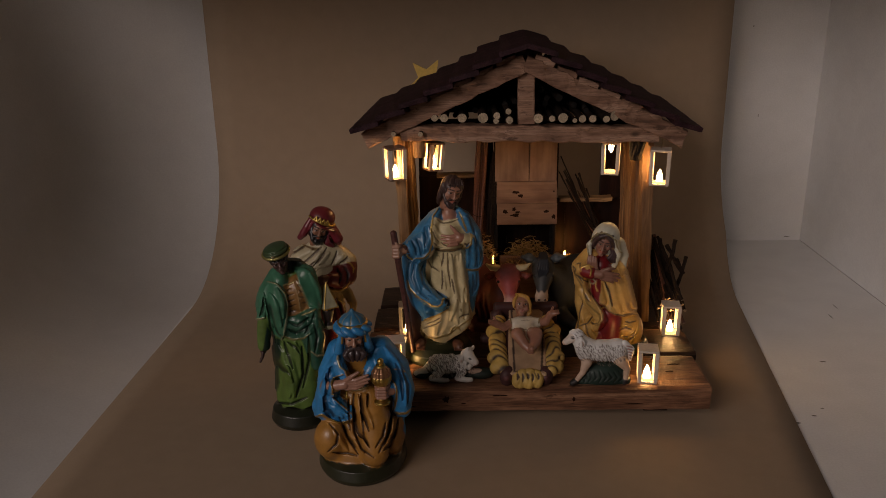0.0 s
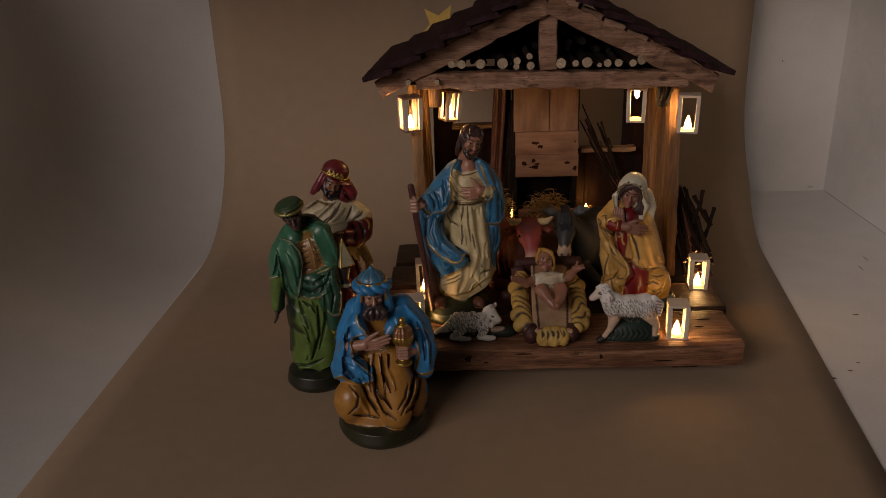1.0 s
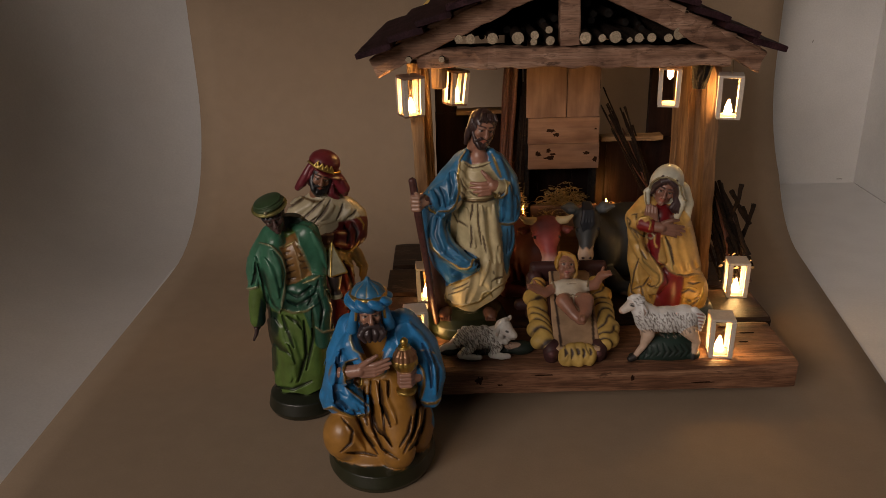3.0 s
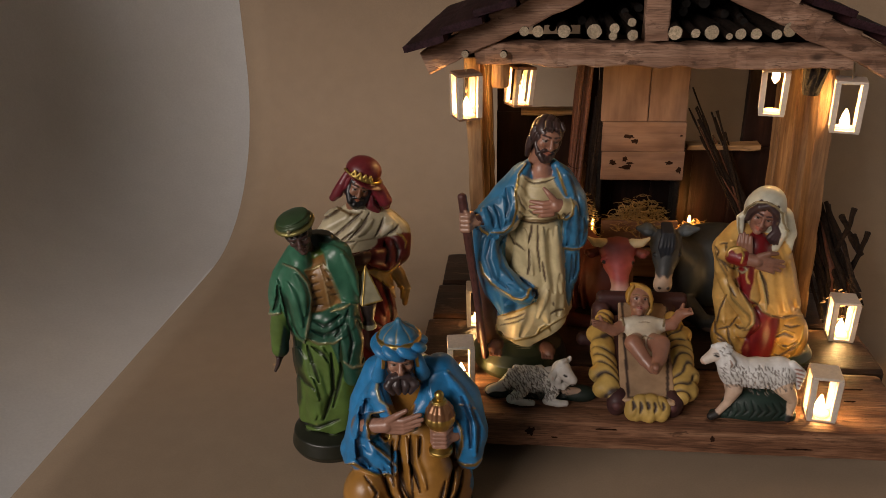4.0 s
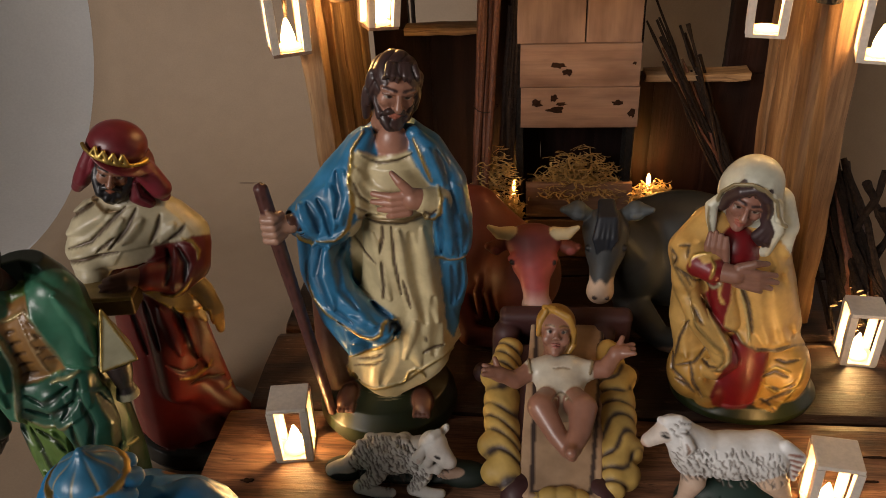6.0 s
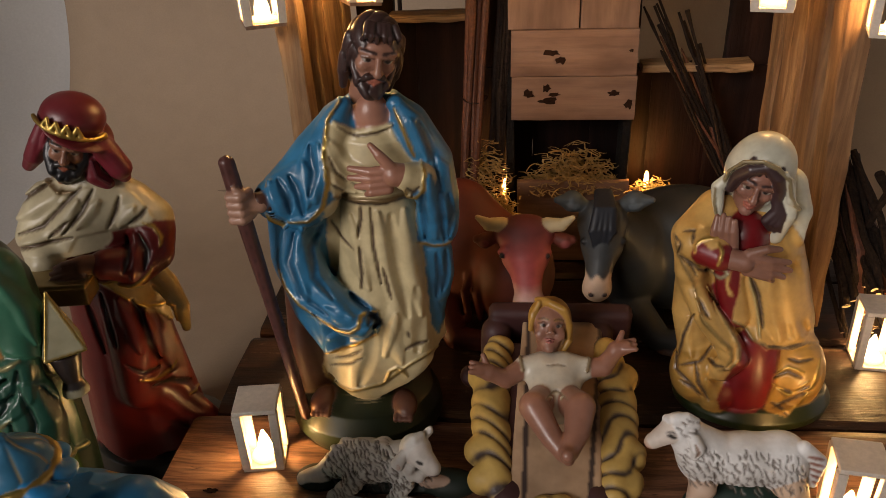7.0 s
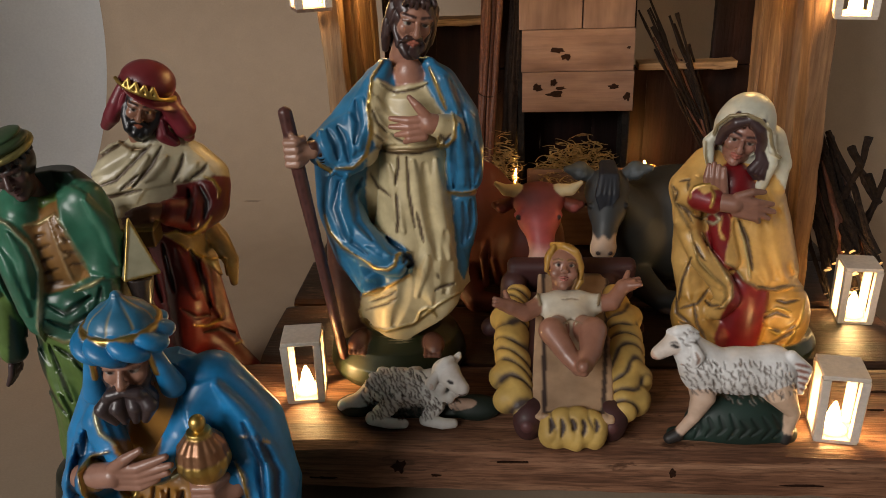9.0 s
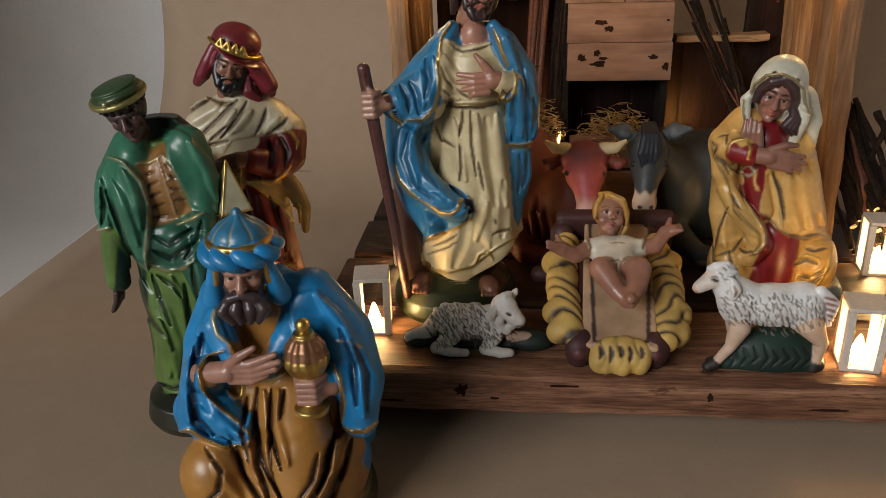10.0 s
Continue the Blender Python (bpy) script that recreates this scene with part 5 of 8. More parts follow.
    # cream cuff and the hand laid on the breast
    c.path([(31, -19, 119), (26, -22.5, 121)], [5.6, 5.0], CREAM, 0.6)
    F([(24.8, 114.1), (25.5, 110.7), (28.7, 110.9), (31.6, 113.9), (32.5, 120.7), (31.4, 125.5)], (-0.11, -0.35), 0.7, -0.9, GOLD)
    F([(25.9, 115.7), (28, 113.2), (30.6, 115.9)], (-0.11, -0.35), 0.6, 0.6, GLAZE)
    h = Clay((0, -38, 112), (36, -14, 142), 0.45)
    h.path([(28, -22, 121), (22, -24, 122.5)], [4.2, 4.4], SKIN, 1.0)
    for k, (ex, ez) in enumerate(((6.5, 125), (6.2, 121.5), (8.5, 118), (12, 115))):
        h.path([(20, -25, 124.5 - 2.4 * k), (14, -26, 124.3 - 2.6 * k), (ex, -24.5, ez)], [2.0, 1.75, 1.1], SKIN, 0.35)
    h.path([(21, -25, 126), (17.5, -25.5, 130.5), (14.5, -24, 133.5)], [2.2, 1.8, 1.1], SKIN, 0.6)
    g = Clay((-44, -38, 8), (-10, -14, 136), 0.6)
    g.path([(-36, -29, 129), (-33.8, -29, 112), (-30, -28, 80), (-26, -27, 48), (-22, -26, 13)], [2.8, 3.0, 2.7, 2.5, 2.1], cloth((0.115, 0.042, 0.036), (0.05, 0.02, 0.018), lambda X, Y, Z: np.abs(np.sin(X * 1.3 + Z * 0.13)), 0.1, 0.4), 0.5)
    g.ell((-36.2, -29, 129.5), (2.7, 2.7, 1.5), (0.16, 0.08, 0.07), 0.4)
    for k in range(4):
        z = 117.5 - k * 3.0
        g.path([(-30, -29, z + 0.5), (-32, -33.2, z), (-36, -32.5, z - 0.2), (-37, -29, z)], [1.8, 1.8, 1.7, 1.3], TAN, 0.5)
    g.path([(-27, -27, 112.5), (-31, -28, 113)], [3.6, 4.2], TAN, 0.8)
    g.path([(-31, -32, 118), (-33.5, -32.5, 120.5)], [1.6, 1.2], TAN, 0.5)
    hd = head((15.2, -8, 161.5), 11.0, (13, 12, 20), (0.40, 0.195, 0.13), (0.055, 0.028, 0.025), (0.055, 0.028, 0.025), style="long", cell=0.36)
    figure("standing_man_statue", (0.003, 0.722, TOP), [c, h, g, hd], "painted plaster standing man in blue cloak holding a staff", "statue")


def kneeling_woman():
    c = Clay((-52, -38, -1), (36, 30, 126), 0.6)
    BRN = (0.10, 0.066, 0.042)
    YEL, RED, WHITE = (0.62, 0.38, 0.115), (0.20, 0.007, 0.011), (0.66, 0.66, 0.54)
    OCH = (0.46, 0.26, 0.06)
    c.loft([(0, -2, -2, 33, 25), (4, -2, -2, 34, 26), (9, -2, -2, 31, 23), (11, -2, -2, 22, 15)], GREEN_BASE, 1.5)
    c.loft([(7, -6, -1, 27, 20), (25, -7, -1, 27, 20), (45, -9, 0, 25, 19), (65, -11, 0, 21.5, 17), (80, -12, 0, 18.5, 15), (92, -14, 0, 14, 12), (99, -15, -1, 7, 7)], OCH, 1.5)
    # red dress
    c.ell((-9, -16, 24), (12, 9.5, 26), RED, 1.0)
    c.ell((-18, -11, 82), (10, 9.5, 14), RED, 1.0)
    c.path([(-24, -13, 80), (-22, -15, 66), (-18, -17, 52)], [5.5, 5, 5], RED, 1.0)
    # mantle thrown over the far shoulder, hanging smooth
    mant = [(36, -3, 0, 22, 21), (50, -4, 0, 20, 20.5), (66, -6, 0, 17.5, 18.5), (80, -8, 0, 15.5, 16.5), (91, -10, 0, 13, 13.5), (98, -13, 0, 9, 9)]
    c.loft(mant, YEL, 1.0, lambda th, z: 0.8 * np.sin(5 * th + 0.8) * np.clip((90 - z) / 50, 0, 1), arc=lambda z: (-1.95 + 0.0 * z, np.pi - 0.4 + 0 * z), hem=lambda th: 37.5 + 1.0 * np.sin(4 * th))
    # near arm: sleeve, hanging cloth
    c.path([(-27, -3, 92), (-36, -9, 84)], [9, 9], YEL, 2.5)
    c.path([(-37, -10, 84), (-37, -12, 70), (-34, -10, 60)], [7.5, 6, 5], YEL, 2.5)
    c.path([(-36, -15, 84), (-31, -21, 84)], [7.8, 6.4], YEL, 1.5)
    c.path([(-34, -6, 64), (-33, -7, 48), (-31, -10, 34)], [7, 8, 7], YEL, 3.0)
    # looped swag and knees
    c.path([(-35, -14, 62), (-31, -19, 54), (-22, -23, 44), (-18, -24, 36), (-22, -23, 29)], [4.5, 5, 5.4, 5.4, 4.5], YEL, 1.5)
    c.ell((-29, -12, 21), (11, 12, 15), OCH, 2.5)
    c.ell((-21, -17, 14), (8, 8, 10), OCH, 2.0)
    c.ell((12, -10, 20), (12.5, 13, 18), OCH, 2.5)
    c.path([(-3, -5, 104), (1, -7, 94), (2.5, -10, 85)], [7.5, 6.5, 3.0], WHITE, 2.0)
    P = functools.partial(c.patch, y0=-18, ymax=4)
    F = functools.partial(c.line, y0=-18, ymax=4)
    P([(-24.1, 95.1), (-9.4, 96.7), (-10.4, 88.4), (-17.6, 86), (-25.3, 87.2)], (0.32, -0.42), RED, 0.2)
    P([(-30.1, 66.1), (-24.4, 70.7), (-22.7, 75), (-17, 74.8), (-17.7, 66.2), (-19, 55.3), (-18.4, 46.6), (-23.7, 52.6)], (0.3, -0.51), RED, 0.2)
    P([(-17, 42.6), (-12.5, 46.7), (-6.4, 38.6), (2.2, 36), (1.5, 24.9), (-0, 9), (-3.4, 3.9), (-11.7, 3.4), (-18.1, 5.1), (-20, 10.9), (-17.8, 22.5), (-13.9, 32.2)], (0.34, -0.64), RED, 0.3)
    P([(-7.1, 96.7), (-2.6, 93.2), (3.6, 84.9), (6.2, 76.3), (10.6, 58.7), (19, 38.7), (13.4, 39.7), (7.2, 36.1), (2.3, 37.9), (-3.1, 37.3), (-7.6, 42.1), (-11, 62.4), (-14.3, 70.8), (-17, 74.5), (-6.8, 73.8), (-2.2, 80.7), (-5.3, 87), (-11.3, 90.4)], (0.37, -0.5), YEL, 0.9)
    P([(-18.9, 72.5), (-17, 74.5), (-12.8, 66.2), (-9.3, 53.3), (-6.7, 40.8), (-10, 41), (-14.9, 47.4), (-19.3, 50), (-19.3, 55.8), (-18.3, 63.6)], (0.33, -0.53), YEL, 0.6)
    P([(-22.6, 66.2), (-22.6, 73.7), (-24.1, 71.7), (-23.9, 66.1), (-22.3, 62.1), (-20, 61.6)], (0.3, -0.5), YEL, 0.4)
    P([(2.3, 35.2), (18.7, 37.6), (20.2, 31.6), (17.4, 17.5), (10.4, 2.2), (-0, 5.5), (2.3, 20.6)], (0.41, -0.65), OCH, 0.3)
    # folds of the mantle and its borders
    # pale gold line raised along the fold, carrying its highlight in the paint
    F([(-16.9, 73.8), (-12.4, 63.2), (-9.3, 53.3), (-7.2, 42.7)], (0.34, -0.53), 0.9, -0.9, (0.50, 0.42, 0.20, 0.4))
    F([(-15.5, 71.8), (-10.8, 62.4), (-6.6, 46.7)], (0.34, -0.52), 1.0, 1.3, BRN)
    F([(-19.1, 50.6), (-14.5, 47.7), (-9.5, 41.3), (-3.1, 37.9), (4.8, 36.6), (11.7, 39.2), (18.5, 39.3)], (0.37, -0.58), 0.7, -0.6, (0.20, 0.14, 0.07, 0.3))
    F([(-3.2, 38.7), (3.5, 37.7), (10, 39.9)], (0.39, -0.59), 0.6, 0.7, BRN)
    for pts in (([(-2.9, 76.3), (1.6, 61.2), (7.9, 42.9)], (0.38, -0.52)), ([(-7.8, 71.3), (-3.7, 56), (0.7, 41.4)], (0.36, -0.53)), ([(2.8, 78.8), (6.5, 63.8), (12.2, 47)], (0.4, -0.51))):
        F(*pts, 3.4, -1.3, None)
    for pts in (([(-4.9, 72.6), (-0.9, 57.3), (3.9, 42.8)], (0.37, -0.53)), ([(0.6, 76.3), (4.2, 61.2), (10.4, 44.3)], (0.39, -0.52))):
        F(*pts, 2.8, 1.0, None)
    # near sleeve
    for pts in (([(-45.6, 88.4), (-43.1, 84.8), (-43.8, 80.6)], (0.23, -0.44)), ([(-43, 90.3), (-38.7, 90.8), (-38.8, 85.5)], (0.24, -0.42)), ([(-43.6, 80.6), (-38.7, 76.1), (-35.5, 70.6)], (0.24, -0.47)), ([(-40.3, 78.6), (-34.7, 73.7), (-30.8, 72.4)], (0.26, -0.47))):
        F(*pts, 0.6, 0.9, BRN)
    F([(-37.8, 84.8), (-35.9, 87.2), (-32.6, 88.4), (-28.7, 88.9)], (0.26, -0.43), 0.7, -0.7, GOLD)
    F([(-37.4, 84.8), (-37.2, 78.6), (-34.6, 74.2)], (0.25, -0.46), 0.7, -0.7, GOLD)
    F([(-46.4, 89.4), (-44, 80.8), (-41.1, 75.4), (-36.6, 68.1), (-34.5, 60.4)], (0.24, -0.47), 0.7, -0.5, (0.30, 0.20, 0.08, 0.4))
    F([(-30.9, 73.2), (-27.2, 75.7), (-23.7, 71.7), (-26.5, 69.7), (-30.4, 72.2)], (0.28, -0.48), 0.7, -0.6, (0.40, 0.36, 0.22, 0.4))
    # swag and knees
    F([(-34.5, 60.4), (-30.7, 50.4), (-23.4, 42.5), (-18.2, 37.6), (-16.9, 32.1), (-19.8, 27)], (0.3, -0.58), 0.8, -0.8, (0.34, 0.23, 0.08, 0.5))
    F([(-31, 66.1), (-25.4, 55.8), (-19.3, 46.6), (-14.7, 38.5), (-14.3, 32.2), (-17, 27.4), (-21.6, 26.4)], (0.31, -0.58), 0.8, -0.8, (0.30, 0.20, 0.08, 0.5))
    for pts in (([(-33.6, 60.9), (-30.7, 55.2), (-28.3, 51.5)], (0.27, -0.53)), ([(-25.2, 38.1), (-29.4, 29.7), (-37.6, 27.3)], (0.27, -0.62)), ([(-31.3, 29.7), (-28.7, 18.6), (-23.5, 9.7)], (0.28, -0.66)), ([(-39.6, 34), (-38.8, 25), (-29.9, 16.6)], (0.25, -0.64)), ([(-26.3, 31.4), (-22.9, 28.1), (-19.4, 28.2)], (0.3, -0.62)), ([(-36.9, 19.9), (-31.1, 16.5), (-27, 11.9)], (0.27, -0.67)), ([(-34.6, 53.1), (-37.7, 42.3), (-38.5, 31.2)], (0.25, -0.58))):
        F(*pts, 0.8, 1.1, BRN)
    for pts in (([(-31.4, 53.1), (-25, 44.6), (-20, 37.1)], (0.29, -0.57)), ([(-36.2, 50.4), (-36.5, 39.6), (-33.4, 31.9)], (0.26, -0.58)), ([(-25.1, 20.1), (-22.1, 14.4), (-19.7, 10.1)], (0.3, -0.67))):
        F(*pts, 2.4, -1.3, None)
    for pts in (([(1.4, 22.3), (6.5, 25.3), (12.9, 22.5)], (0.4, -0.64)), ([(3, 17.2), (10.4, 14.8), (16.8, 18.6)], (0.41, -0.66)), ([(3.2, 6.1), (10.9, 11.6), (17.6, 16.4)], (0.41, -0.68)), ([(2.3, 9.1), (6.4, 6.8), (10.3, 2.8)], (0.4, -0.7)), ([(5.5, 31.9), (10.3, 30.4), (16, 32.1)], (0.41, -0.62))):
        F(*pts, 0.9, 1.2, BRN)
    for pts in (([(1.6, 19.2), (8.8, 12.7), (16, 20.9)], (0.41, -0.66)), ([(1.6, 24), (6.6, 27.5), (13.5, 25.1)], (0.4, -0.64)), ([(6.1, 3.8), (13.8, 7.9), (18.7, 21), (18.7, 32.1)], (0.42, -0.67))):
        F(*pts, 0.8, -0.8, GOLD)
    # red cuff, forearm and fingers
    SK = (0.30, 0.145, 0.10)
    c.path([(-34, -20, 83.5), (-29.5, -24, 83)], [6.0, 5.6], RED, 0.4)
    F([(-29.3, 86.5), (-27.1, 82.6), (-28.2, 76.2)], (0.28, -0.45), 0.7, -0.8, GOLD)
    h = Clay((-36, -40, 68), (2, -12, 108), 0.45)
    h.path([(-31, -24, 83.5), (-21, -27, 82.5)], [4.0, 4.0], SK, 0.8)
    for k, (ex, ez) in enumerate(((-5, 82.5), (-4, 79), (-6, 76), (-10, 74.5))):
        h.path([(-20, -27.5, 85 - 2.0 * k), (-12, -28.5, 83.8 - 2.3 * k), (ex, -27, ez)], [2.1, 1.8, 1.1], SK, 0.35)
    h.path([(-20, -27, 86), (-14, -28, 88.5), (-9, -27, 88)], [2.0, 1.7, 1.1], SK, 0.5)
    for k in range(4):
        h.path([(-31 + 2.2 * k, -20 - 0.6 * k, 86), (-32 + 2.2 * k, -21 - 0.6 * k, 93), (-31.5 + 2.0 * k, -20 - 0.8 * k, 99 - abs(k - 1) * 0.9)], [2.0, 1.7, 1.0], SK, 0.35)

    def veil(k, P, E, T):
        hole = np.array(P(-0.10, -1.40, -0.25), np.float32)
        ca, sa = math.cos(0.30), math.sin(0.30)

        def open_face(X, Y, Z):
            u, v = X - hole[0], Z - hole[2]
            u, v = u * ca - v * sa, v * ca + u * sa
            return 10.0 * (1 - np.sqrt((u / 11.8) ** 2 + ((Y - hole[1]) / 14.2) ** 2 + (v / 16.2) ** 2))

        E((0.02, 0.40, 0.28), (1.22, 1.28, 1.34), WHITE, 0.3, clip=open_face)
        E((0.02, 0.25, 0.90), (0.98, 1.00, 0.94), WHITE, 2.5, clip=open_face)
        E((0.40, 0.70, -0.7), (1.30, 1.0, 1.1), WHITE, 2.0, clip=open_face)
        T([(1.00, -0.40, 0.55), (1.18, -0.50, 0.0), (1.42, -0.55, -0.55), (1.40, -0.55, -1.6), (1.20, -0.55, -2.0)], [0.20, 0.26, 0.28, 0.26, 0.10], WHITE, 0.8)
        T([(0.62, -0.85, 1.12), (1.02, -0.72, 0.60), (1.22, -0.72, 0.10), (1.62, -0.62, -0.15)], [0.10, 0.13, 0.14, 0.08], WHITE, 0.5)
        edge = (0.30, 0.25, 0.14, 0.3)
        T([(-1.10, -0.60, -0.10), (-1.12, -0.62, 0.45), (-0.82, -0.78, 1.05), (-0.25, -0.90, 1.34), (0.35, -0.92, 1.26), (0.85, -0.86, 0.92), (1.14, -0.82, 0.35), (1.40, -0.74, 0.0), (1.64, -0.68, -0.12)], 0.07, edge, 0.3)
        T([(-1.05, -0.45, 0.1), (-1.22, -0.55, -0.35), (-1.02, -0.68, -0.85), (-0.70, -0.85, -1.55)], [0.16, 0.24, 0.22, 0.10], WHITE, 0.5)
        T([(-1.30, -0.72, -0.30), (-1.12, -0.86, -0.85), (-0.76, -0.96, -1.55)], 0.06, edge, 0.3)
        HR = (0.055, 0.030, 0.032)
        for q in (-1, 1):
            T([(q * 0.05, -0.80, 1.10), (q * 0.48, -0.82, 0.86), (q * 0.76, -0.62, 0.35), (q * 0.84, -0.55, -0.2)], [0.20, 0.24, 0.22, 0.20], HR, 0.4)
        for j in range(3):
            T([(0.80, -0.60, -0.05), (0.98 + 0.12 * j, -0.66, -0.5), (0.80 + 0.2 * j, -0.72, -0.95), (1.05 + 0.2 * j, -0.66, -1.25)], [0.16, 0.2, 0.2, 0.14], HR, 0.25)

    hd = head((-16.0, -8.5, 107.0), 10.5, (8, 14, -13), (0.33, 0.155, 0.11), (0.05, 0.026, 0.026), style="long", grow=1.25, cell=0.36, extra=veil)
    figure("kneeling_woman_statue", (0.175, 0.735, TOP), [c, h, hd], "painted plaster kneeling woman in yellow mantle and white veil", "statue")


standing_man()
kneeling_woman()


def blue_king():
    c = Clay((-50, -52, -1), (56, 46, 116), 0.62)
    AZ, OCH = (0.016, 0.235, 0.54), (0.40, 0.19, 0.038)
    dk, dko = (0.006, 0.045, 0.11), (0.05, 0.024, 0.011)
    c.loft([(0, 2, -4, 34, 40), (4, 2, -4, 36, 42), (12, 2, -4, 34.5, 40), (15, 2, -4, 28, 33)], (0.020, 0.024, 0.010), 1.5)
    c.loft([(13, 0, -4, 29, 33), (30, 0, -3, 29, 29), (48, 0, 1, 27, 25), (66, 0, 5, 25, 21), (84, 1, 5, 21, 17), (95, 1, 2, 17, 14), (104, 1, -4, 8, 8)], OCH, 1.5)
    # knees under the cloth
    c.ell((-20, -22, 30), (14, 15, 18), OCH, 4.0, (15, 0, 15))
    c.path([(11, -10, 64), (16, -25, 46), (15, -33, 24)], [10, 13, 11], OCH, 4.0)
    c.ell((29, -12, 28), (8, 15, 17), OCH, 3.0, (0, 0, -12))
    # cloak round the back
    c.loft([(20, 1, 14, 33, 26), (45, 2, 12, 36, 25), (66, 2, 9, 34, 22), (82, 2, 6, 30, 19), (93, 2, 2, 25, 16), (102, 2, -3, 17, 12), (110, 2, -8, 11, 9)], AZ, 1.5, lambda th, z: 1.2 * np.sin(8 * th), arc=lambda z: (-0.30 + 0 * z, np.pi + 0.30 + 0 * z))
    # near arm: a wide sleeve with a hanging, turned hem
    c.path([(-13, -5, 99), (-20, -9, 82), (-22, -15, 67)], [9, 9.5, 8.5], AZ, 4.0)
    c.ell((-23, -17, 56), (12, 9, 11), AZ, 4.0)
    c.path([(-14, -21, 58), (-6, -24, 54)], [7, 4.5], AZ, 3.0)
    c.ell((-16, -29, 74), (5.5, 5.0, 7.0), (0.10, 0.055, 0.02), 0, (0, 0, 25), "cut")
    c.path([(-20, -21, 75), (-14, -25.5, 78)], [5.6, 4.8], (0.30, 0.17, 0.05, 0.3), 0.5)
    # far arm
    c.path([(20, -4, 100), (31, -5, 84), (36, -10, 68)], [10, 11, 10], AZ, 4.0)
    c.path([(36, -11, 66), (36, -12, 50)], [9, 6.5], AZ, 3.0)
    c.path([(35, -11, 70), (27, -19, 73)], [8.5, 6.0], AZ, 2.0)
    # mantle round the neck and over the breast
    c.path([(-14, -6, 101), (-12, -17, 93), (-5, -23, 82), (6, -24, 80), (14, -19, 90), (19, -6, 102)], [6, 5.5, 4, 4, 5.5, 6], AZ, 3.0)
    P = functools.partial(c.patch, y0=-24, ymax=2)
    F = functools.partial(c.line, y0=-24, ymax=2)
    P([(-8.9, 108.8), (-17.6, 96.3), (-26.5, 74.8), (-31.9, 50.6), (-27.2, 50.8), (-21.8, 47.6), (-14.7, 44.3), (-5.3, 45.2), (-3.1, 48.9), (-5.5, 56.8), (-12.3, 62.4), (-18, 67.7), (-19.2, 77.4), (-15.2, 84.2), (-8.5, 86.3), (-3.7, 85), (-5.9, 92), (-7.2, 96.5)], (-0.47, -0.68), AZ, 1.2)
    P([(-7.7, 91.9), (1.1, 89.8), (9.6, 92.3), (6.4, 82.9), (-0.2, 80.4), (-5.1, 82.6)], (-0.41, -0.62), OCH, 0.0)
    P([(15.8, 110.3), (28, 113.8), (37.2, 102), (44.2, 88.6), (49.2, 72.3), (46.7, 58.8), (39.1, 53.2), (31.7, 55.4), (33.3, 69.4), (30.2, 83.6), (25.7, 90.4), (18.1, 94.8)], (-0.27, -0.63), AZ, 1.0)
    P([(39.1, 52.7), (46.2, 58.8), (44, 44.7), (41, 35.3), (38.1, 39.2), (40.4, 47.1)], (-0.24, -0.79), AZ, 0.5)
    # gold borders
    F([(-32, 50.4), (-27.3, 51.6), (-21.7, 47.9), (-14.7, 44.5), (-5.8, 45.2), (-3.1, 48.9)], (-0.48, -0.78), 1.1, -1.1, GOLD)
    F([(-8.1, 86.8), (-14.7, 84.7), (-18.8, 78.6), (-18.7, 70.1), (-13.4, 62.3), (-6.8, 55.5), (-3, 49.5)], (-0.46, -0.69), 0.9, -1.0, GOLD)
    F([(-7.4, 107.7), (-10.5, 99.8), (-9.9, 93.7), (-5.2, 89.2)], (-0.44, -0.57), 1.0, -1.0, (0.50, 0.47, 0.28, 0.6))
    F([(31.3, 55.7), (35.3, 53.3), (40.9, 53.8), (46.5, 59)], (-0.25, -0.75), 1.0, -1.1, GOLD)
    F([(30.8, 83.1), (32.9, 77.1), (33.3, 66.9), (31.8, 56.4)], (-0.28, -0.68), 0.9, -0.9, GOLD)
    F([(32.8, 92), (37.6, 91.6), (42.2, 89.5)], (-0.25, -0.6), 0.8, -0.8, GOLD)
    F([(-2.7, 76.9), (2.2, 74.7), (8, 75.3), (13.8, 78.9)], (-0.39, -0.66), 1.0, -1.1, (0.50, 0.47, 0.28, 0.6))
    F([(-9.6, 70.4), (-7.3, 66.8), (-4.4, 68.1), (-3, 75)], (-0.44, -0.69), 0.9, -0.9, GOLD)
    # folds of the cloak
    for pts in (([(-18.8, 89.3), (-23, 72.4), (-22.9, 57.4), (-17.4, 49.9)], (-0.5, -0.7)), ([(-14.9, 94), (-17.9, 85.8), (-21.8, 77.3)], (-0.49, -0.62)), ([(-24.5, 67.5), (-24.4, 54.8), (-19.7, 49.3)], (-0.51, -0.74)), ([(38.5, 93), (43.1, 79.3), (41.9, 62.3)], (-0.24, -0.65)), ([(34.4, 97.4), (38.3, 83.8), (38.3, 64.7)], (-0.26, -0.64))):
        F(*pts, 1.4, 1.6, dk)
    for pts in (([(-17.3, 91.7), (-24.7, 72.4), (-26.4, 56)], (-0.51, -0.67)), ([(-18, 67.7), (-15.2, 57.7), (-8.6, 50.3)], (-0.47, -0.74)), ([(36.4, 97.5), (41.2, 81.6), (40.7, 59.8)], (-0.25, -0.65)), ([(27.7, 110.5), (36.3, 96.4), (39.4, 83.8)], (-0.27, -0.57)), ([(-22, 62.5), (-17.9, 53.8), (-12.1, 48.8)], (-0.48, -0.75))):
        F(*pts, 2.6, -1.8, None)
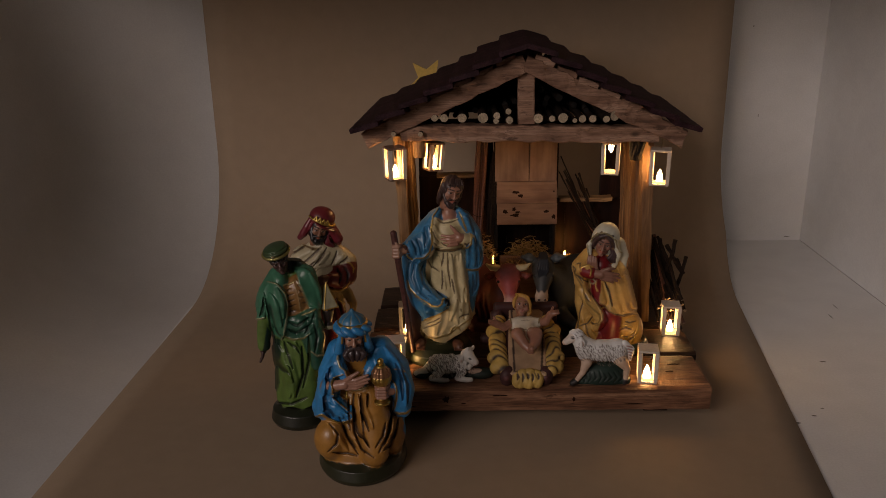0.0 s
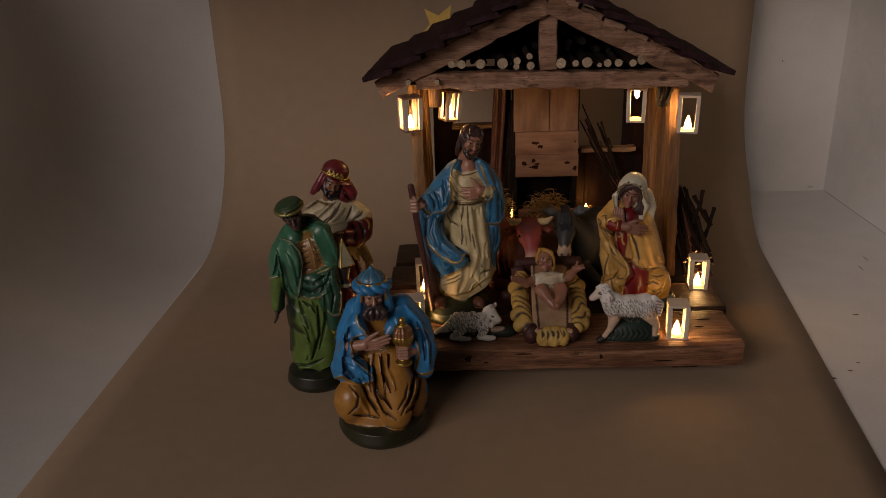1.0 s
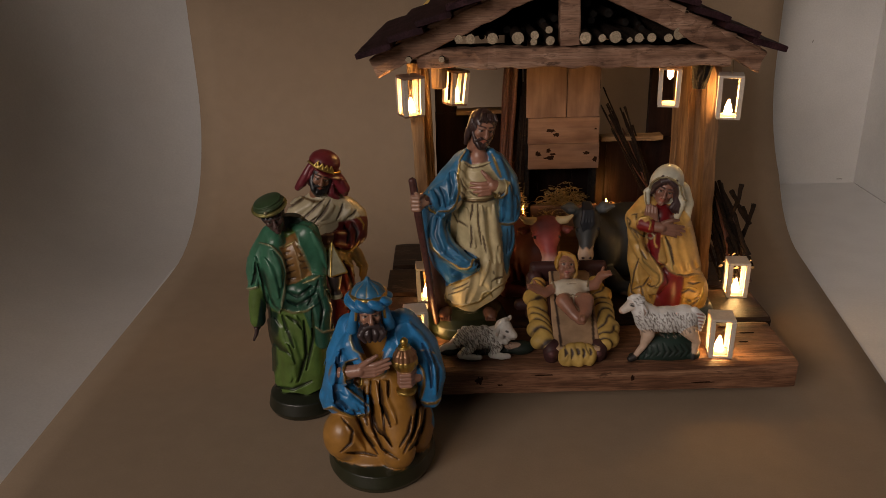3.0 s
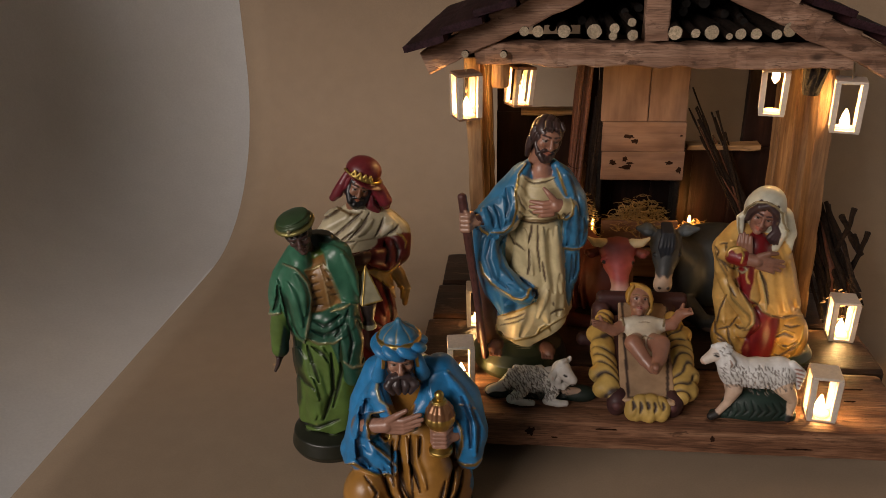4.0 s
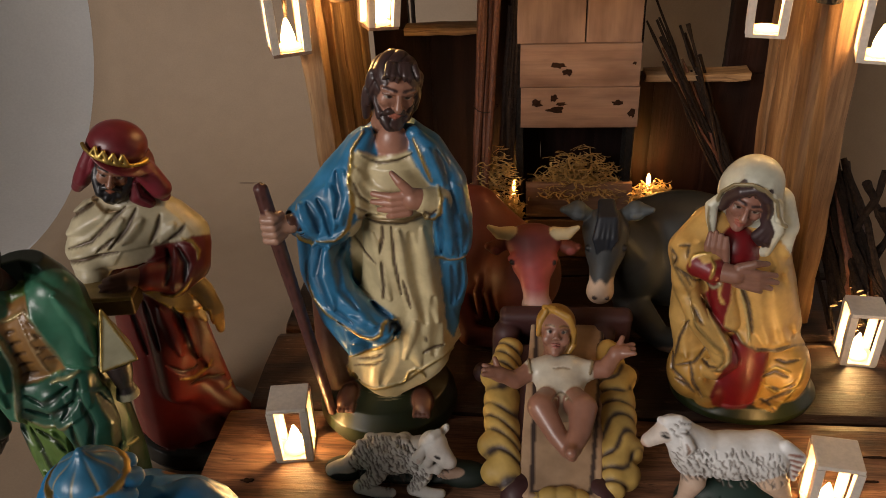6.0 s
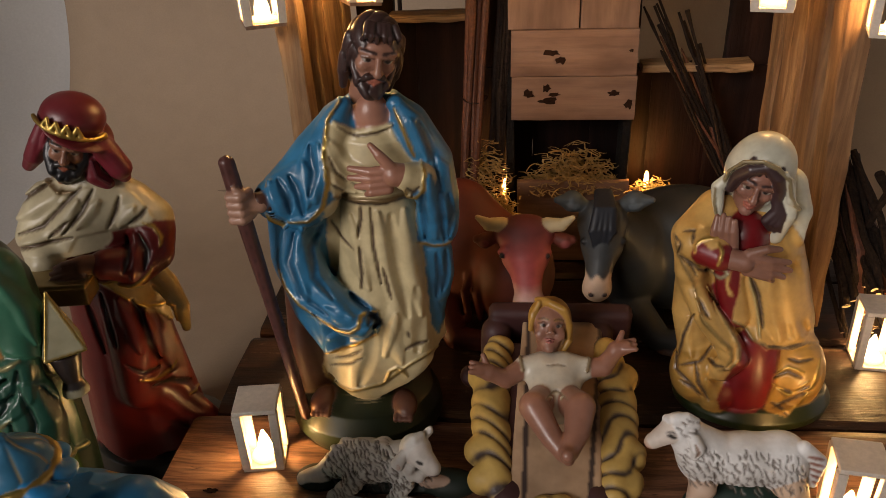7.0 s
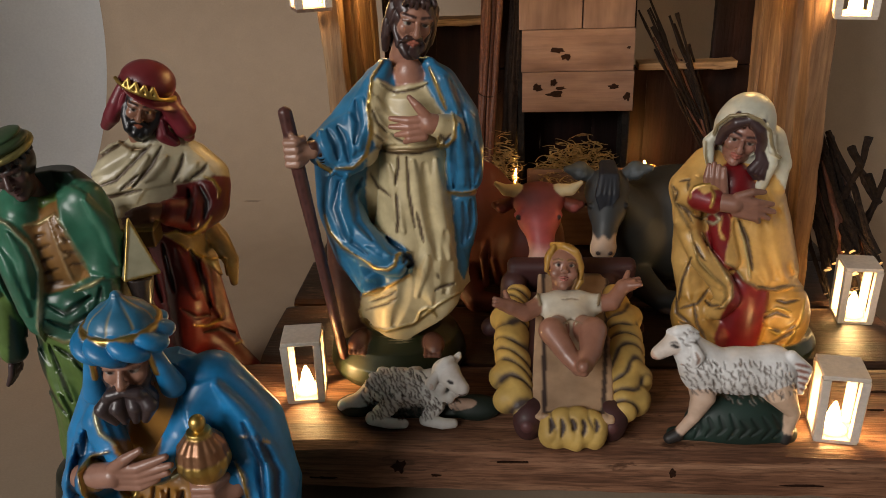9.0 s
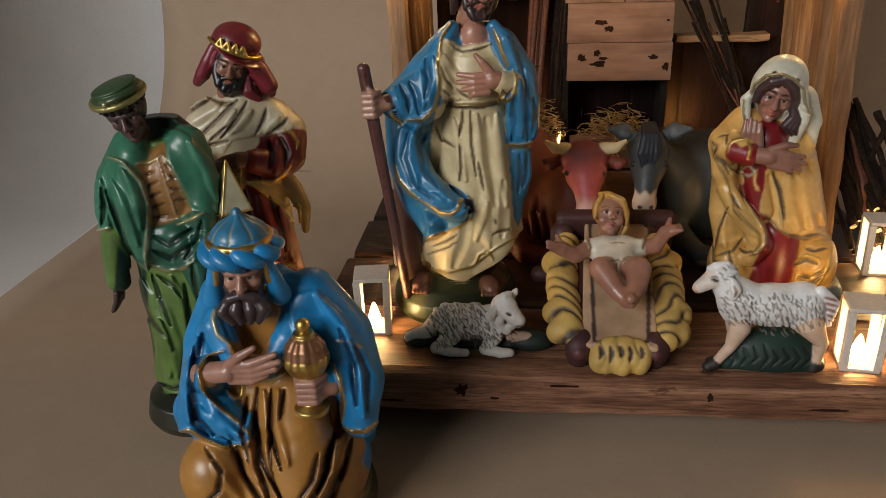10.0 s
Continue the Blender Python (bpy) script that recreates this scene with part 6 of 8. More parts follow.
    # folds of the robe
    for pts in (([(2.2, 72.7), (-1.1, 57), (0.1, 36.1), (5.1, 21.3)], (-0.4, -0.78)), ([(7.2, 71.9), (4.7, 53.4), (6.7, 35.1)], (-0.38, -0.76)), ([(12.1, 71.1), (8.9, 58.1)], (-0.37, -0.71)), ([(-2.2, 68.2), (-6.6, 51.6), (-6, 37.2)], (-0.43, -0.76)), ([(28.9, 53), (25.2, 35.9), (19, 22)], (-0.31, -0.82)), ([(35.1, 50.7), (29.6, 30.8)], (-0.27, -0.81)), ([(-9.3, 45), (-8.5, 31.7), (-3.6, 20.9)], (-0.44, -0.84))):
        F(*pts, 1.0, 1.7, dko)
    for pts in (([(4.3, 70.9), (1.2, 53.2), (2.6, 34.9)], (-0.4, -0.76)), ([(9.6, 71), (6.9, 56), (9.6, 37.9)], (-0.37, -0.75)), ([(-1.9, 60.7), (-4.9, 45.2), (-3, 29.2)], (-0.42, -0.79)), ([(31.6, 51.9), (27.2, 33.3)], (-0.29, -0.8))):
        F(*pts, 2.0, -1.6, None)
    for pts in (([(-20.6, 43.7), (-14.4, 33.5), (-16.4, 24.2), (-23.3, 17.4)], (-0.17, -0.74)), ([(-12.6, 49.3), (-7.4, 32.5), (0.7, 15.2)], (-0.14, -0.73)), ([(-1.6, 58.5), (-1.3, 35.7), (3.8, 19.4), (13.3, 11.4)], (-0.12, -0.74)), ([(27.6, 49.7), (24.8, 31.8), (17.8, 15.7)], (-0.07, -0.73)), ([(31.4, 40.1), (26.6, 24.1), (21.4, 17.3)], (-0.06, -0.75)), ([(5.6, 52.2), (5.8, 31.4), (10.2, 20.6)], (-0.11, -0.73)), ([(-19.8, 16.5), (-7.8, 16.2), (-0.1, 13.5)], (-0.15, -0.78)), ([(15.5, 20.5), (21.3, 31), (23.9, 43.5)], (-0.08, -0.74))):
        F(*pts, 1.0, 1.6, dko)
    for pts in (([(-17.5, 38.2), (-12, 27.5), (-7.7, 18)], (-0.16, -0.75)), ([(-5.4, 52.4), (-4, 31.6), (5, 15.9)], (-0.13, -0.73)), ([(29.5, 45.5), (26.1, 28.8), (21.5, 20.3)], (-0.07, -0.74))):
        F(*pts, 2.0, -1.5, None)
    h = Clay((-24, -46, 60), (40, -12, 106), 0.45)
    SK = (0.40, 0.21, 0.15)
    h.path([(-18, -25.5, 78), (-6, -28, 81)], [4.0, 4.0], SK, 0.8)
    for k, (ex, ez) in enumerate(((12, 89), (13, 86), (11.5, 83), (8, 80.5))):
        h.path([(-5, -28.5, 84 - 2.0 * k), (3, -30, 85.5 - 2.2 * k), (ex, -29, ez)], [2.1, 1.8, 1.1], SK, 0.35)
    h.path([(-5, -29, 84.5), (0, -30.5, 89), (5, -30, 92)], [2.0, 1.7, 1.1], SK, 0.5)
    X0, Y0 = 21.5, -24
    for k in range(4):
        z = 77 - k * 2.5
        h.path([(X0 + 5.5, Y0 + 1, z), (X0 + 3.0, Y0 - 4.6, z), (X0 - 2.5, Y0 - 4.6, z - 0.3), (X0 - 4.5, Y0 - 0.5, z)], [1.6, 1.6, 1.5, 1.1], SK, 0.4)
    h.path([(X0 + 7, Y0 + 3, 72), (X0 + 1.5, Y0, 73)], [4.2, 4.2], SK, 0.8)
    # vessel: foot, stem, ribbed bowl, lid, knob
    COP = (0.34, 0.17, 0.085, 0.7)
    rib = lambda th, z: 0.5 * np.abs(np.sin(th * 6)) * np.clip((z - 78) / 4, 0, 1)
    col = lambda rows: [(z, X0, Y0, r, r) for z, r in rows]
    h.loft(col([(62.5, 6.4), (64.5, 6.4), (66.5, 3.2), (78, 2.8)]), GOLD, 0.4)
    h.loft(col([(77.5, 3.6), (80, 6.4), (84, 8.0), (86.5, 7.8)]), GOLD, 0.4, rib)
    h.loft(col([(86, 7.6), (90.5, 6.8), (93.5, 4.4), (94.5, 2.8)]), COP, 0.3, rib)
    h.loft(col([(94, 3.8), (95.5, 3.8)]), GOLD, 0.3)
    h.ell((X0, Y0, 98), (2.6, 2.6, 2.8), GOLD, 0.4)

    def turban(k, P, E, T):
        b = np.array(P(0, 0.10, 0.85), np.float32)
        swirl = cloth(AZ, (0.008, 0.08, 0.20), lambda X, Y, Z: np.abs(np.sin(4.5 * np.arctan2(Y - b[1], X - b[0]) + (Z - b[2]) * 0.34)), 0.05, 2.4)
        E((0, 0.08, 0.86), (1.44, 1.36, 0.60), swirl, 0.4)
        a = np.array(P(0, 0.18, 1.2), np.float32)
        gores = cloth((0.035, 0.19, 0.34), (0.42, 0.33, 0.13), lambda X, Y, Z: np.abs(np.sin(4.0 * np.arctan2(Y - a[1], X - a[0]))), 0.10, 0.5)
        E((0, 0.16, 1.28), (1.00, 0.97, 0.66), gores, 0.3)
        T([(0, 0.2, 1.72), (0, 0.22, 2.14)], [0.50, 0.16], gores, 1.8)
        T([(math.cos(t) * 1.08, 0.14 + math.sin(t) * 1.05, 1.24) for t in np.linspace(-0.2, 2 * math.pi, 22)], 0.11, GOLD, 0.2)
        for q in (-1, 1):
            T([(q * 0.9, -0.35, 0.45), (q * 1.02, -0.25, -0.2), (q * 1.15, -0.05, -1.0)], [0.22, 0.28, 0.40], AZ, 0.8)
            T([(q * 0.82, -0.58, 0.5), (q * 0.88, -0.50, -0.2)], 0.08, GOLD, 0.2)
        bd = (0.050, 0.034, 0.036)
        E((0, -0.55, -1.05), (0.82, 0.52, 0.66), bd, 0.8)
        for x in (-0.55, -0.2, 0.2, 0.55):
            T([(x * 0.8, -0.92, -0.55), (x * 1.25, -1.06, -0.95), (x * 0.8, -0.98, -1.50)], [0.16, 0.24, 0.12], bd, 0.3)
        for q in (-1, 1):
            T([(q * 0.06, -1.08, -0.40), (q * 0.40, -1.04, -0.50), (q * 0.62, -0.95, -0.85), (q * 0.40, -1.0, -1.1)], [0.14, 0.18, 0.15, 0.10], bd, 0.25)

    hd = head((1.0, -18, 116), 10.0, (3, 0, 10), (0.46, 0.24, 0.165), (0.03, 0.02, 0.018), (0.045, 0.03, 0.03), style="none", grow=1.5, cell=0.38, extra=turban)
    figure("blue_king_statue", (-0.058, 0.596, 0.0006), [c, h, hd], "painted plaster kneeling king in blue cloak holding a gold vessel", "statue")


def green_king():
    c = Clay((-46, -36, -1), (50, 34, 154), 0.62)
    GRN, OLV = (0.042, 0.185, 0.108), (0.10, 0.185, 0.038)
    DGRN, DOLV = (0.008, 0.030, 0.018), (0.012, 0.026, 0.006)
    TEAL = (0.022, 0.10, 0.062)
    OR = (0.27, 0.135, 0.038)
    c.loft([(0, 3, 0, 25, 24), (4, 3, 0, 27, 26), (13, 3, 0, 25, 24), (17, 3, 0, 19, 16)], (0.014, 0.017, 0.009), 1.5)
    c.loft([(15, 3, 0, 20, 18), (35, 4, 0, 21, 18), (65, 5, 0, 20, 17), (95, 5, 0, 19.5, 15), (118, 6, 1, 19, 13.5), (132, 6, 2, 16, 12), (141, 5, 2, 9, 8)], OLV, 1.5, lambda th, z: 1.0 * np.clip((95 - z) / 60, 0, 1) * np.sin(6 * th + 0.3), hem=lambda th: 19 + 1.5 * np.sin(6 * th))
    c.ell((9, -5, 122), (12, 11, 18), OR, 1.0)
    # cloak round back and shoulders, down to the hem on the near side; shade coloured in
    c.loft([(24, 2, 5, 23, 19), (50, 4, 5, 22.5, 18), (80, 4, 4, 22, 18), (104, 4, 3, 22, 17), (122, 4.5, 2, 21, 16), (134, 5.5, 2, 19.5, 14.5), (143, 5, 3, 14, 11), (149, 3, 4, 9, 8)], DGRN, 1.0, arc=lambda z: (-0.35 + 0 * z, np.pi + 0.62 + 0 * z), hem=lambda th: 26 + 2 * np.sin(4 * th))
    # near shoulder, cape edge over the arm, sleeve
    c.path([(-7, -4, 138), (-15, -5, 124), (-18, -7, 110)], [8.5, 9.5, 8], GRN, 3.0)
    c.path([(-4, -11, 136), (-6, -14, 116), (-5, -15, 94)], [6, 8, 5], GRN, 4.0)
    c.path([(-19, -7, 106), (-22, -8, 90), (-23, -9, 76)], [6.6, 6.2, 5.4], OLV, 1.0)
    # far shoulder and arm under the cloak
    c.path([(17, -1, 138.5), (21, -4, 122), (22, -9, 108)], [7.8, 7, 5.4], GRN, 3.0)
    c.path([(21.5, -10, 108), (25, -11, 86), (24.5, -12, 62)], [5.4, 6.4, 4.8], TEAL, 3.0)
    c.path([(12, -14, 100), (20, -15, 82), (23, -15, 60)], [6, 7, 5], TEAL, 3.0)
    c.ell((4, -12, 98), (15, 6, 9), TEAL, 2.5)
    P = functools.partial(c.patch, y0=-16, ymax=4)
    F = functools.partial(c.line, y0=-16, ymax=4)
    P([(-1.2, 134.2), (12.3, 139), (16.1, 134.7), (20.8, 113.1), (8.2, 106.9), (1.4, 105.8), (-0.1, 112.5), (3, 122.5), (1.4, 128.7)], (-0.56, -0.4), OR, 0.0)
    P([(-0.2, 104.8), (8.2, 106.9), (20.7, 112.6), (29.6, 111.3), (27.1, 97.2), (22.5, 91.9), (16.1, 87.8), (7.5, 84.2), (-2.1, 86.3), (-4, 91.7)], (-0.54, -0.49), TEAL, 0.7)
    P([(-11.9, 138.3), (-6.2, 135.2), (0.2, 126.2), (1.7, 116.3), (-0.7, 104.8), (-4.2, 94.3), (-4.9, 84.9), (-11, 91.6), (-15.5, 104.7), (-17.4, 112.4), (-17.5, 104.7), (-25.4, 102.6), (-23.4, 115), (-18.8, 127.4)], (-0.62, -0.44), GRN, 1.3)
    P([(13.6, 151.1), (21.4, 149.9), (26.5, 146.4), (33.8, 135.8), (40.2, 125), (37.7, 110.1), (29.8, 112.6), (21.1, 115.1), (17.1, 127.4), (14, 135.9)], (-0.5, -0.37), GRN, 1.3)
    P([(-25.1, 102.1), (-19.6, 103.1), (-16.3, 96.9), (-21.3, 73.7), (-28.1, 72.2), (-28.2, 84.7)], (-0.66, -0.52), OLV, 0.2)
    # lower near side of the cloak, its shade painted as near-black green
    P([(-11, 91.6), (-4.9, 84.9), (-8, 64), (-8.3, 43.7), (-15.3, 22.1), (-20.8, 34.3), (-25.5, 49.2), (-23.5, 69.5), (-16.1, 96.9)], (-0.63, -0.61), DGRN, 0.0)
    # the cloak's pale-gold edge and folds
    EDGE = (0.46, 0.45, 0.27, 0.5)
    F([(-12, 137.9), (-5.8, 134.7), (0.4, 126), (1.9, 115), (-1.3, 102.2), (-4.5, 91.6), (-4.6, 84.1)], (-0.6, -0.43), 1.2, -1.1, EDGE)
    F([(-25.6, 104.1), (-22.7, 103.6), (-17.5, 104.7)], (-0.66, -0.46), 1.0, -0.9, EDGE)
    F([(12.3, 139), (15.4, 131.1), (18.3, 121.3), (20.9, 113.6)], (-0.53, -0.39), 0.8, -0.7, (0.20, 0.20, 0.10, 0.4))
    F([(13.3, 106.9), (20.1, 109.5), (26, 112.6)], (-0.52, -0.45), 0.8, -0.9, (0.42, 0.38, 0.18, 0.5))
    F([(-29.7, 73), (-27, 72.2), (-24.6, 73.9)], (-0.68, -0.57), 0.8, -0.7, (0.42, 0.38, 0.18, 0.5))
    for pts in (([(-16.3, 122.5), (-14.5, 111.2), (-12.3, 96.9), (-9.1, 88.9)], (-0.63, -0.46)), ([(-17.9, 123.7), (-18.5, 115), (-21.4, 106)], (-0.65, -0.43))):
        F(*pts, 1.1, 1.5, DGRN)
    for pts in (([(-13, 126.2), (-10.1, 112.5), (-7.3, 96.9)], (-0.62, -0.44)), ([(-7.1, 131.1), (-3.6, 120), (-4.4, 104.8)], (-0.6, -0.41)), ([(-18, 127.4), (-21, 115)], (-0.65, -0.41)), ([(24.9, 144.1), (30.9, 132.2), (33, 117.6)], (-0.48, -0.37))):
        F(*pts, 2.4, -1.5, None)
    for pts in (([(1.4, 100.9), (7.5, 97), (19.3, 104.9)], (-0.55, -0.48)), ([(-0.4, 94.3), (7.4, 90.4), (19.5, 98.4)], (-0.55, -0.5)), ([(24.3, 108.8), (21.5, 99.8), (13.6, 90.5)], (-0.52, -0.48))):
        F(*pts, 1.3, 1.4, DGRN)
    F([(-3.1, 87.6), (3.7, 84.2), (11.4, 85.1), (17.1, 89.2)], (-0.56, -0.53), 0.8, -0.7, (0.30, 0.28, 0.13, 0.4))
    # waistcoat fastenings
    CRD, STR = (0.34, 0.22, 0.10), (0.09, 0.05, 0.025)
    F([(9.5, 135.9), (11.1, 125), (12.5, 115.1), (13.8, 109.5)], (-0.54, -0.41), 0.6, -0.6, CRD)
    F([(-0.2, 134.2), (5.5, 134.7), (11.9, 138.3)], (-0.56, -0.36), 0.6, -0.7, (0.45, 0.36, 0.16, 0.5))
    for pts in (([(2.5, 129.4), (7.1, 130.8)], (-0.57, -0.38)), ([(2.9, 124.5), (8.1, 126.5)], (-0.57, -0.39)), ([(2.8, 119.5), (8.5, 121.5)], (-0.56, -0.41)), ([(2.3, 114.5), (9.4, 116.6)], (-0.56, -0.43)), ([(2.3, 110), (9.9, 111.5)], (-0.56, -0.44)), ([(12.5, 134.2), (14.9, 132.3)], (-0.54, -0.36)), ([(12.5, 129.4), (16.4, 127.9)], (-0.53, -0.38)), ([(12.7, 123.5), (17.9, 123)], (-0.53, -0.4)), ([(14.1, 118.1), (19.4, 118.6)], (-0.53, -0.42))):
        F(*pts, 0.6, 0.6, STR)
    for pts in (([(12, 129.4), (13.6, 127.9), (12, 126.9)], (-0.54, -0.38)), ([(11.7, 123), (13.9, 122), (12.2, 121)], (-0.54, -0.4))):
        F(*pts, 0.7, -0.7, CRD)
    # skirt
    for pts in (([(-12.2, 86.2), (-10.6, 69.7), (-5.9, 55.5), (-2.8, 50.3)], (-0.61, -0.6)), ([(-0.4, 82.3), (6.1, 76.9), (8.8, 71.3)], (-0.57, -0.56)), ([(-9.2, 58.3), (-10.2, 40.6), (-15.3, 22.1)], (-0.62, -0.68))):
        F(*pts, 1.2, 1.5, DOLV)
    for pts in (([(-8.3, 80.8), (-6.7, 64.1), (-1.7, 43.8)], (-0.6, -0.61)), ([(5.6, 81), (8.7, 64.3), (8.1, 47)], (-0.56, -0.6)), ([(-4, 58.4), (-2.3, 40.8), (-4.6, 28.6)], (-0.6, -0.68))):
        F(*pts, 2.8, -1.6, None)
    P([(17.2, 103.6), (30.4, 103.3), (38.6, 86.2), (33.4, 69), (27.5, 66.9), (20.3, 73.6), (18.9, 88.8)], (-0.19, -0.52), TEAL, 0.8)
    for pts in (([(17.6, 86.7), (16.8, 64.9), (9.3, 38.1)], (-0.21, -0.56)), ([(11.1, 78.2), (10.5, 51.7), (2.5, 29)], (-0.23, -0.59)), ([(-3.8, 82.9), (-1.3, 69.7), (2, 56.4)], (-0.24, -0.55)), ([(-13.9, 24.7), (-2.2, 22.1), (12.4, 28.8)], (-0.24, -0.64))):
        F(*pts, 1.3, 1.5, DOLV)
    for pts in (([(22.7, 101.4), (25.2, 86.5), (22, 71.4)], (-0.19, -0.52)), ([(29.1, 101.3), (32.9, 86.3), (29.7, 71.2)], (-0.18, -0.52))):
        F(*pts, 1.1, 1.3, DGRN)
    F([(18.3, 72.8), (24.1, 68.3), (30.4, 69.9), (35.3, 73.3)], (-0.19, -0.55), 0.9, -0.9, (0.34, 0.32, 0.18, 0.5))
    F([(-1.3, 69.7), (4.2, 47.3), (0.5, 29)], (-0.24, -0.59), 2.8, -1.6, None)
    h = Clay((-42, -28, 46), (-8, 8, 82), 0.5)
    hand(h, (-24, -9, 72), (-0.15, -0.1, -1), (0.1, -1, 0), (0.05, 0.026, 0.024), 0.95, 0.05, 1.5)
    # censer: cream pyramid lid over a dark cup
    cx, cy = 33, -2
    g = Clay((20, -16, 84), (46, 12, 134), 0.5)
    lid = lambda X, Y, Z: np.maximum(np.maximum(np.abs((X - cx) * 0.8 + (Y - cy) * 0.6), np.abs((Y - cy) * 0.8 - (X - cx) * 0.6)) - (131 - Z) * 0.32, np.maximum(109 - Z, Z - 131)) * 0.9
    CRM = (0.50, 0.47, 0.31)
    g.put((20, -16, 106), (46, 12, 133), lid, CRM, 0.4)
    ed = [np.array([cx, cy, 131.0])]
    for sx, sy in ((1, 1), (1, -1), (-1, -1), (-1, 1)):
        q = np.array([cx + (0.8 * sx - 0.6 * sy) * 6.6, cy + (0.6 * sx + 0.8 * sy) * 6.6, 109.0])
        g.path([ed[0], q], 0.55, GOLD, 0.2)
        ed.append(q)
    g.path(ed[1:] + ed[1:2], 0.6, GOLD, 0.2)
    g.loft([(92, cx, cy, 4.0, 4.0), (95, cx, cy, 3.2, 3.2), (100, cx, cy, 4.4, 4.4), (107, cx, cy, 5.6, 5.6)], (0.045, 0.03, 0.026), 0.4)
    g.loft([(89, cx, cy, 4.8, 4.8), (92, cx, cy, 4.2, 4.2)], CRM, 0.3)

    def cap(k, P, E, T):
        BK = (0.008, 0.008, 0.009)
        E((0.02, 0.05, 1.06), (1.12, 1.08, 0.34), (0.05, 0.085, 0.035, 0.25), 0.3, rot=(-6, -4, 0))
        E((0.0, 0.12, 1.32), (1.0, 0.95, 0.16), (0.045, 0.095, 0.040, 0.2), 0.4, rot=(-6, -4, 0))
        T([(math.cos(t) * 1.13, 0.05 + math.sin(t) * 1.09, 0.90) for t in np.linspace(0, 2 * math.pi, 26)], 0.13, (0.40, 0.36, 0.13, 0.8), 0.3)
        E((-0.30, -1.02, 1.12), (0.13, 0.1, 0.13), (0.45, 0.42, 0.25, 0.7), 0.2)
        for t in np.linspace(2.6, 6.8, 13):
            T([(math.cos(t) * 0.90, 0.08 + math.sin(t) * 0.90, 0.84), (math.cos(t) * 0.95, 0.06 + math.sin(t) * 0.93, 0.56)], [0.16, 0.10], BK, 0.3)

    hd = head((-4.0, -8, 153.5), 9.8, (16, -13, 12), (0.085, 0.042, 0.036), (0.008, 0.008, 0.009), None, style="short", lip=(0.10, 0.04, 0.04), cell=0.38, extra=cap)
    figure("green_king_statue", (-0.122, 0.658, 0.0006), [c, h, g, hd], "painted plaster standing king in green cloak and flat cap", "statue")


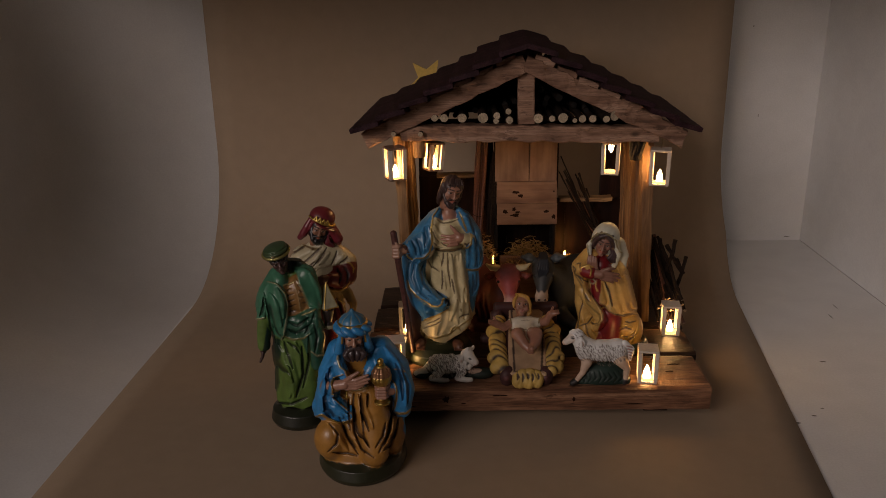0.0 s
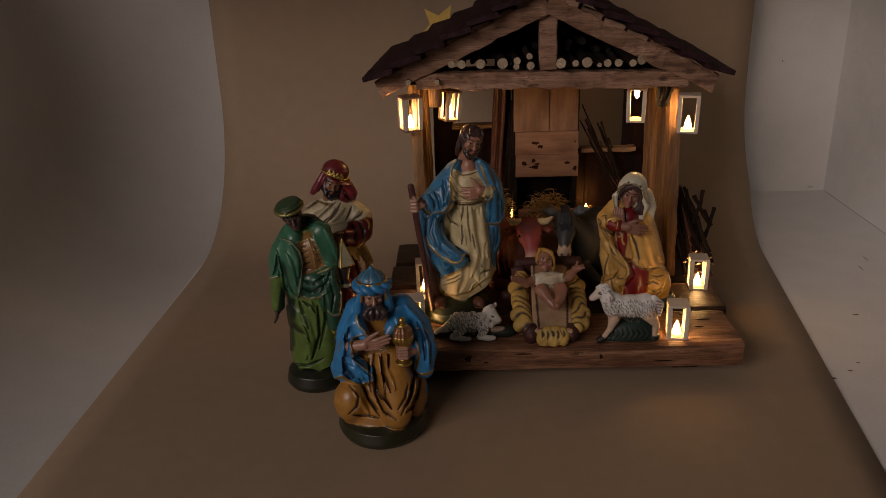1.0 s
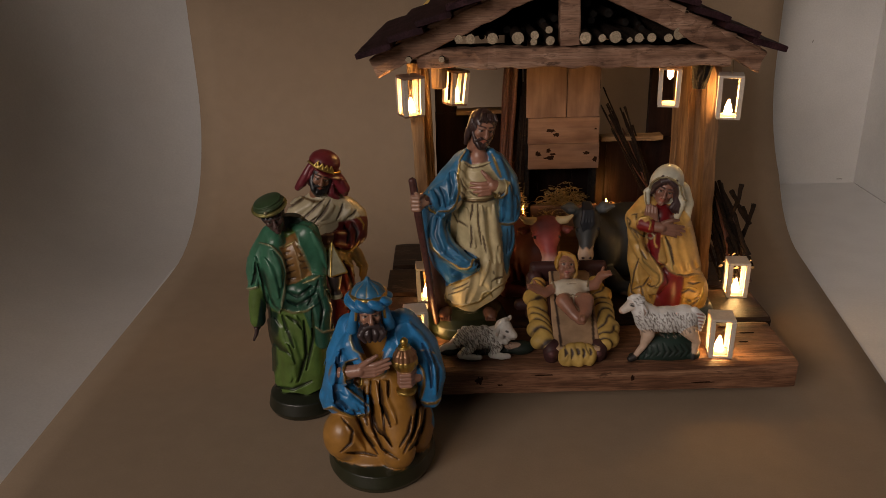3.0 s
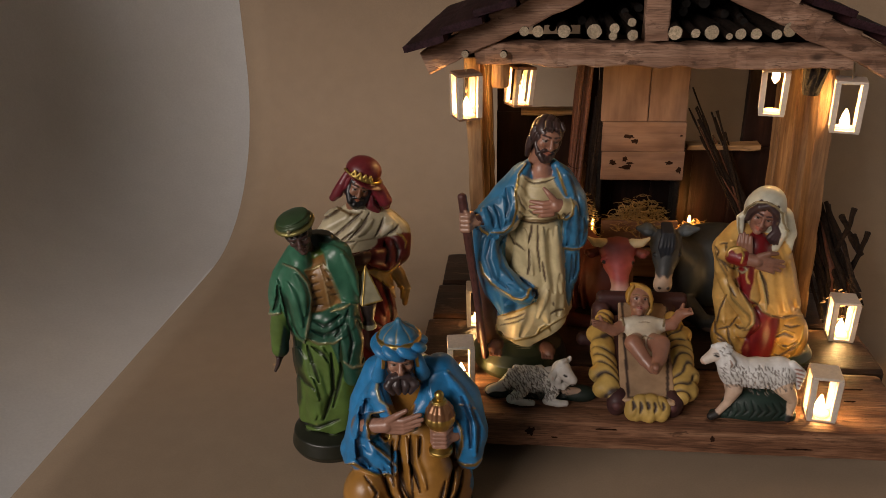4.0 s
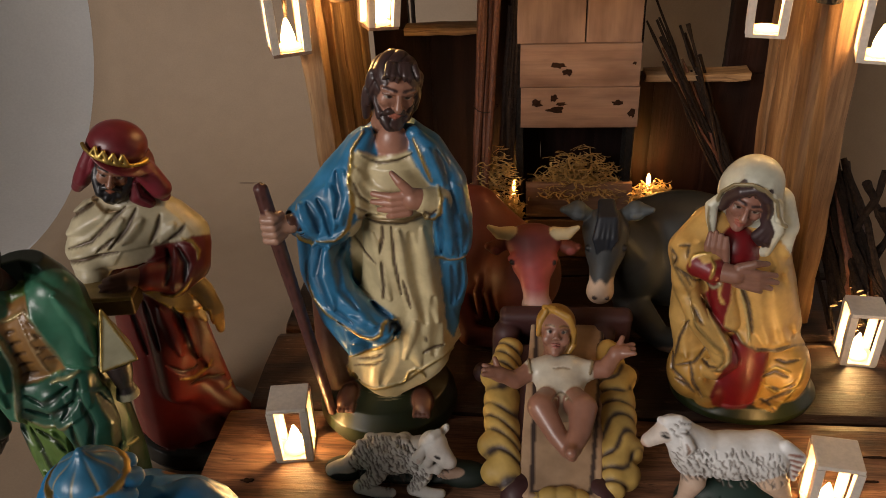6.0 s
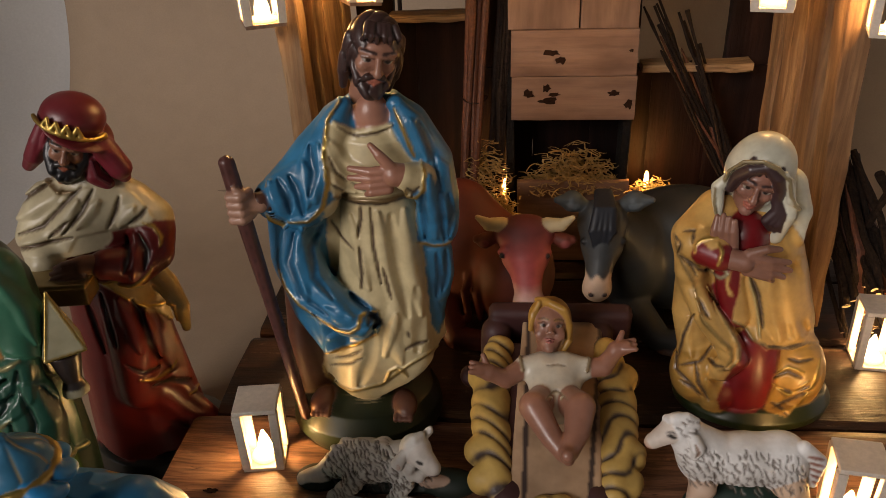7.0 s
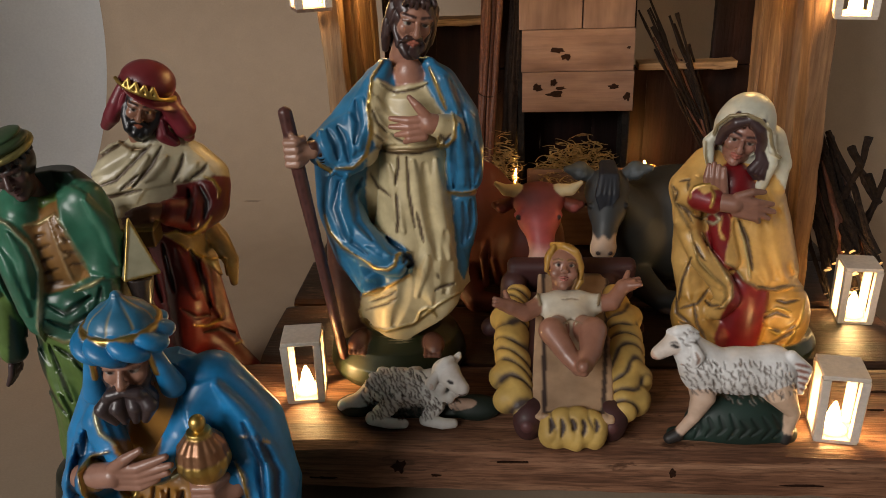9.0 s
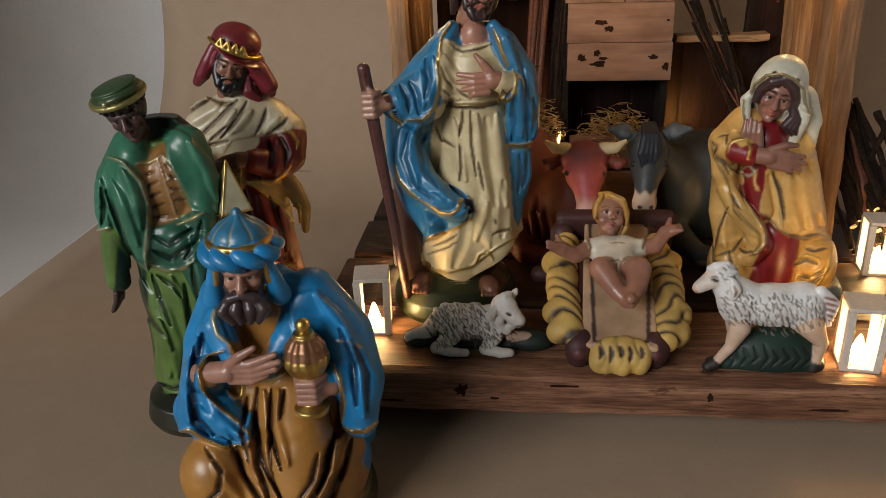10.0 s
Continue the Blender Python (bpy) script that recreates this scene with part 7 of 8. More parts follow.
def red_king():
    c = Clay((-46, -50, -1), (50, 40, 154), 0.62)
    RED, CRM, DRED = (0.165, 0.012, 0.010), (0.60, 0.53, 0.35), (0.020, 0.004, 0.003)
    BRN, SKR = (0.11, 0.07, 0.04), (0.17, 0.075, 0.048)
    TAIL = (0.44, 0.32, 0.13)
    c.loft([(0, 2, 2, 32, 27), (4, 2, 2, 34, 29), (11, 2, 2, 32, 27), (14, 2, 2, 24, 18)], (0.011, 0.012, 0.008), 1.5)
    c.loft([(12, -2, 1, 27, 23), (30, -3, 1, 25, 22), (60, -4, 1, 22, 19), (85, -4, 0, 20, 16), (105, -4, 0, 19, 15), (122, -3, 0, 20, 14), (136, -1, 0, 17, 12), (145, 1, -1, 8, 7)], RED, 1.5, lambda th, z: 0.6 * np.clip((100 - z) / 60, 0, 1) * np.sin(6 * th + 0.5), hem=lambda th: 13 + 1.5 * np.sin(5 * th))
    # the forward leg and the trailing skirt
    c.path([(4, -9, 98), (8, -16, 76), (6, -17, 50)], [9, 10, 8.5], RED, 4.0)
    c.path([(8, -10, 52), (18, -8, 36), (30, -6, 23)], [9, 8.5, 6], RED, 4.0)
    # tail of the cloak behind the far hip
    c.path([(14, 0, 104), (21, 0, 94), (26, -2, 84), (24, 2, 70)], [5, 4.5, 3.4, 2.0], TAIL, 1.5)
    # cream wrap over chest and near shoulder
    c.loft([(108, -7, 0, 24, 16.5), (118, -6, -1, 25.5, 17), (130, -3.5, -1, 24, 15.5), (139, -1.5, -1, 19, 13), (146, 0, -1, 12, 10), (150, 1, -2, 8, 7)], CRM, 1.0, hem=lambda th: 113 - 7 * np.cos(th - 2.6))
    c.path([(-19, -4, 134), (-23, -9, 121), (-18, -20, 114)], [8.5, 9, 6.5], CRM, 4.0)
    c.path([(15, -2, 134), (22, -3, 127)], [8.5, 9], CRM, 3.0)
    # far arm in its red sleeve
    c.path([(22.5, -5, 123), (22, -9, 115), (17, -15, 111)], [9.2, 9.2, 8], RED, 1.0)
    c.path([(17, -16, 113), (9, -24, 117)], [7.5, 5.6], RED, 2.0)
    P = functools.partial(c.patch, y0=-18, ymax=6)
    F = functools.partial(c.line, y0=-18, ymax=6)
    P([(-23.1, 153.1), (-13.9, 155.7), (-11.8, 149), (-4.9, 144.3), (6.2, 146.1), (21.1, 145.9), (25.8, 140.5), (31, 132.3), (27.2, 130.3), (18.8, 128.7), (11.8, 128.2), (-2.4, 125.5), (-7.8, 118.4), (-26.3, 117.1), (-30.7, 124.2), (-27.8, 142.4)], (-0.42, -0.29), CRM, 0.8)
    P([(11.7, 127.7), (23, 129.8), (30.9, 127.5), (30.9, 122.5), (27.2, 115.4), (21.4, 106.8), (15.4, 103.9), (4.3, 105.3), (3.4, 112.6), (6.4, 119.8), (11.2, 124)], (-0.37, -0.34), RED, 0.5)
    P([(-0, 104.8), (19.7, 104.7), (28.8, 92), (27.6, 81.4), (23.4, 84.4), (15.4, 93.5), (6.5, 100.9)], (-0.37, -0.41), TAIL, 0.8)
    # folds of the wrap
    for pts in (([(-24.7, 138.2), (-16, 143.6), (-8.6, 147.1)], (-0.46, -0.27)), ([(-26.9, 126.2), (-15.6, 129.8), (-1.2, 142.1), (4.1, 146.1)], (-0.44, -0.29)), ([(-30.1, 119.9), (-19.8, 122.2), (-3.8, 125.5)], (-0.47, -0.33)), ([(-7.8, 126.9), (2, 136.1), (8.3, 145.3)], (-0.41, -0.29)), ([(10.5, 128.8), (15.1, 135.9), (17.6, 141.9)], (-0.38, -0.29)), ([(19, 130.4), (25, 134.2), (27.2, 136.9)], (-0.35, -0.3)), ([(-24, 142.3), (-18.4, 145.5), (-14.4, 149.8)], (-0.47, -0.26)), ([(-13.6, 125.6), (-4.1, 132.5)], (-0.44, -0.31))):
        F(*pts, 0.9, 1.4, BRN)
    for pts in (([(-26.3, 132.7), (-14.1, 138.9), (-4.7, 145.4)], (-0.46, -0.28)), ([(-25.2, 123.3), (-10.4, 127.8), (1.3, 140.7)], (-0.45, -0.31)), ([(-1.8, 129.7), (9.5, 140.6)], (-0.4, -0.29)), ([(15.3, 129.6), (22.7, 137.8)], (-0.36, -0.3)), ([(-22.4, 146.4), (-15.9, 151.7)], (-0.47, -0.25))):
        F(*pts, 2.4, -1.5, None)
    F([(-12.2, 153), (-10.9, 147.6), (-5.5, 144), (0.5, 144.3)], (-0.44, -0.26), 1.1, -1.0, (0.24, 0.15, 0.06, 0.4))
    F([(24.6, 131.5), (29, 129.5), (31.2, 125.3), (30.1, 121.1)], (-0.34, -0.32), 0.8, -0.8, GOLD)
    F([(2.7, 103.9), (8.5, 105.3), (15.3, 103.6), (21.7, 107.1), (25.8, 112.6)], (-0.37, -0.37), 0.9, -0.9, GOLD)
    F([(6.5, 101.2), (15.5, 94.1), (22.2, 91.1), (28.8, 91.7)], (-0.36, -0.41), 0.8, -0.8, GOLD)
    F([(28.8, 91.7), (27.3, 81.4), (23.3, 83.8)], (-0.34, -0.43), 0.7, -0.8, GOLD)
    for pts in (([(16.9, 125.4), (17.3, 118.3), (14.4, 111.2)], (-0.37, -0.34)), ([(22.6, 126.8), (25, 119.7), (22.3, 111.7)], (-0.35, -0.34))):
        F(*pts, 1.4, 1.2, DRED)
    F([(20.4, 126.8), (20.2, 116.9), (17.3, 107.7)], (-0.36, -0.34), 2.0, -1.2, None)
    # skirt
    for pts in (([(0.6, 99.4), (1.4, 87.4), (2.7, 75.1)], (-0.41, -0.43)), ([(-7, 96.5), (-5.9, 81.3), (-4.9, 68.8)], (-0.43, -0.44))):
        F(*pts, 1.2, 1.6, DRED)
    for pts in (([(7.3, 96.5), (10.7, 84.4), (12.5, 72)], (-0.39, -0.44)), ([(17.8, 90.5), (19.3, 75.2), (22.6, 59.5)], (-0.36, -0.46))):
        F(*pts, 3.0, -2.0, None)
    F([(13, 96.5), (16.6, 81.4), (18.1, 65.8)], (-0.37, -0.44), 1.6, 1.4, DRED)
    F([(9, 56.8), (15.7, 56.2), (21.4, 59.4), (24.1, 62.7)], (-0.37, -0.51), 0.8, -0.9, GOLD)
    F([(28.1, 69), (32.8, 59.5), (33.6, 48.3), (26.9, 45.9)], (-0.33, -0.52), 0.8, -0.9, GOLD)
    for pts in (([(12.9, 52.9), (20.5, 54.6), (27.5, 51.4)], (-0.36, -0.52)), ([(4.3, 65.7), (11, 60.9), (17, 62)], (-0.39, -0.5))):
        F(*pts, 1.1, 1.2, DRED)
    # gold box and the fingers round it
    h = Clay((-28, -50, 92), (22, -12, 130), 0.45)
    h.brick((-7, -30, 109), (12, 6.5, 4.5), (0.16, 0.10, 0.045, 0.6), (0, 0, 8), 1.0)
    h.brick((-7, -30.5, 113.6), (12.6, 7.0, 1.1), (0.34, 0.25, 0.10, 0.8), (0, 0, 8), 0.6, 0.2)
    h.path([(10, -24, 117.5), (3, -28, 119)], [4.0, 3.8], SKR, 0.8)
    for k, (ex, ez) in enumerate(((-7, 118.5), (-8.5, 116.5), (-8, 114.8), (-5, 113.8))):
        h.path([(3, -29 - 0.5 * k, 121 - 1.7 * k), (-3, -30.5 - 0.6 * k, 120 - 1.8 * k), (ex, -30 - 1.2 * k, ez)], [1.9, 1.6, 1.0], SKR, 0.3)
    h.path([(-22, -22, 108), (-18, -30, 106.5), (-11, -36, 106)], [4.2, 3.4, 2.2], SKR, 0.8)

    def hat(k, P, E, T):
        MAR = (0.17, 0.018, 0.024)
        CLO = (0.19, 0.020, 0.032)
        E((0.06, 0.20, 1.26), (1.22, 1.18, 0.92), MAR, 0.4)
        E((0.22, 0.02, 0.86), (1.46, 1.36, 0.17), MAR, 0.6, rot=(8, 16, 0))
        E((1.20, 0.10, 0.25), (0.75, 0.85, 0.36), MAR, 1.5, rot=(0, 42, 0))
        T([(math.cos(t) * 1.34, 0.12 + math.sin(t) * 1.28, 1.06 - 0.22 * math.cos(t)) for t in np.linspace(3.5, 6.1, 12)], 0.09, GOLD, 0.2)
        for t in (4.05, 4.35, 4.65, 4.95):
            T([(math.cos(t) * 1.32, 0.12 + math.sin(t) * 1.26, 1.08 - 0.2 * math.cos(t)), (math.cos(t + 0.12) * 1.26, 0.12 + math.sin(t + 0.12) * 1.20, 1.46 - 0.2 * math.cos(t)), (math.cos(t + 0.25) * 1.32, 0.12 + math.sin(t + 0.25) * 1.26, 1.08 - 0.2 * math.cos(t))], [0.11, 0.07, 0.11], GOLD, 0.4)
        E((0, 0.55, -0.1), (1.15, 0.72, 1.2), CLO, 0.8)
        T([(-0.98, 0.0, 0.75), (-1.15, -0.05, 0.0), (-1.30, 0.0, -0.75), (-1.50, 0.1, -1.25)], [0.26, 0.34, 0.38, 0.26], CLO, 0.8)
        T([(-0.80, -0.35, 0.65), (-0.92, -0.30, 0.0), (-1.2, -0.2, -0.6)], [0.10, 0.13, 0.12], CLO, 0.4)
        T([(1.05, -0.15, 0.55), (1.45, -0.15, 0.05), (1.95, -0.2, -0.50), (2.15, -0.2, -0.85)], [0.40, 0.52, 0.50, 0.28], CLO, 1.2)
        T([(0.85, -0.35, -0.3), (1.05, -0.42, -0.95), (1.55, -0.40, -1.25)], [0.22, 0.36, 0.30], CLO, 1.0)
        T([(0.95, -0.60, -0.2), (1.20, -0.72, -0.8), (1.7, -0.65, -1.1)], 0.07, (0.10, 0.012, 0.02), 0.2)
        BK = (0.009, 0.008, 0.010)
        E((0, -0.52, -0.85), (0.60, 0.46, 0.50), BK, 0.5)
        for q in (-1, 1):
            T([(q * 0.70, -0.28, 0.25), (q * 0.64, -0.44, -0.3), (q * 0.40, -0.70, -0.8)], [0.14, 0.24, 0.26], BK, 0.5)
            T([(q * 0.05, -0.97, -0.32), (q * 0.30, -0.88, -0.42), (q * 0.46, -0.70, -0.7)], [0.09, 0.11, 0.10], BK, 0.3)

    hd = head((-1.2, -8, 160.2), 9.6, (8, 17, 15), (0.30, 0.140, 0.085), (0.010, 0.009, 0.010), (0.010, 0.009, 0.011), style="short", grow=1.55, cell=0.38, extra=hat)
    figure("red_king_statue", (-0.1015, 0.7235, 0.0006), [c, h, hd], "painted plaster king in red robe and maroon headdress with gold box", "statue")


def fleece(c, step, seed, box_, y0, ymax, way, dark, w, r=0.30, depth=0.6, keep=None):
    """Short curved strokes combed into a coat in uneven rows, brushed out with a thin glaze. box_: x0, x1, z0, z1; way: degrees they run."""
    rl = random.Random(seed)
    x0, x1, z0, z1 = box_
    for m in range(int((x1 - x0) / step) + 1):
        for n in range(int((z1 - z0) / (step * 1.5)) + 1):
            x = x0 + step * (m + 0.5 * (n % 2) + rl.uniform(-0.35, 0.35))
            z = z0 + step * 1.5 * (n + rl.uniform(-0.4, 0.4))
            if keep and not keep(x, z):
                continue
            a = radians(way + rl.uniform(-20, 20))
            L, bend = rl.uniform(1.1, 2.2), rl.choice((-1, 1)) * rl.uniform(0.3, 0.9)
            d, e = (math.cos(a), math.sin(a)), (-math.sin(a), math.cos(a))
            pts = [(x + d[0] * L * u + e[0] * bend * (u * u - 1) * 0.8, z + d[1] * L * u + e[1] * bend * (u * u - 1) * 0.8) for u in (-1, -0.3, 0.4, 1)]
            c.line(pts, w, r * rl.uniform(0.8, 1.25), depth * rl.uniform(0.7, 1.2), dark, y0=y0, ymax=ymax)


def sheep_lying():
    c = Clay((-44, -24, -1), (46, 20, 34), 0.42)
    W, PK, GR = (0.74, 0.72, 0.68), (0.60, 0.44, 0.35), (0.010, 0.020, 0.014)
    DK, EYE = (0.15, 0.12, 0.10), (0.02, 0.016, 0.014)
    c.loft([(0, 0, 2, 36, 8), (2.5, 0, 2, 38, 9), (4.5, 0, 2, 34, 7), (6, 0, 3, 24, 4)], GR, 1.0)
    c.ell((27, -2, 4), (12, 7, 6), GR, 2.0)
    c.ell((-30, 0, 3), (10, 7, 5), GR, 2.0)
    c.ell((-9, 1, 12.5), (17, 10, 9.5), W, 1.0)
    c.ell((7, 0, 13), (10, 9.5, 9.5), W, 3.0)
    c.path([(9, -1, 15), (13, -2, 21)], [7.5, 6], W, 2.0)
    # hind quarter with its pale outstretched leg, folded near legs
    c.path([(-23, 0, 10), (-28, -2, 7.5), (-36, -3, 5)], [5.5, 4.0, 2.6], W, 2.0)
    c.path([(-13, -9, 9), (-21, -12, 4), (-13, -13.5, 2.6), (-6, -13.5, 2.4)], [4.5, 3.2, 2.6, 2.2], W, 1.5)
    c.path([(9, -8, 9), (4, -12, 3.8), (12, -13.5, 2.8), (17, -13, 2.6)], [4, 3.0, 2.7, 2.2], W, 1.5)
    c.path([(17, -5, 8), (25, -5, 7.5), (33, -4, 5.5)], [3, 2.5, 1.8], (0.52, 0.36, 0.27), 0.8)
    c.path([(33, -4, 5.5), (37, -4, 4)], [2.0, 1.6], EYE, 0.4)
    lump = random.Random(12)
    for k in range(30):
        a, u = lump.uniform(-0.2, 2.3), lump.uniform(-23, 10)
        f = math.sqrt(max(0.1, 1 - ((u + 8) / 20) ** 2))
        c.ell((u, 1 - 10.0 * f * math.cos(a), 12.5 + 9.4 * f * math.sin(a)), (lump.uniform(2.2, 3.2), 1.5, lump.uniform(1.1, 1.5)), W, 1.8)
    fleece(c, 1.75, 2, (-25, 10, 4, 29), -9, 4, -62, DK, (-0.1, -0.55), keep=lambda x, z: ((x + 8) / 19) ** 2 + ((z - 14) / 15) ** 2 < 1.0)
    fleece(c, 1.8, 3, (6, 19, 8, 20), -9, 2, -50, DK, (-0.1, -0.55))
    # head, turned to the side
    for x, y, z in ((9, -8, 17), (12, -9.5, 15), (15, -9, 14), (17.5, -7.5, 16), (11, -10, 19)):
        c.ell((x, y, z), (2.6, 2.0, 3.0), W, 0.8)
    c.ell((13.5, -4, 25), (6.6, 6.2, 6.2), W, 1.0)
    c.path([(15, -6, 24.5), (21, -9.5, 19.5)], [5.4, 3.6], (0.72, 0.68, 0.63), 1.5)
    c.ell((21.4, -9.6, 18.6), (2.4, 2.3, 2.2), PK, 0.8)
    c.path([(20.0, -12.9, 17.9), (22.8, -12.2, 18.0)], 0.6, (0.10, 0.04, 0.035), 0, "paint")
    c.path([(9.5, -8, 25.5), (7.0, -10.5, 22.5), (7.6, -11.2, 20.8)], [2.0, 2.8, 1.6], W, 0.4)
    c.ell((7.4, -12.6, 22.4), (0.9, 0.9, 1.7), PK, 0, mode="paint")
    c.path([(17, 0, 28), (19, 1, 30), (19.6, 1, 31.4)], [1.8, 1.8, 1.1], W, 0.5)
    c.path([(11, -6, 29), (13.5, -5.5, 31), (16, -3, 31)], [1.8, 2.2, 1.8], W, 0.6)
    c.ell((16.2, -11.4, 24.0), (1.7, 1.4, 0.9), EYE, 0.0, (0, 25, 0), "paint")
    c.ell((19.6, -5.0, 24.0), (1.2, 0.9, 0.9), EYE, 0.2)
    c.lo, c.h, c.ax = c.lo * 0.92, c.h * 0.92, [q * 0.92 for q in c.ax]
    figure("lying_sheep_figure", (0.0185, 0.671, TOP), [c], "white plaster sheep lying on a dark green mound", "figurine", MATTE)


def sheep_standing():
    c = Clay((-44, -20, -1), (30, 18, 56), 0.45)
    W, PK, GR = (0.80, 0.80, 0.79), (0.62, 0.45, 0.34), (0.010, 0.030, 0.022)
    DK, EYE = (0.20, 0.165, 0.14), (0.02, 0.016, 0.014)
    c.ell((0, 0, 5), (22, 10, 13), GR, 1.0, clip=lambda X, Y, Z: -Z + 0 * X + 0 * Y)
    c.path([(-27, -4, 1.6), (-10, -3, 2), (18, -3, 2)], [2.6, 5, 5], GR, 1.0)
    for k in range(9):
        c.line([(-19 + 4.4 * k, 2 + k % 3), (-17 + 4.6 * k, 7), (-18.4 + 4.2 * k, 11 + k % 4)], (0.2, -0.6), 0.9, 0.5, (0.006, 0.018, 0.014), y0=-8, ymax=2)
    c.ell((-2, 0, 29.5), (18, 9.5, 10), W, 1.0)
    c.ell((10, 0, 29.5), (10, 9.5, 11), W, 3.0)
    c.ell((-16, 0, 30), (9.5, 8.5, 11), W, 3.0)
    c.path([(-18, 0, 33), (-24, 0, 41)], [8.5, 6.5], W, 3.0)
    # legs
    c.path([(-17, -6, 21), (-20, -7, 12), (-26, -7, 3)], [5.0, 2.6, 2.0], PK, 1.5)
    c.path([(-16, 5, 22), (-15, 5, 10), (-17, 5, 2)], [5.5, 3.2, 2.4], PK, 1.2)
    c.path([(-26, -7, 3), (-29, -7.5, 1.6)], [2.8, 2.4], EYE, 0.4)
    c.path([(13, -5, 23), (19, -6, 14), (17.5, -6, 3)], [6.5, 2.8, 2.0], (0.66, 0.47, 0.33), 1.5)
    c.path([(16, 6, 22), (18, 6, 3)], [5, 2.6], PK, 1.2)
    c.path([(17.5, -6, 3), (17, -6.5, 1.2)], [2.8, 2.4], EYE, 0.4)
    # tail, banded brown
    c.path([(16, -3, 38), (21.5, -3, 32), (21, -4, 23)], [2.6, 3.2, 1.8], W, 0.6)
    for k in range(5):
        z = 36 - 2.8 * k
        c.line([(17 + 0.8 * k, z), (23, z - 1.6)], (0.25, -0.6), 0.8, 0.5, (0.34, 0.16, 0.12), y0=-5, ymax=4)
    fleece(c, 1.9, 4, (-14, 18, 20, 40), -9, 3, -66, DK, (0.25, -0.55), keep=lambda x, z: ((x - 1) / 18) ** 2 + ((z - 29.5) / 10) ** 2 < 1.0)
    fleece(c, 1.9, 5, (-26, -14, 25, 40), -8, 1, -52, DK, (0.25, -0.55))
    # head
    c.ell((-26.5, -1, 44), (6.0, 5.4, 5.4), W, 1.0)
    c.path([(-29, -2, 43.5), (-35, -3, 39.6)], [4.4, 2.9], (0.70, 0.62, 0.55), 1.2)
    c.ell((-36.0, -3.2, 38.8), (2.4, 2.3, 2.2), PK, 0.8)
    c.path([(-38.0, -4, 38.4), (-36.6, -5.4, 37.8)], 0.4, (0.25, 0.06, 0.05), 0, "paint")
    c.path([(-34.5, -5.4, 37.8), (-37, -4.6, 37.0)], 0.35, (0.16, 0.05, 0.04), 0, "paint")
    c.path([(-23, -5.0, 45), (-21, -7.6, 40.5), (-21.6, -7.6, 36.5)], [1.7, 2.5, 1.2], W, 0.5)
    c.line([(-22.4, 43), (-20.8, 40), (-21.4, 37.4)], (0.3, -0.4), 0.7, 0.7, (0.34, 0.24, 0.19), y0=-9, ymax=0)
    c.path([(-31, 0, 47), (-29, -3, 49.2), (-25, -3, 49.8), (-21.5, -2, 47)], [1.5, 2.2, 2.2, 2.0], W, 0.6)
    fleece(c, 2.4, 6, (-28, -21, 46, 51), -6, 0, -30, DK, (0.3, -0.4))
    c.ell((-29.8, -6.2, 44.2), (1.9, 1.4, 0.75), EYE, 0.0, (0, 8, 0), "paint")
    c.line([(-32.2, 45.3), (-30, 46.0), (-28, 45.0)], (0.3, -0.4), 0.35, 0.3, EYE, y0=-6, ymax=0)
    figure("standing_sheep_figure", (0.152, 0.660, TOP), [c], "white plaster sheep standing over a dark green mound", "figurine", MATTE)


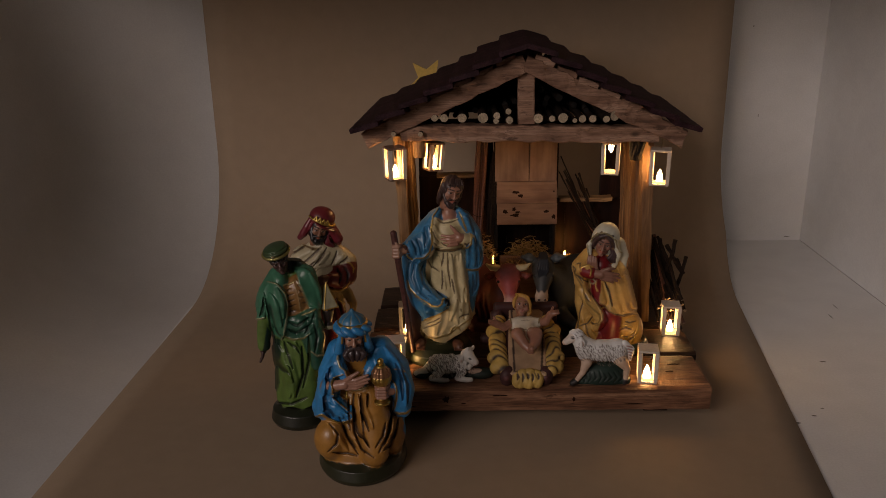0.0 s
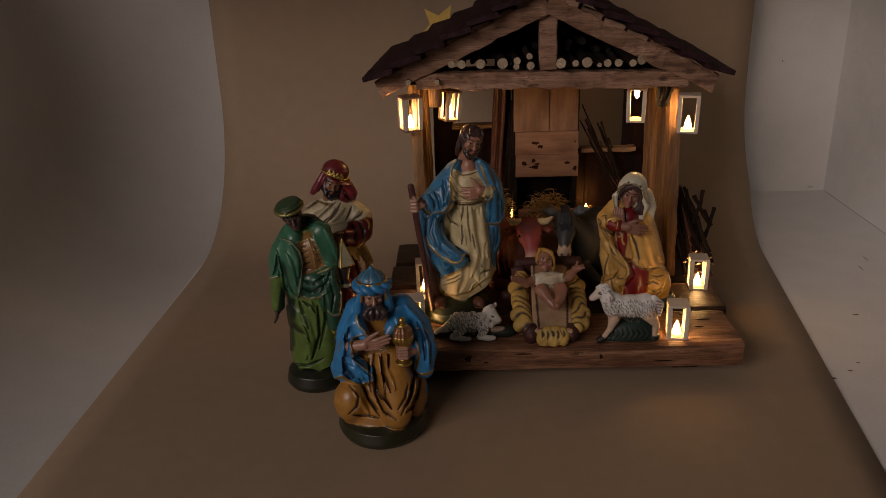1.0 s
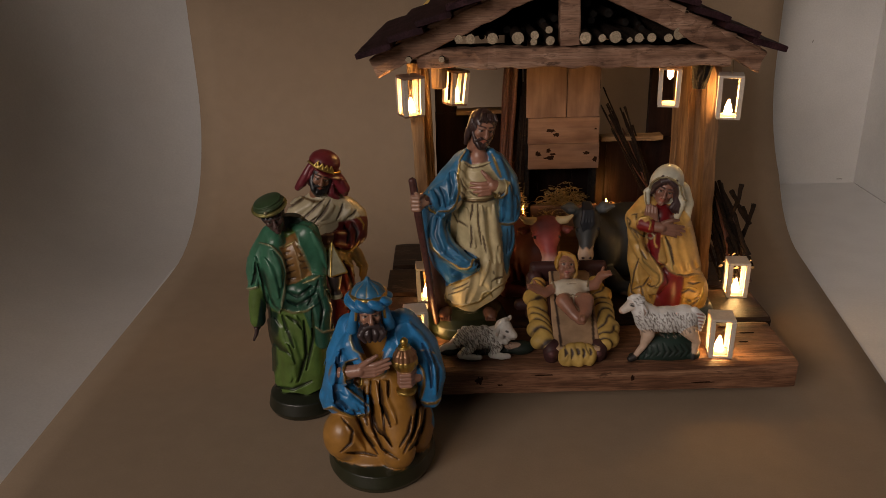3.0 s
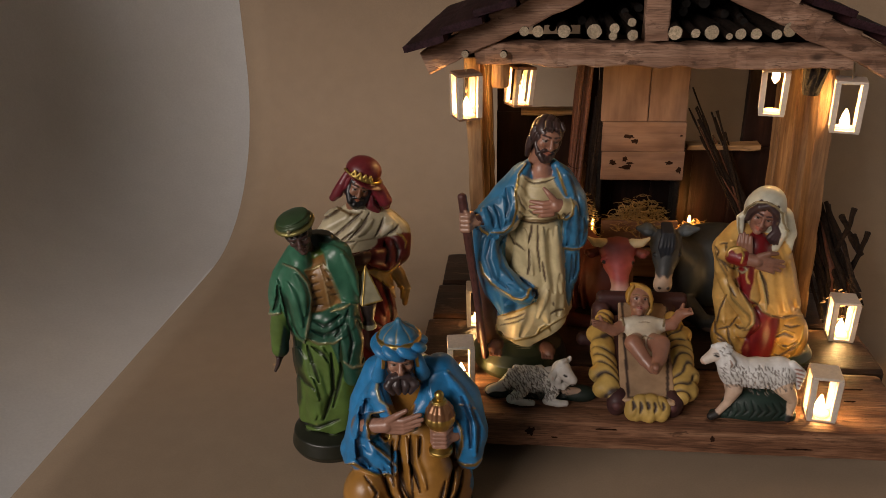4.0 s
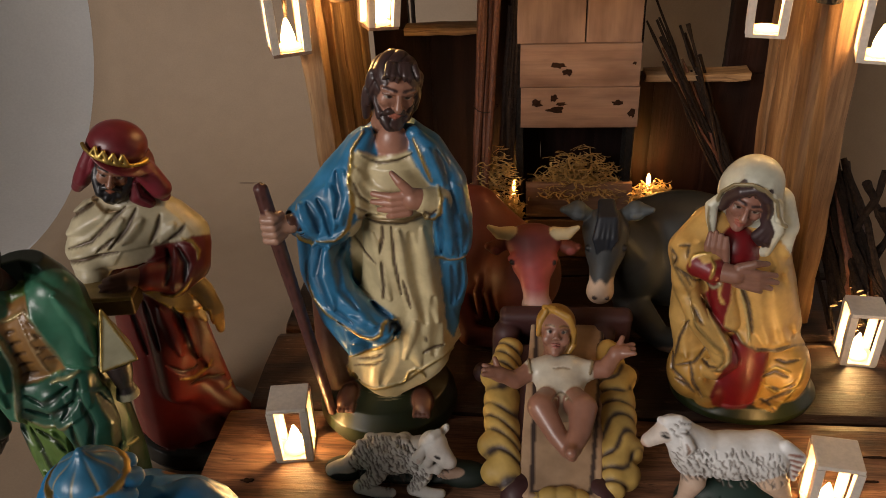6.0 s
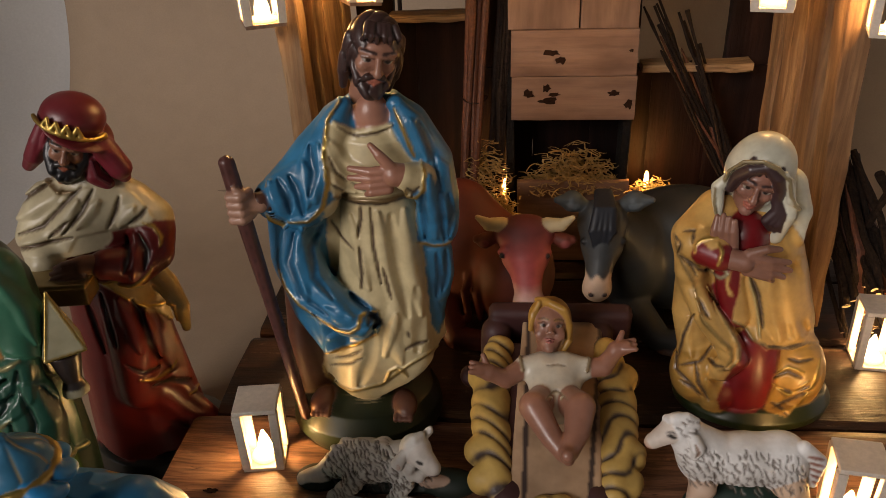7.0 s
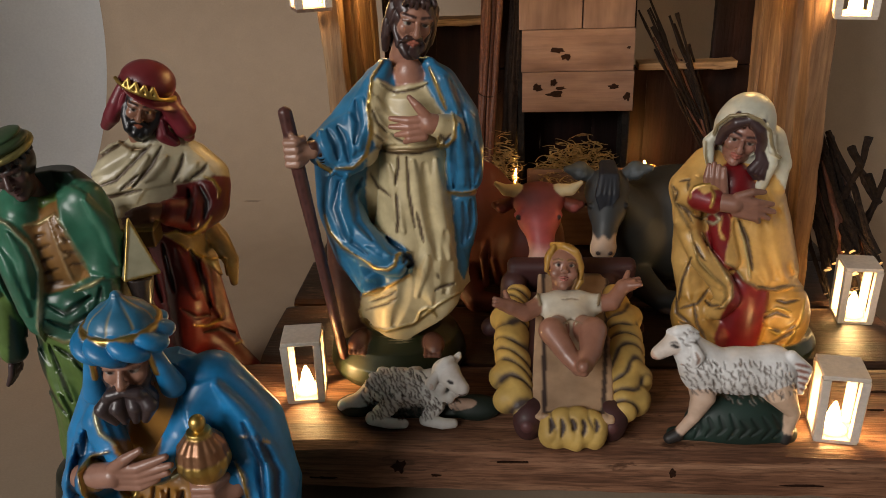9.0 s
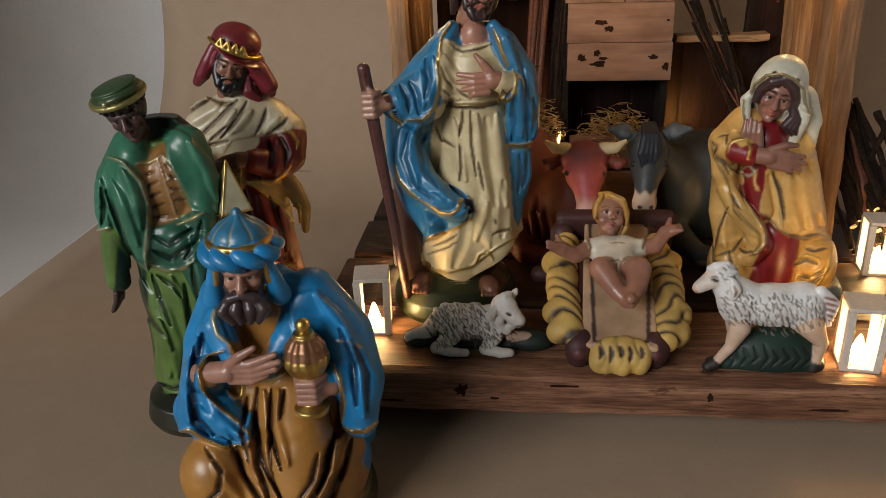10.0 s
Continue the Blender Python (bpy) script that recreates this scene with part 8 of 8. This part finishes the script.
def ox():
    c = Clay((-56, -56, -1), (46, 44, 82), 0.75)
    BR, PKR = (0.15, 0.030, 0.016), (0.42, 0.075, 0.072)
    MZ, HN = (0.58, 0.40, 0.33), (0.62, 0.50, 0.29)
    c.ell((-12, 12, 30), (30, 26, 30), BR, 2.0)
    c.ell((-20, 18, 42), (22, 18, 30), BR, 6.0)
    c.ell((8, -8, 34), (20, 20, 24), BR, 6.0)
    for k in range(5):
        c.path([(-14 + k * 6, -15 - k * 1.2, 44 - abs(k - 3) * 3), (-16 + k * 6, -20 - k, 30), (-14 + k * 6, -20, 14)], [1.2, 2.0, 1.6], BR, 4.0)
    c.path([(-26, -12, 14), (-20, -26, 7), (2, -28, 5)], [9, 6, 4.5], BR, 3.0)
    c.path([(18, -20, 14), (24, -30, 6), (4, -34, 5)], [8, 5.5, 4.5], BR, 3.0)
    hr = Clay((-18, -60, 26), (46, -14, 86), 0.5)

    def fade(X, Y, Z, d):
        w = np.clip((Z - 58 - 0.25 * np.abs(X - 13)) / 10, 0, 1)
        m = np.clip((50.5 - Z) / 8, 0, 1)
        cols = []
        for i in range(3):
            v = PKR[i] * (1 - w * 0.7) + (0.045, 0.012, 0.014)[i] * w * 0.7
            cols.append(v * (1 - m) + MZ[i] * m)
        return tuple(cols) + (0.0,)

    # broad flat forehead, cheeks, square muzzle
    hr.ell((12.5, -28, 66), (13.5, 8.5, 9.0), fade, 1.0)
    hr.ell((13, -33, 58), (11.0, 8.0, 10), fade, 4.0)
    hr.path([(13, -36, 56), (14.5, -44, 43)], [8.0, 5.8], fade, 4.0)
    hr.ell((14.8, -46, 40.5), (7.4, 6.0, 5.2), fade, 2.5)
    for x in (-1, 1):
        hr.path([(12.5 + x * 8, -36, 62.5), (12.5 + x * 10.5, -34.5, 60)], [1.8, 1.6], fade, 1.2)
        hr.ell((12.5 + x * 9.8, -37.2, 59.6), (1.5, 1.2, 1.3), (0.02, 0.012, 0.01), 0.4)
        hr.path([(12.5 + x * 10, -29, 71), (12.5 + x * 16, -30, 71.5), (12.5 + x * 21, -31, 75.5)], [3.4, 3.0, 1.2], HN, 0.6)
        hr.path([(12.5 + x * 11, -27, 64.5), (12.5 + x * 18, -27.5, 62), (12.5 + x * 21.5, -28, 63)], [2.4, 3.8, 2.0], BR, 0.8)
        hr.ell((12.5 + x * 18.5, -31.2, 62.2), (2.6, 1.2, 2.2), (0.26, 0.06, 0.05), 0, (0, 0, 0), "paint")
        hr.ell((14.8 + x * 3.6, -51.4, 40), (1.3, 1.0, 0.8), (0.10, 0.04, 0.035), 0.2)
    hr.path([(10, -51.2, 37.2), (14.8, -52.2, 36.6), (19.6, -51.2, 37.2)], 0.45, (0.20, 0.09, 0.075), 0, "paint")
    figure("ox_figure", (0.060, 0.789, TOP), [c, hr], "reddish brown plaster ox lying with pale horns", "figurine", MATTE)


def donkey():
    c = Clay((-52, -56, -1), (66, 44, 88), 0.75)
    GY, MZ = (0.024, 0.027, 0.026), (0.54, 0.39, 0.28)
    c.ell((14, 8, 34), (42, 25, 34), GY, 2.0)
    c.ell((-14, -8, 36), (18, 18, 25), GY, 6.0)
    c.path([(-18, -14, 48), (-27, -24, 62)], [15, 11], GY, 6.0)
    c.path([(-12, -18, 14), (0, -36, 8), (22, -40, 6)], [10, 6, 5], GY, 3.0)
    c.path([(22, -40, 6.5), (32, -38, 8)], [4.4, 4.6], (0.010, 0.010, 0.010), 0.6)
    c.path([(2, -38, 5), (20, -44, 4)], [4, 3.4], (0.20, 0.13, 0.10), 0.8)
    hd = Clay((-62, -58, 26), (2, -12, 92), 0.5)

    def fade(X, Y, Z, d):
        m = np.clip((49 - Z + 1.0 * np.sin(X * 1.1)) / 1.4, 0, 1)
        return tuple((0.032, 0.036, 0.038)[i] * (1 - m) + MZ[i] * m for i in range(3)) + (0.0,)

    hd.ell((-30, -28, 67), (11.5, 9, 11.5), fade, 1.0)
    hd.ell((-30, -33, 59), (9.5, 8, 10), fade, 4.0)
    hd.path([(-30.5, -35, 57), (-32, -42, 45)], [7.6, 5.6], fade, 4.0)
    hd.ell((-32.5, -44, 41), (6.6, 6.0, 6.2), fade, 3.0)
    for x in (-1, 1):
        hd.path([(-30 + x * 8, -26, 74), (-30 + x * 14, -27, 77), (-30 + x * 21, -30, 79)], [3.0, 5.0, 1.6], (0.060, 0.072, 0.078), 1.0)
        hd.path([(-30 + x * 12, -31.6, 76), (-30 + x * 18, -33.0, 78)], [1.6, 1.2], (0.11, 0.13, 0.14), 0, "paint")
        hd.ell((-32.5 + x * 3.0, -49.4, 41), (1.3, 1.0, 1.0), (0.05, 0.03, 0.03), 0.2)
        hd.ell((-30 + x * 8.6, -36.5, 61.5), (1.8, 1.6, 1.6), (0.008, 0.008, 0.008), 0.6)
    hd.path([(-36.5, -49.6, 37), (-32.5, -50.4, 36.4), (-28.5, -49.6, 37)], 0.45, (0.16, 0.09, 0.07), 0, "paint")
    # combed forelock
    MN = (0.006, 0.009, 0.016)
    for k in range(9):
        u = k / 8 - 0.5
        hd.path([(-30 + 5 * u, -24, 80), (-30 + 7 * u, -35, 77), (-31 + 10 * u, -39.5, 68 + (k % 2)), (-31 + 7 * u, -41, 58 + 6 * abs(u) + 2 * (k % 3))], [1.7, 1.7, 1.4, 0.5], MN, 0.35)
    figure("donkey_figure", (0.138, 0.799, TOP), [c, hd], "dark grey plaster donkey lying with a pale muzzle", "figurine", MATTE)


def crib():
    def block(lo=(-42, -48, -1), hi=(46, 62, 52), cell=0.6):
        return Clay(lo, hi, cell)

    crib_ = empty("manger_crib", (0.083, 0.685, TOP))
    pieces = []
    c = block()
    pieces.append(("frame", c, ""))
    BR, CL = (0.055, 0.018, 0.018), (0.42, 0.28, 0.17)
    YL, DK = (0.56, 0.37, 0.10), (0.055, 0.035, 0.03)
    # tilted frame of dark wood
    c.brick((1, 4, 17), (22, 37, 7), BR, (17, 0, 0), 3.0)
    for x in (-17.5, 16.5):
        c.path([(x, -29, 3), (x * 0.95, -28, 10)], [5.2, 6], BR, 2.5)
        c.ell((x, -31, 8), (6.2, 6.2, 7), BR, 2.5)
        c.ell((x - 0.5, -36.6, 9), (2.4, 1.6, 2.4), (0.10, 0.035, 0.035), 1.0)
        c.path([(x * 1.3, 42, 3), (x * 1.3, 46, 33)], [7, 6.5], BR, 1.5)
    c.brick((5, 52, 33), (31, 4.5, 12), BR, (17, 0, 0), 3.5, 1.5)
    c.path([(-34, 44, 10), (36, 44, 10)], [5, 5], BR, 1.0)
    # straw rolls on both sides and at the foot, brushed with dark strokes
    for sx in (-1, 1):
        c = block((-42, -40, -1) if sx < 0 else (6, -40, -1), (-6, 48, 48) if sx < 0 else (46, 48, 48), 0.55)
        pieces.append(("straw_roll", c, "yellow straw roll with dark brush strokes"))
        st = cloth(YL, DK, lambda X, Y, Z, sx=sx: np.abs(np.sin(Y * 0.36 - sx * X * 0.16 + 1.3 * np.sin(X * 0.21 + Y * 0.17) + Z * 0.1)) + 0.40 * np.clip((sx * (X - 1) - 27) / 6 + 0.4 * np.sin(Y * 0.83 + X * 0.2), 0, 1) + 0.12 * np.clip(np.sin(Y * 0.31 + X * 0.9 + Z * 0.5), 0, 1), 0.36, 1.3)
        c.path([(1 + sx * 21, -27, 12), (1 + sx * 23.5, -14, 16.5), (1 + sx * 25, 4, 22.5), (1 + sx * 24.5, 20, 27.5), (1 + sx * 22, 34, 32)], [5.5, 7.0, 7.6, 7.4, 6.0], st, 1.0)
        for k in range(5):
            y = -22 + k * 11
            z = 15 + (y + 22) * 0.34
            c.ell((1 + sx * (27 + 2 * math.sin(k * 1.9)), y, z - 3), (5.6, 5.6, 6.0), st, 2.0)
    c = block((-20, -50, -1), (26, -26, 26), 0.55)
    pieces.append(("straw_end", c, "lobed yellow straw at the foot"))
    st = cloth(YL, DK, lambda X, Y, Z: np.abs(np.sin(X * 0.42 + 0.5 * np.sin(Z * 0.5))) + np.clip(np.abs(Z - 13) * 0.09 - 0.1, 0, 1), 0.14, 1.2)
    c.ell((1, -35, 9), (14, 6, 8), st, 1.0)
    c.ell((-7, -37, 6.5), (6, 5, 6.2), st, 1.5)
    c.ell((1, -38, 6.2), (5, 5, 6), st, 1.5)
    c.ell((8.5, -37, 6.5), (5.5, 5, 6), st, 1.5)
    for x, low in ((-9, 9), (-4.5, 7), (0, 10), (4, 7.5), (9, 9.5)):
        c.line([(x, 15.5), (x + 0.9, 12), (x + 0.2, low)], (0.05, -0.65), 1.1, 0.8, DK, y0=-40, ymax=-28)
    # cloth with its painted border
    c = block((-22, -46, 2), (30, 58, 50), 0.55)
    pieces.append(("cloth", c, "tan cloth with a dark painted border"))
    def cl(X, Y, Z, d):
        x0 = X - 1 - 0.075 * (Y + 32)
        half = 14.5 + 0.045 * (Y + 32)
        e = np.minimum(half - np.abs(x0), np.minimum(Y + 36, 50 - Y))
        line = (np.abs(e - 2.6) < 0.95)
        return tuple(np.where(line, DK[i], CL[i] * np.where(e < 2.0, 1.25, 1.0)) for i in range(3)) + (0 * X + 0 * Y + 0 * Z,)
    c.brick((3, 6, 24.5), (17, 44, 1.8), cl, (17.5, 0, -4), 1.2, 0.3)
    c.path([(-11, -35, 13), (2, -36, 12.4), (13, -35, 13)], 1.4, CL, 0.8)
    for name, clay, label in pieces:
        ob = clay_mesh(name, [clay], MATTE)
        ob.parent = crib_
        tagged(ob, label)
    tagged(crib_, "dark plaster crib with yellow straw rolls and bordered cloth", "crib")
    # the child, lying with arms spread
    b = Clay((-40, -38, 14), (44, 40, 64), 0.5)
    S, Wh = (0.32, 0.150, 0.100), (0.66, 0.61, 0.50)
    TR = (0.30, 0.22, 0.12, 0.4)
    b.ell((1, 7, 37), (10.5, 13, 8.5), Wh, 1.0, (17, 0, 0))
    b.ell((1, -2, 33), (10.5, 8, 7.5), Wh, 3.0)
    for sx, ex, ey, ez, hx, hy, hz in ((-1, -18, 6, 38.5, -24.5, 5, 42), (1, 20, 11, 41.5, 25, 15, 47)):
        b.path([(1 + sx * 6, 12, 40), (1 + sx * 11.5, 11, 40.5)], [5.6, 4.6], Wh, 4.0)
        b.path([(1 + sx * 11.5, 11, 40.5), (ex, ey, ez), (hx, hy, hz)], [4.0, 3.9, 2.9], S, 0.8)
        b.path([(1 + sx * 12.4, 6.2, 42.5), (1 + sx * 13.6, 10.5, 45.8), (1 + sx * 13.4, 15.4, 42.5)], 0.6, TR, 0.3)
        b.path([(hx, hy, hz), (hx + sx * 4, hy - 0.5, hz + 1.5)], [3.4, 2.6], S, 1.0)
        for k in range(3):
            b.path([(hx + sx * 3, hy - 2 + 2 * k, hz + 1.5), (hx + sx * 7, hy - 3 + 3 * k, hz + 2.5)], [1.5, 1.1], S, 0.4)
        b.path([(hx + sx * 1, hy + 2, hz + 2), (hx + sx * 2.5, hy + 4.5, hz + 5)], [1.5, 1.1], S, 0.4)
    # thighs drawn up, shins crossing at the ankles
    b.path([(-4.5, -4, 36), (-7.5, -12, 40), (-1, -22, 34), (3, -27, 31)], [5.8, 5.6, 4.2, 3.0], S, 1.2)
    b.path([(6.5, -4, 36), (9.5, -12, 40), (8, -21, 35.5), (5, -28, 33)], [6.0, 5.9, 4.6, 3.3], S, 1.2)
    b.path([(3, -27, 31), (4.5, -31, 32)], [3.0, 2.2], S, 0.8)
    b.path([(5, -28, 33), (4, -32, 35)], [3.3, 2.4], S, 0.8)
    for pts in ([(-11, -7, 38), (-7, -9.5, 43.4), (-1, -8, 41)], [(3, -8, 41), (9, -8.5, 43.6), (14, -6, 38)]):
        b.path(pts, 0.75, Wh, 0.4)
        b.path([(p[0], p[1] - 1.2, p[2] + 0.2) for p in pts], 0.4, TR, 0.2)
    b.line([(-3, 41), (1, 43.6), (5, 41)], (0, -0.6), 0.5, 0.6, (0.24, 0.18, 0.11), y0=-8, ymax=14)
    b.line([(-2, 50), (2, 50.6), (5, 50)], (0, -0.6), 0.4, 0.5, (0.24, 0.18, 0.11), y0=-2, ymax=14)

    def fringe(k, P, E, T):
        HG = (0.44, 0.24, 0.045)
        E((0.02, 0.30, 0.42), (0.98, 0.95, 1.0), HG, 0.4, clip=lambda X, Y, Z: (P(0, -0.42, 0)[1] - Y) * 0.9 + 0 * X + 0 * Z)
        for j in range(6):
            T([(-0.62 + 0.1 * j, -0.15 - 0.06 * j, 1.22), (-0.05 + 0.12 * j, -0.62 - 0.02 * j, 1.12 - 0.05 * j), (0.52 + 0.07 * j, -0.62 + 0.03 * j, 0.80 - 0.12 * j), (0.86, -0.32, 0.10 - 0.1 * j)], [0.14, 0.16, 0.14, 0.10], HG, 0.5)
        for j in range(3):
            T([(-0.55, -0.30 - 0.08 * j, 1.10), (-0.80, -0.42, 0.62 - 0.1 * j), (-0.84, -0.28, -0.1)], [0.12, 0.14, 0.10], HG, 0.5)
        T([(0.86, -0.10, 0.3), (0.92, -0.02, -0.5), (0.70, 0.0, -0.95)], [0.16, 0.18, 0.12], HG, 0.5)
        for q in (-1, 1):
            E((q * 0.42, -0.62, -0.28), (0.26, 0.20, 0.24), S, 1.0)
            T([(q * 0.13, -0.86, 0.40), (q * 0.34, -0.82, 0.46), (q * 0.54, -0.66, 0.40)], 0.045, (0.12, 0.05, 0.03), 0, "paint")

    hd = head((-1, 22, 52), 8.9, (-30, 4, 0), S, (0.42, 0.24, 0.055), None, style="none", lip=(0.42, 0.14, 0.12), cell=0.34, extra=fringe, young=True)
    figure("child_statue", (0.083, 0.685, TOP), [b, hd], "painted plaster child in a white tunic lying in the crib", "statue")


blue_king()
green_king()
red_king()
sheep_lying()
sheep_standing()
ox()
donkey()
crib()
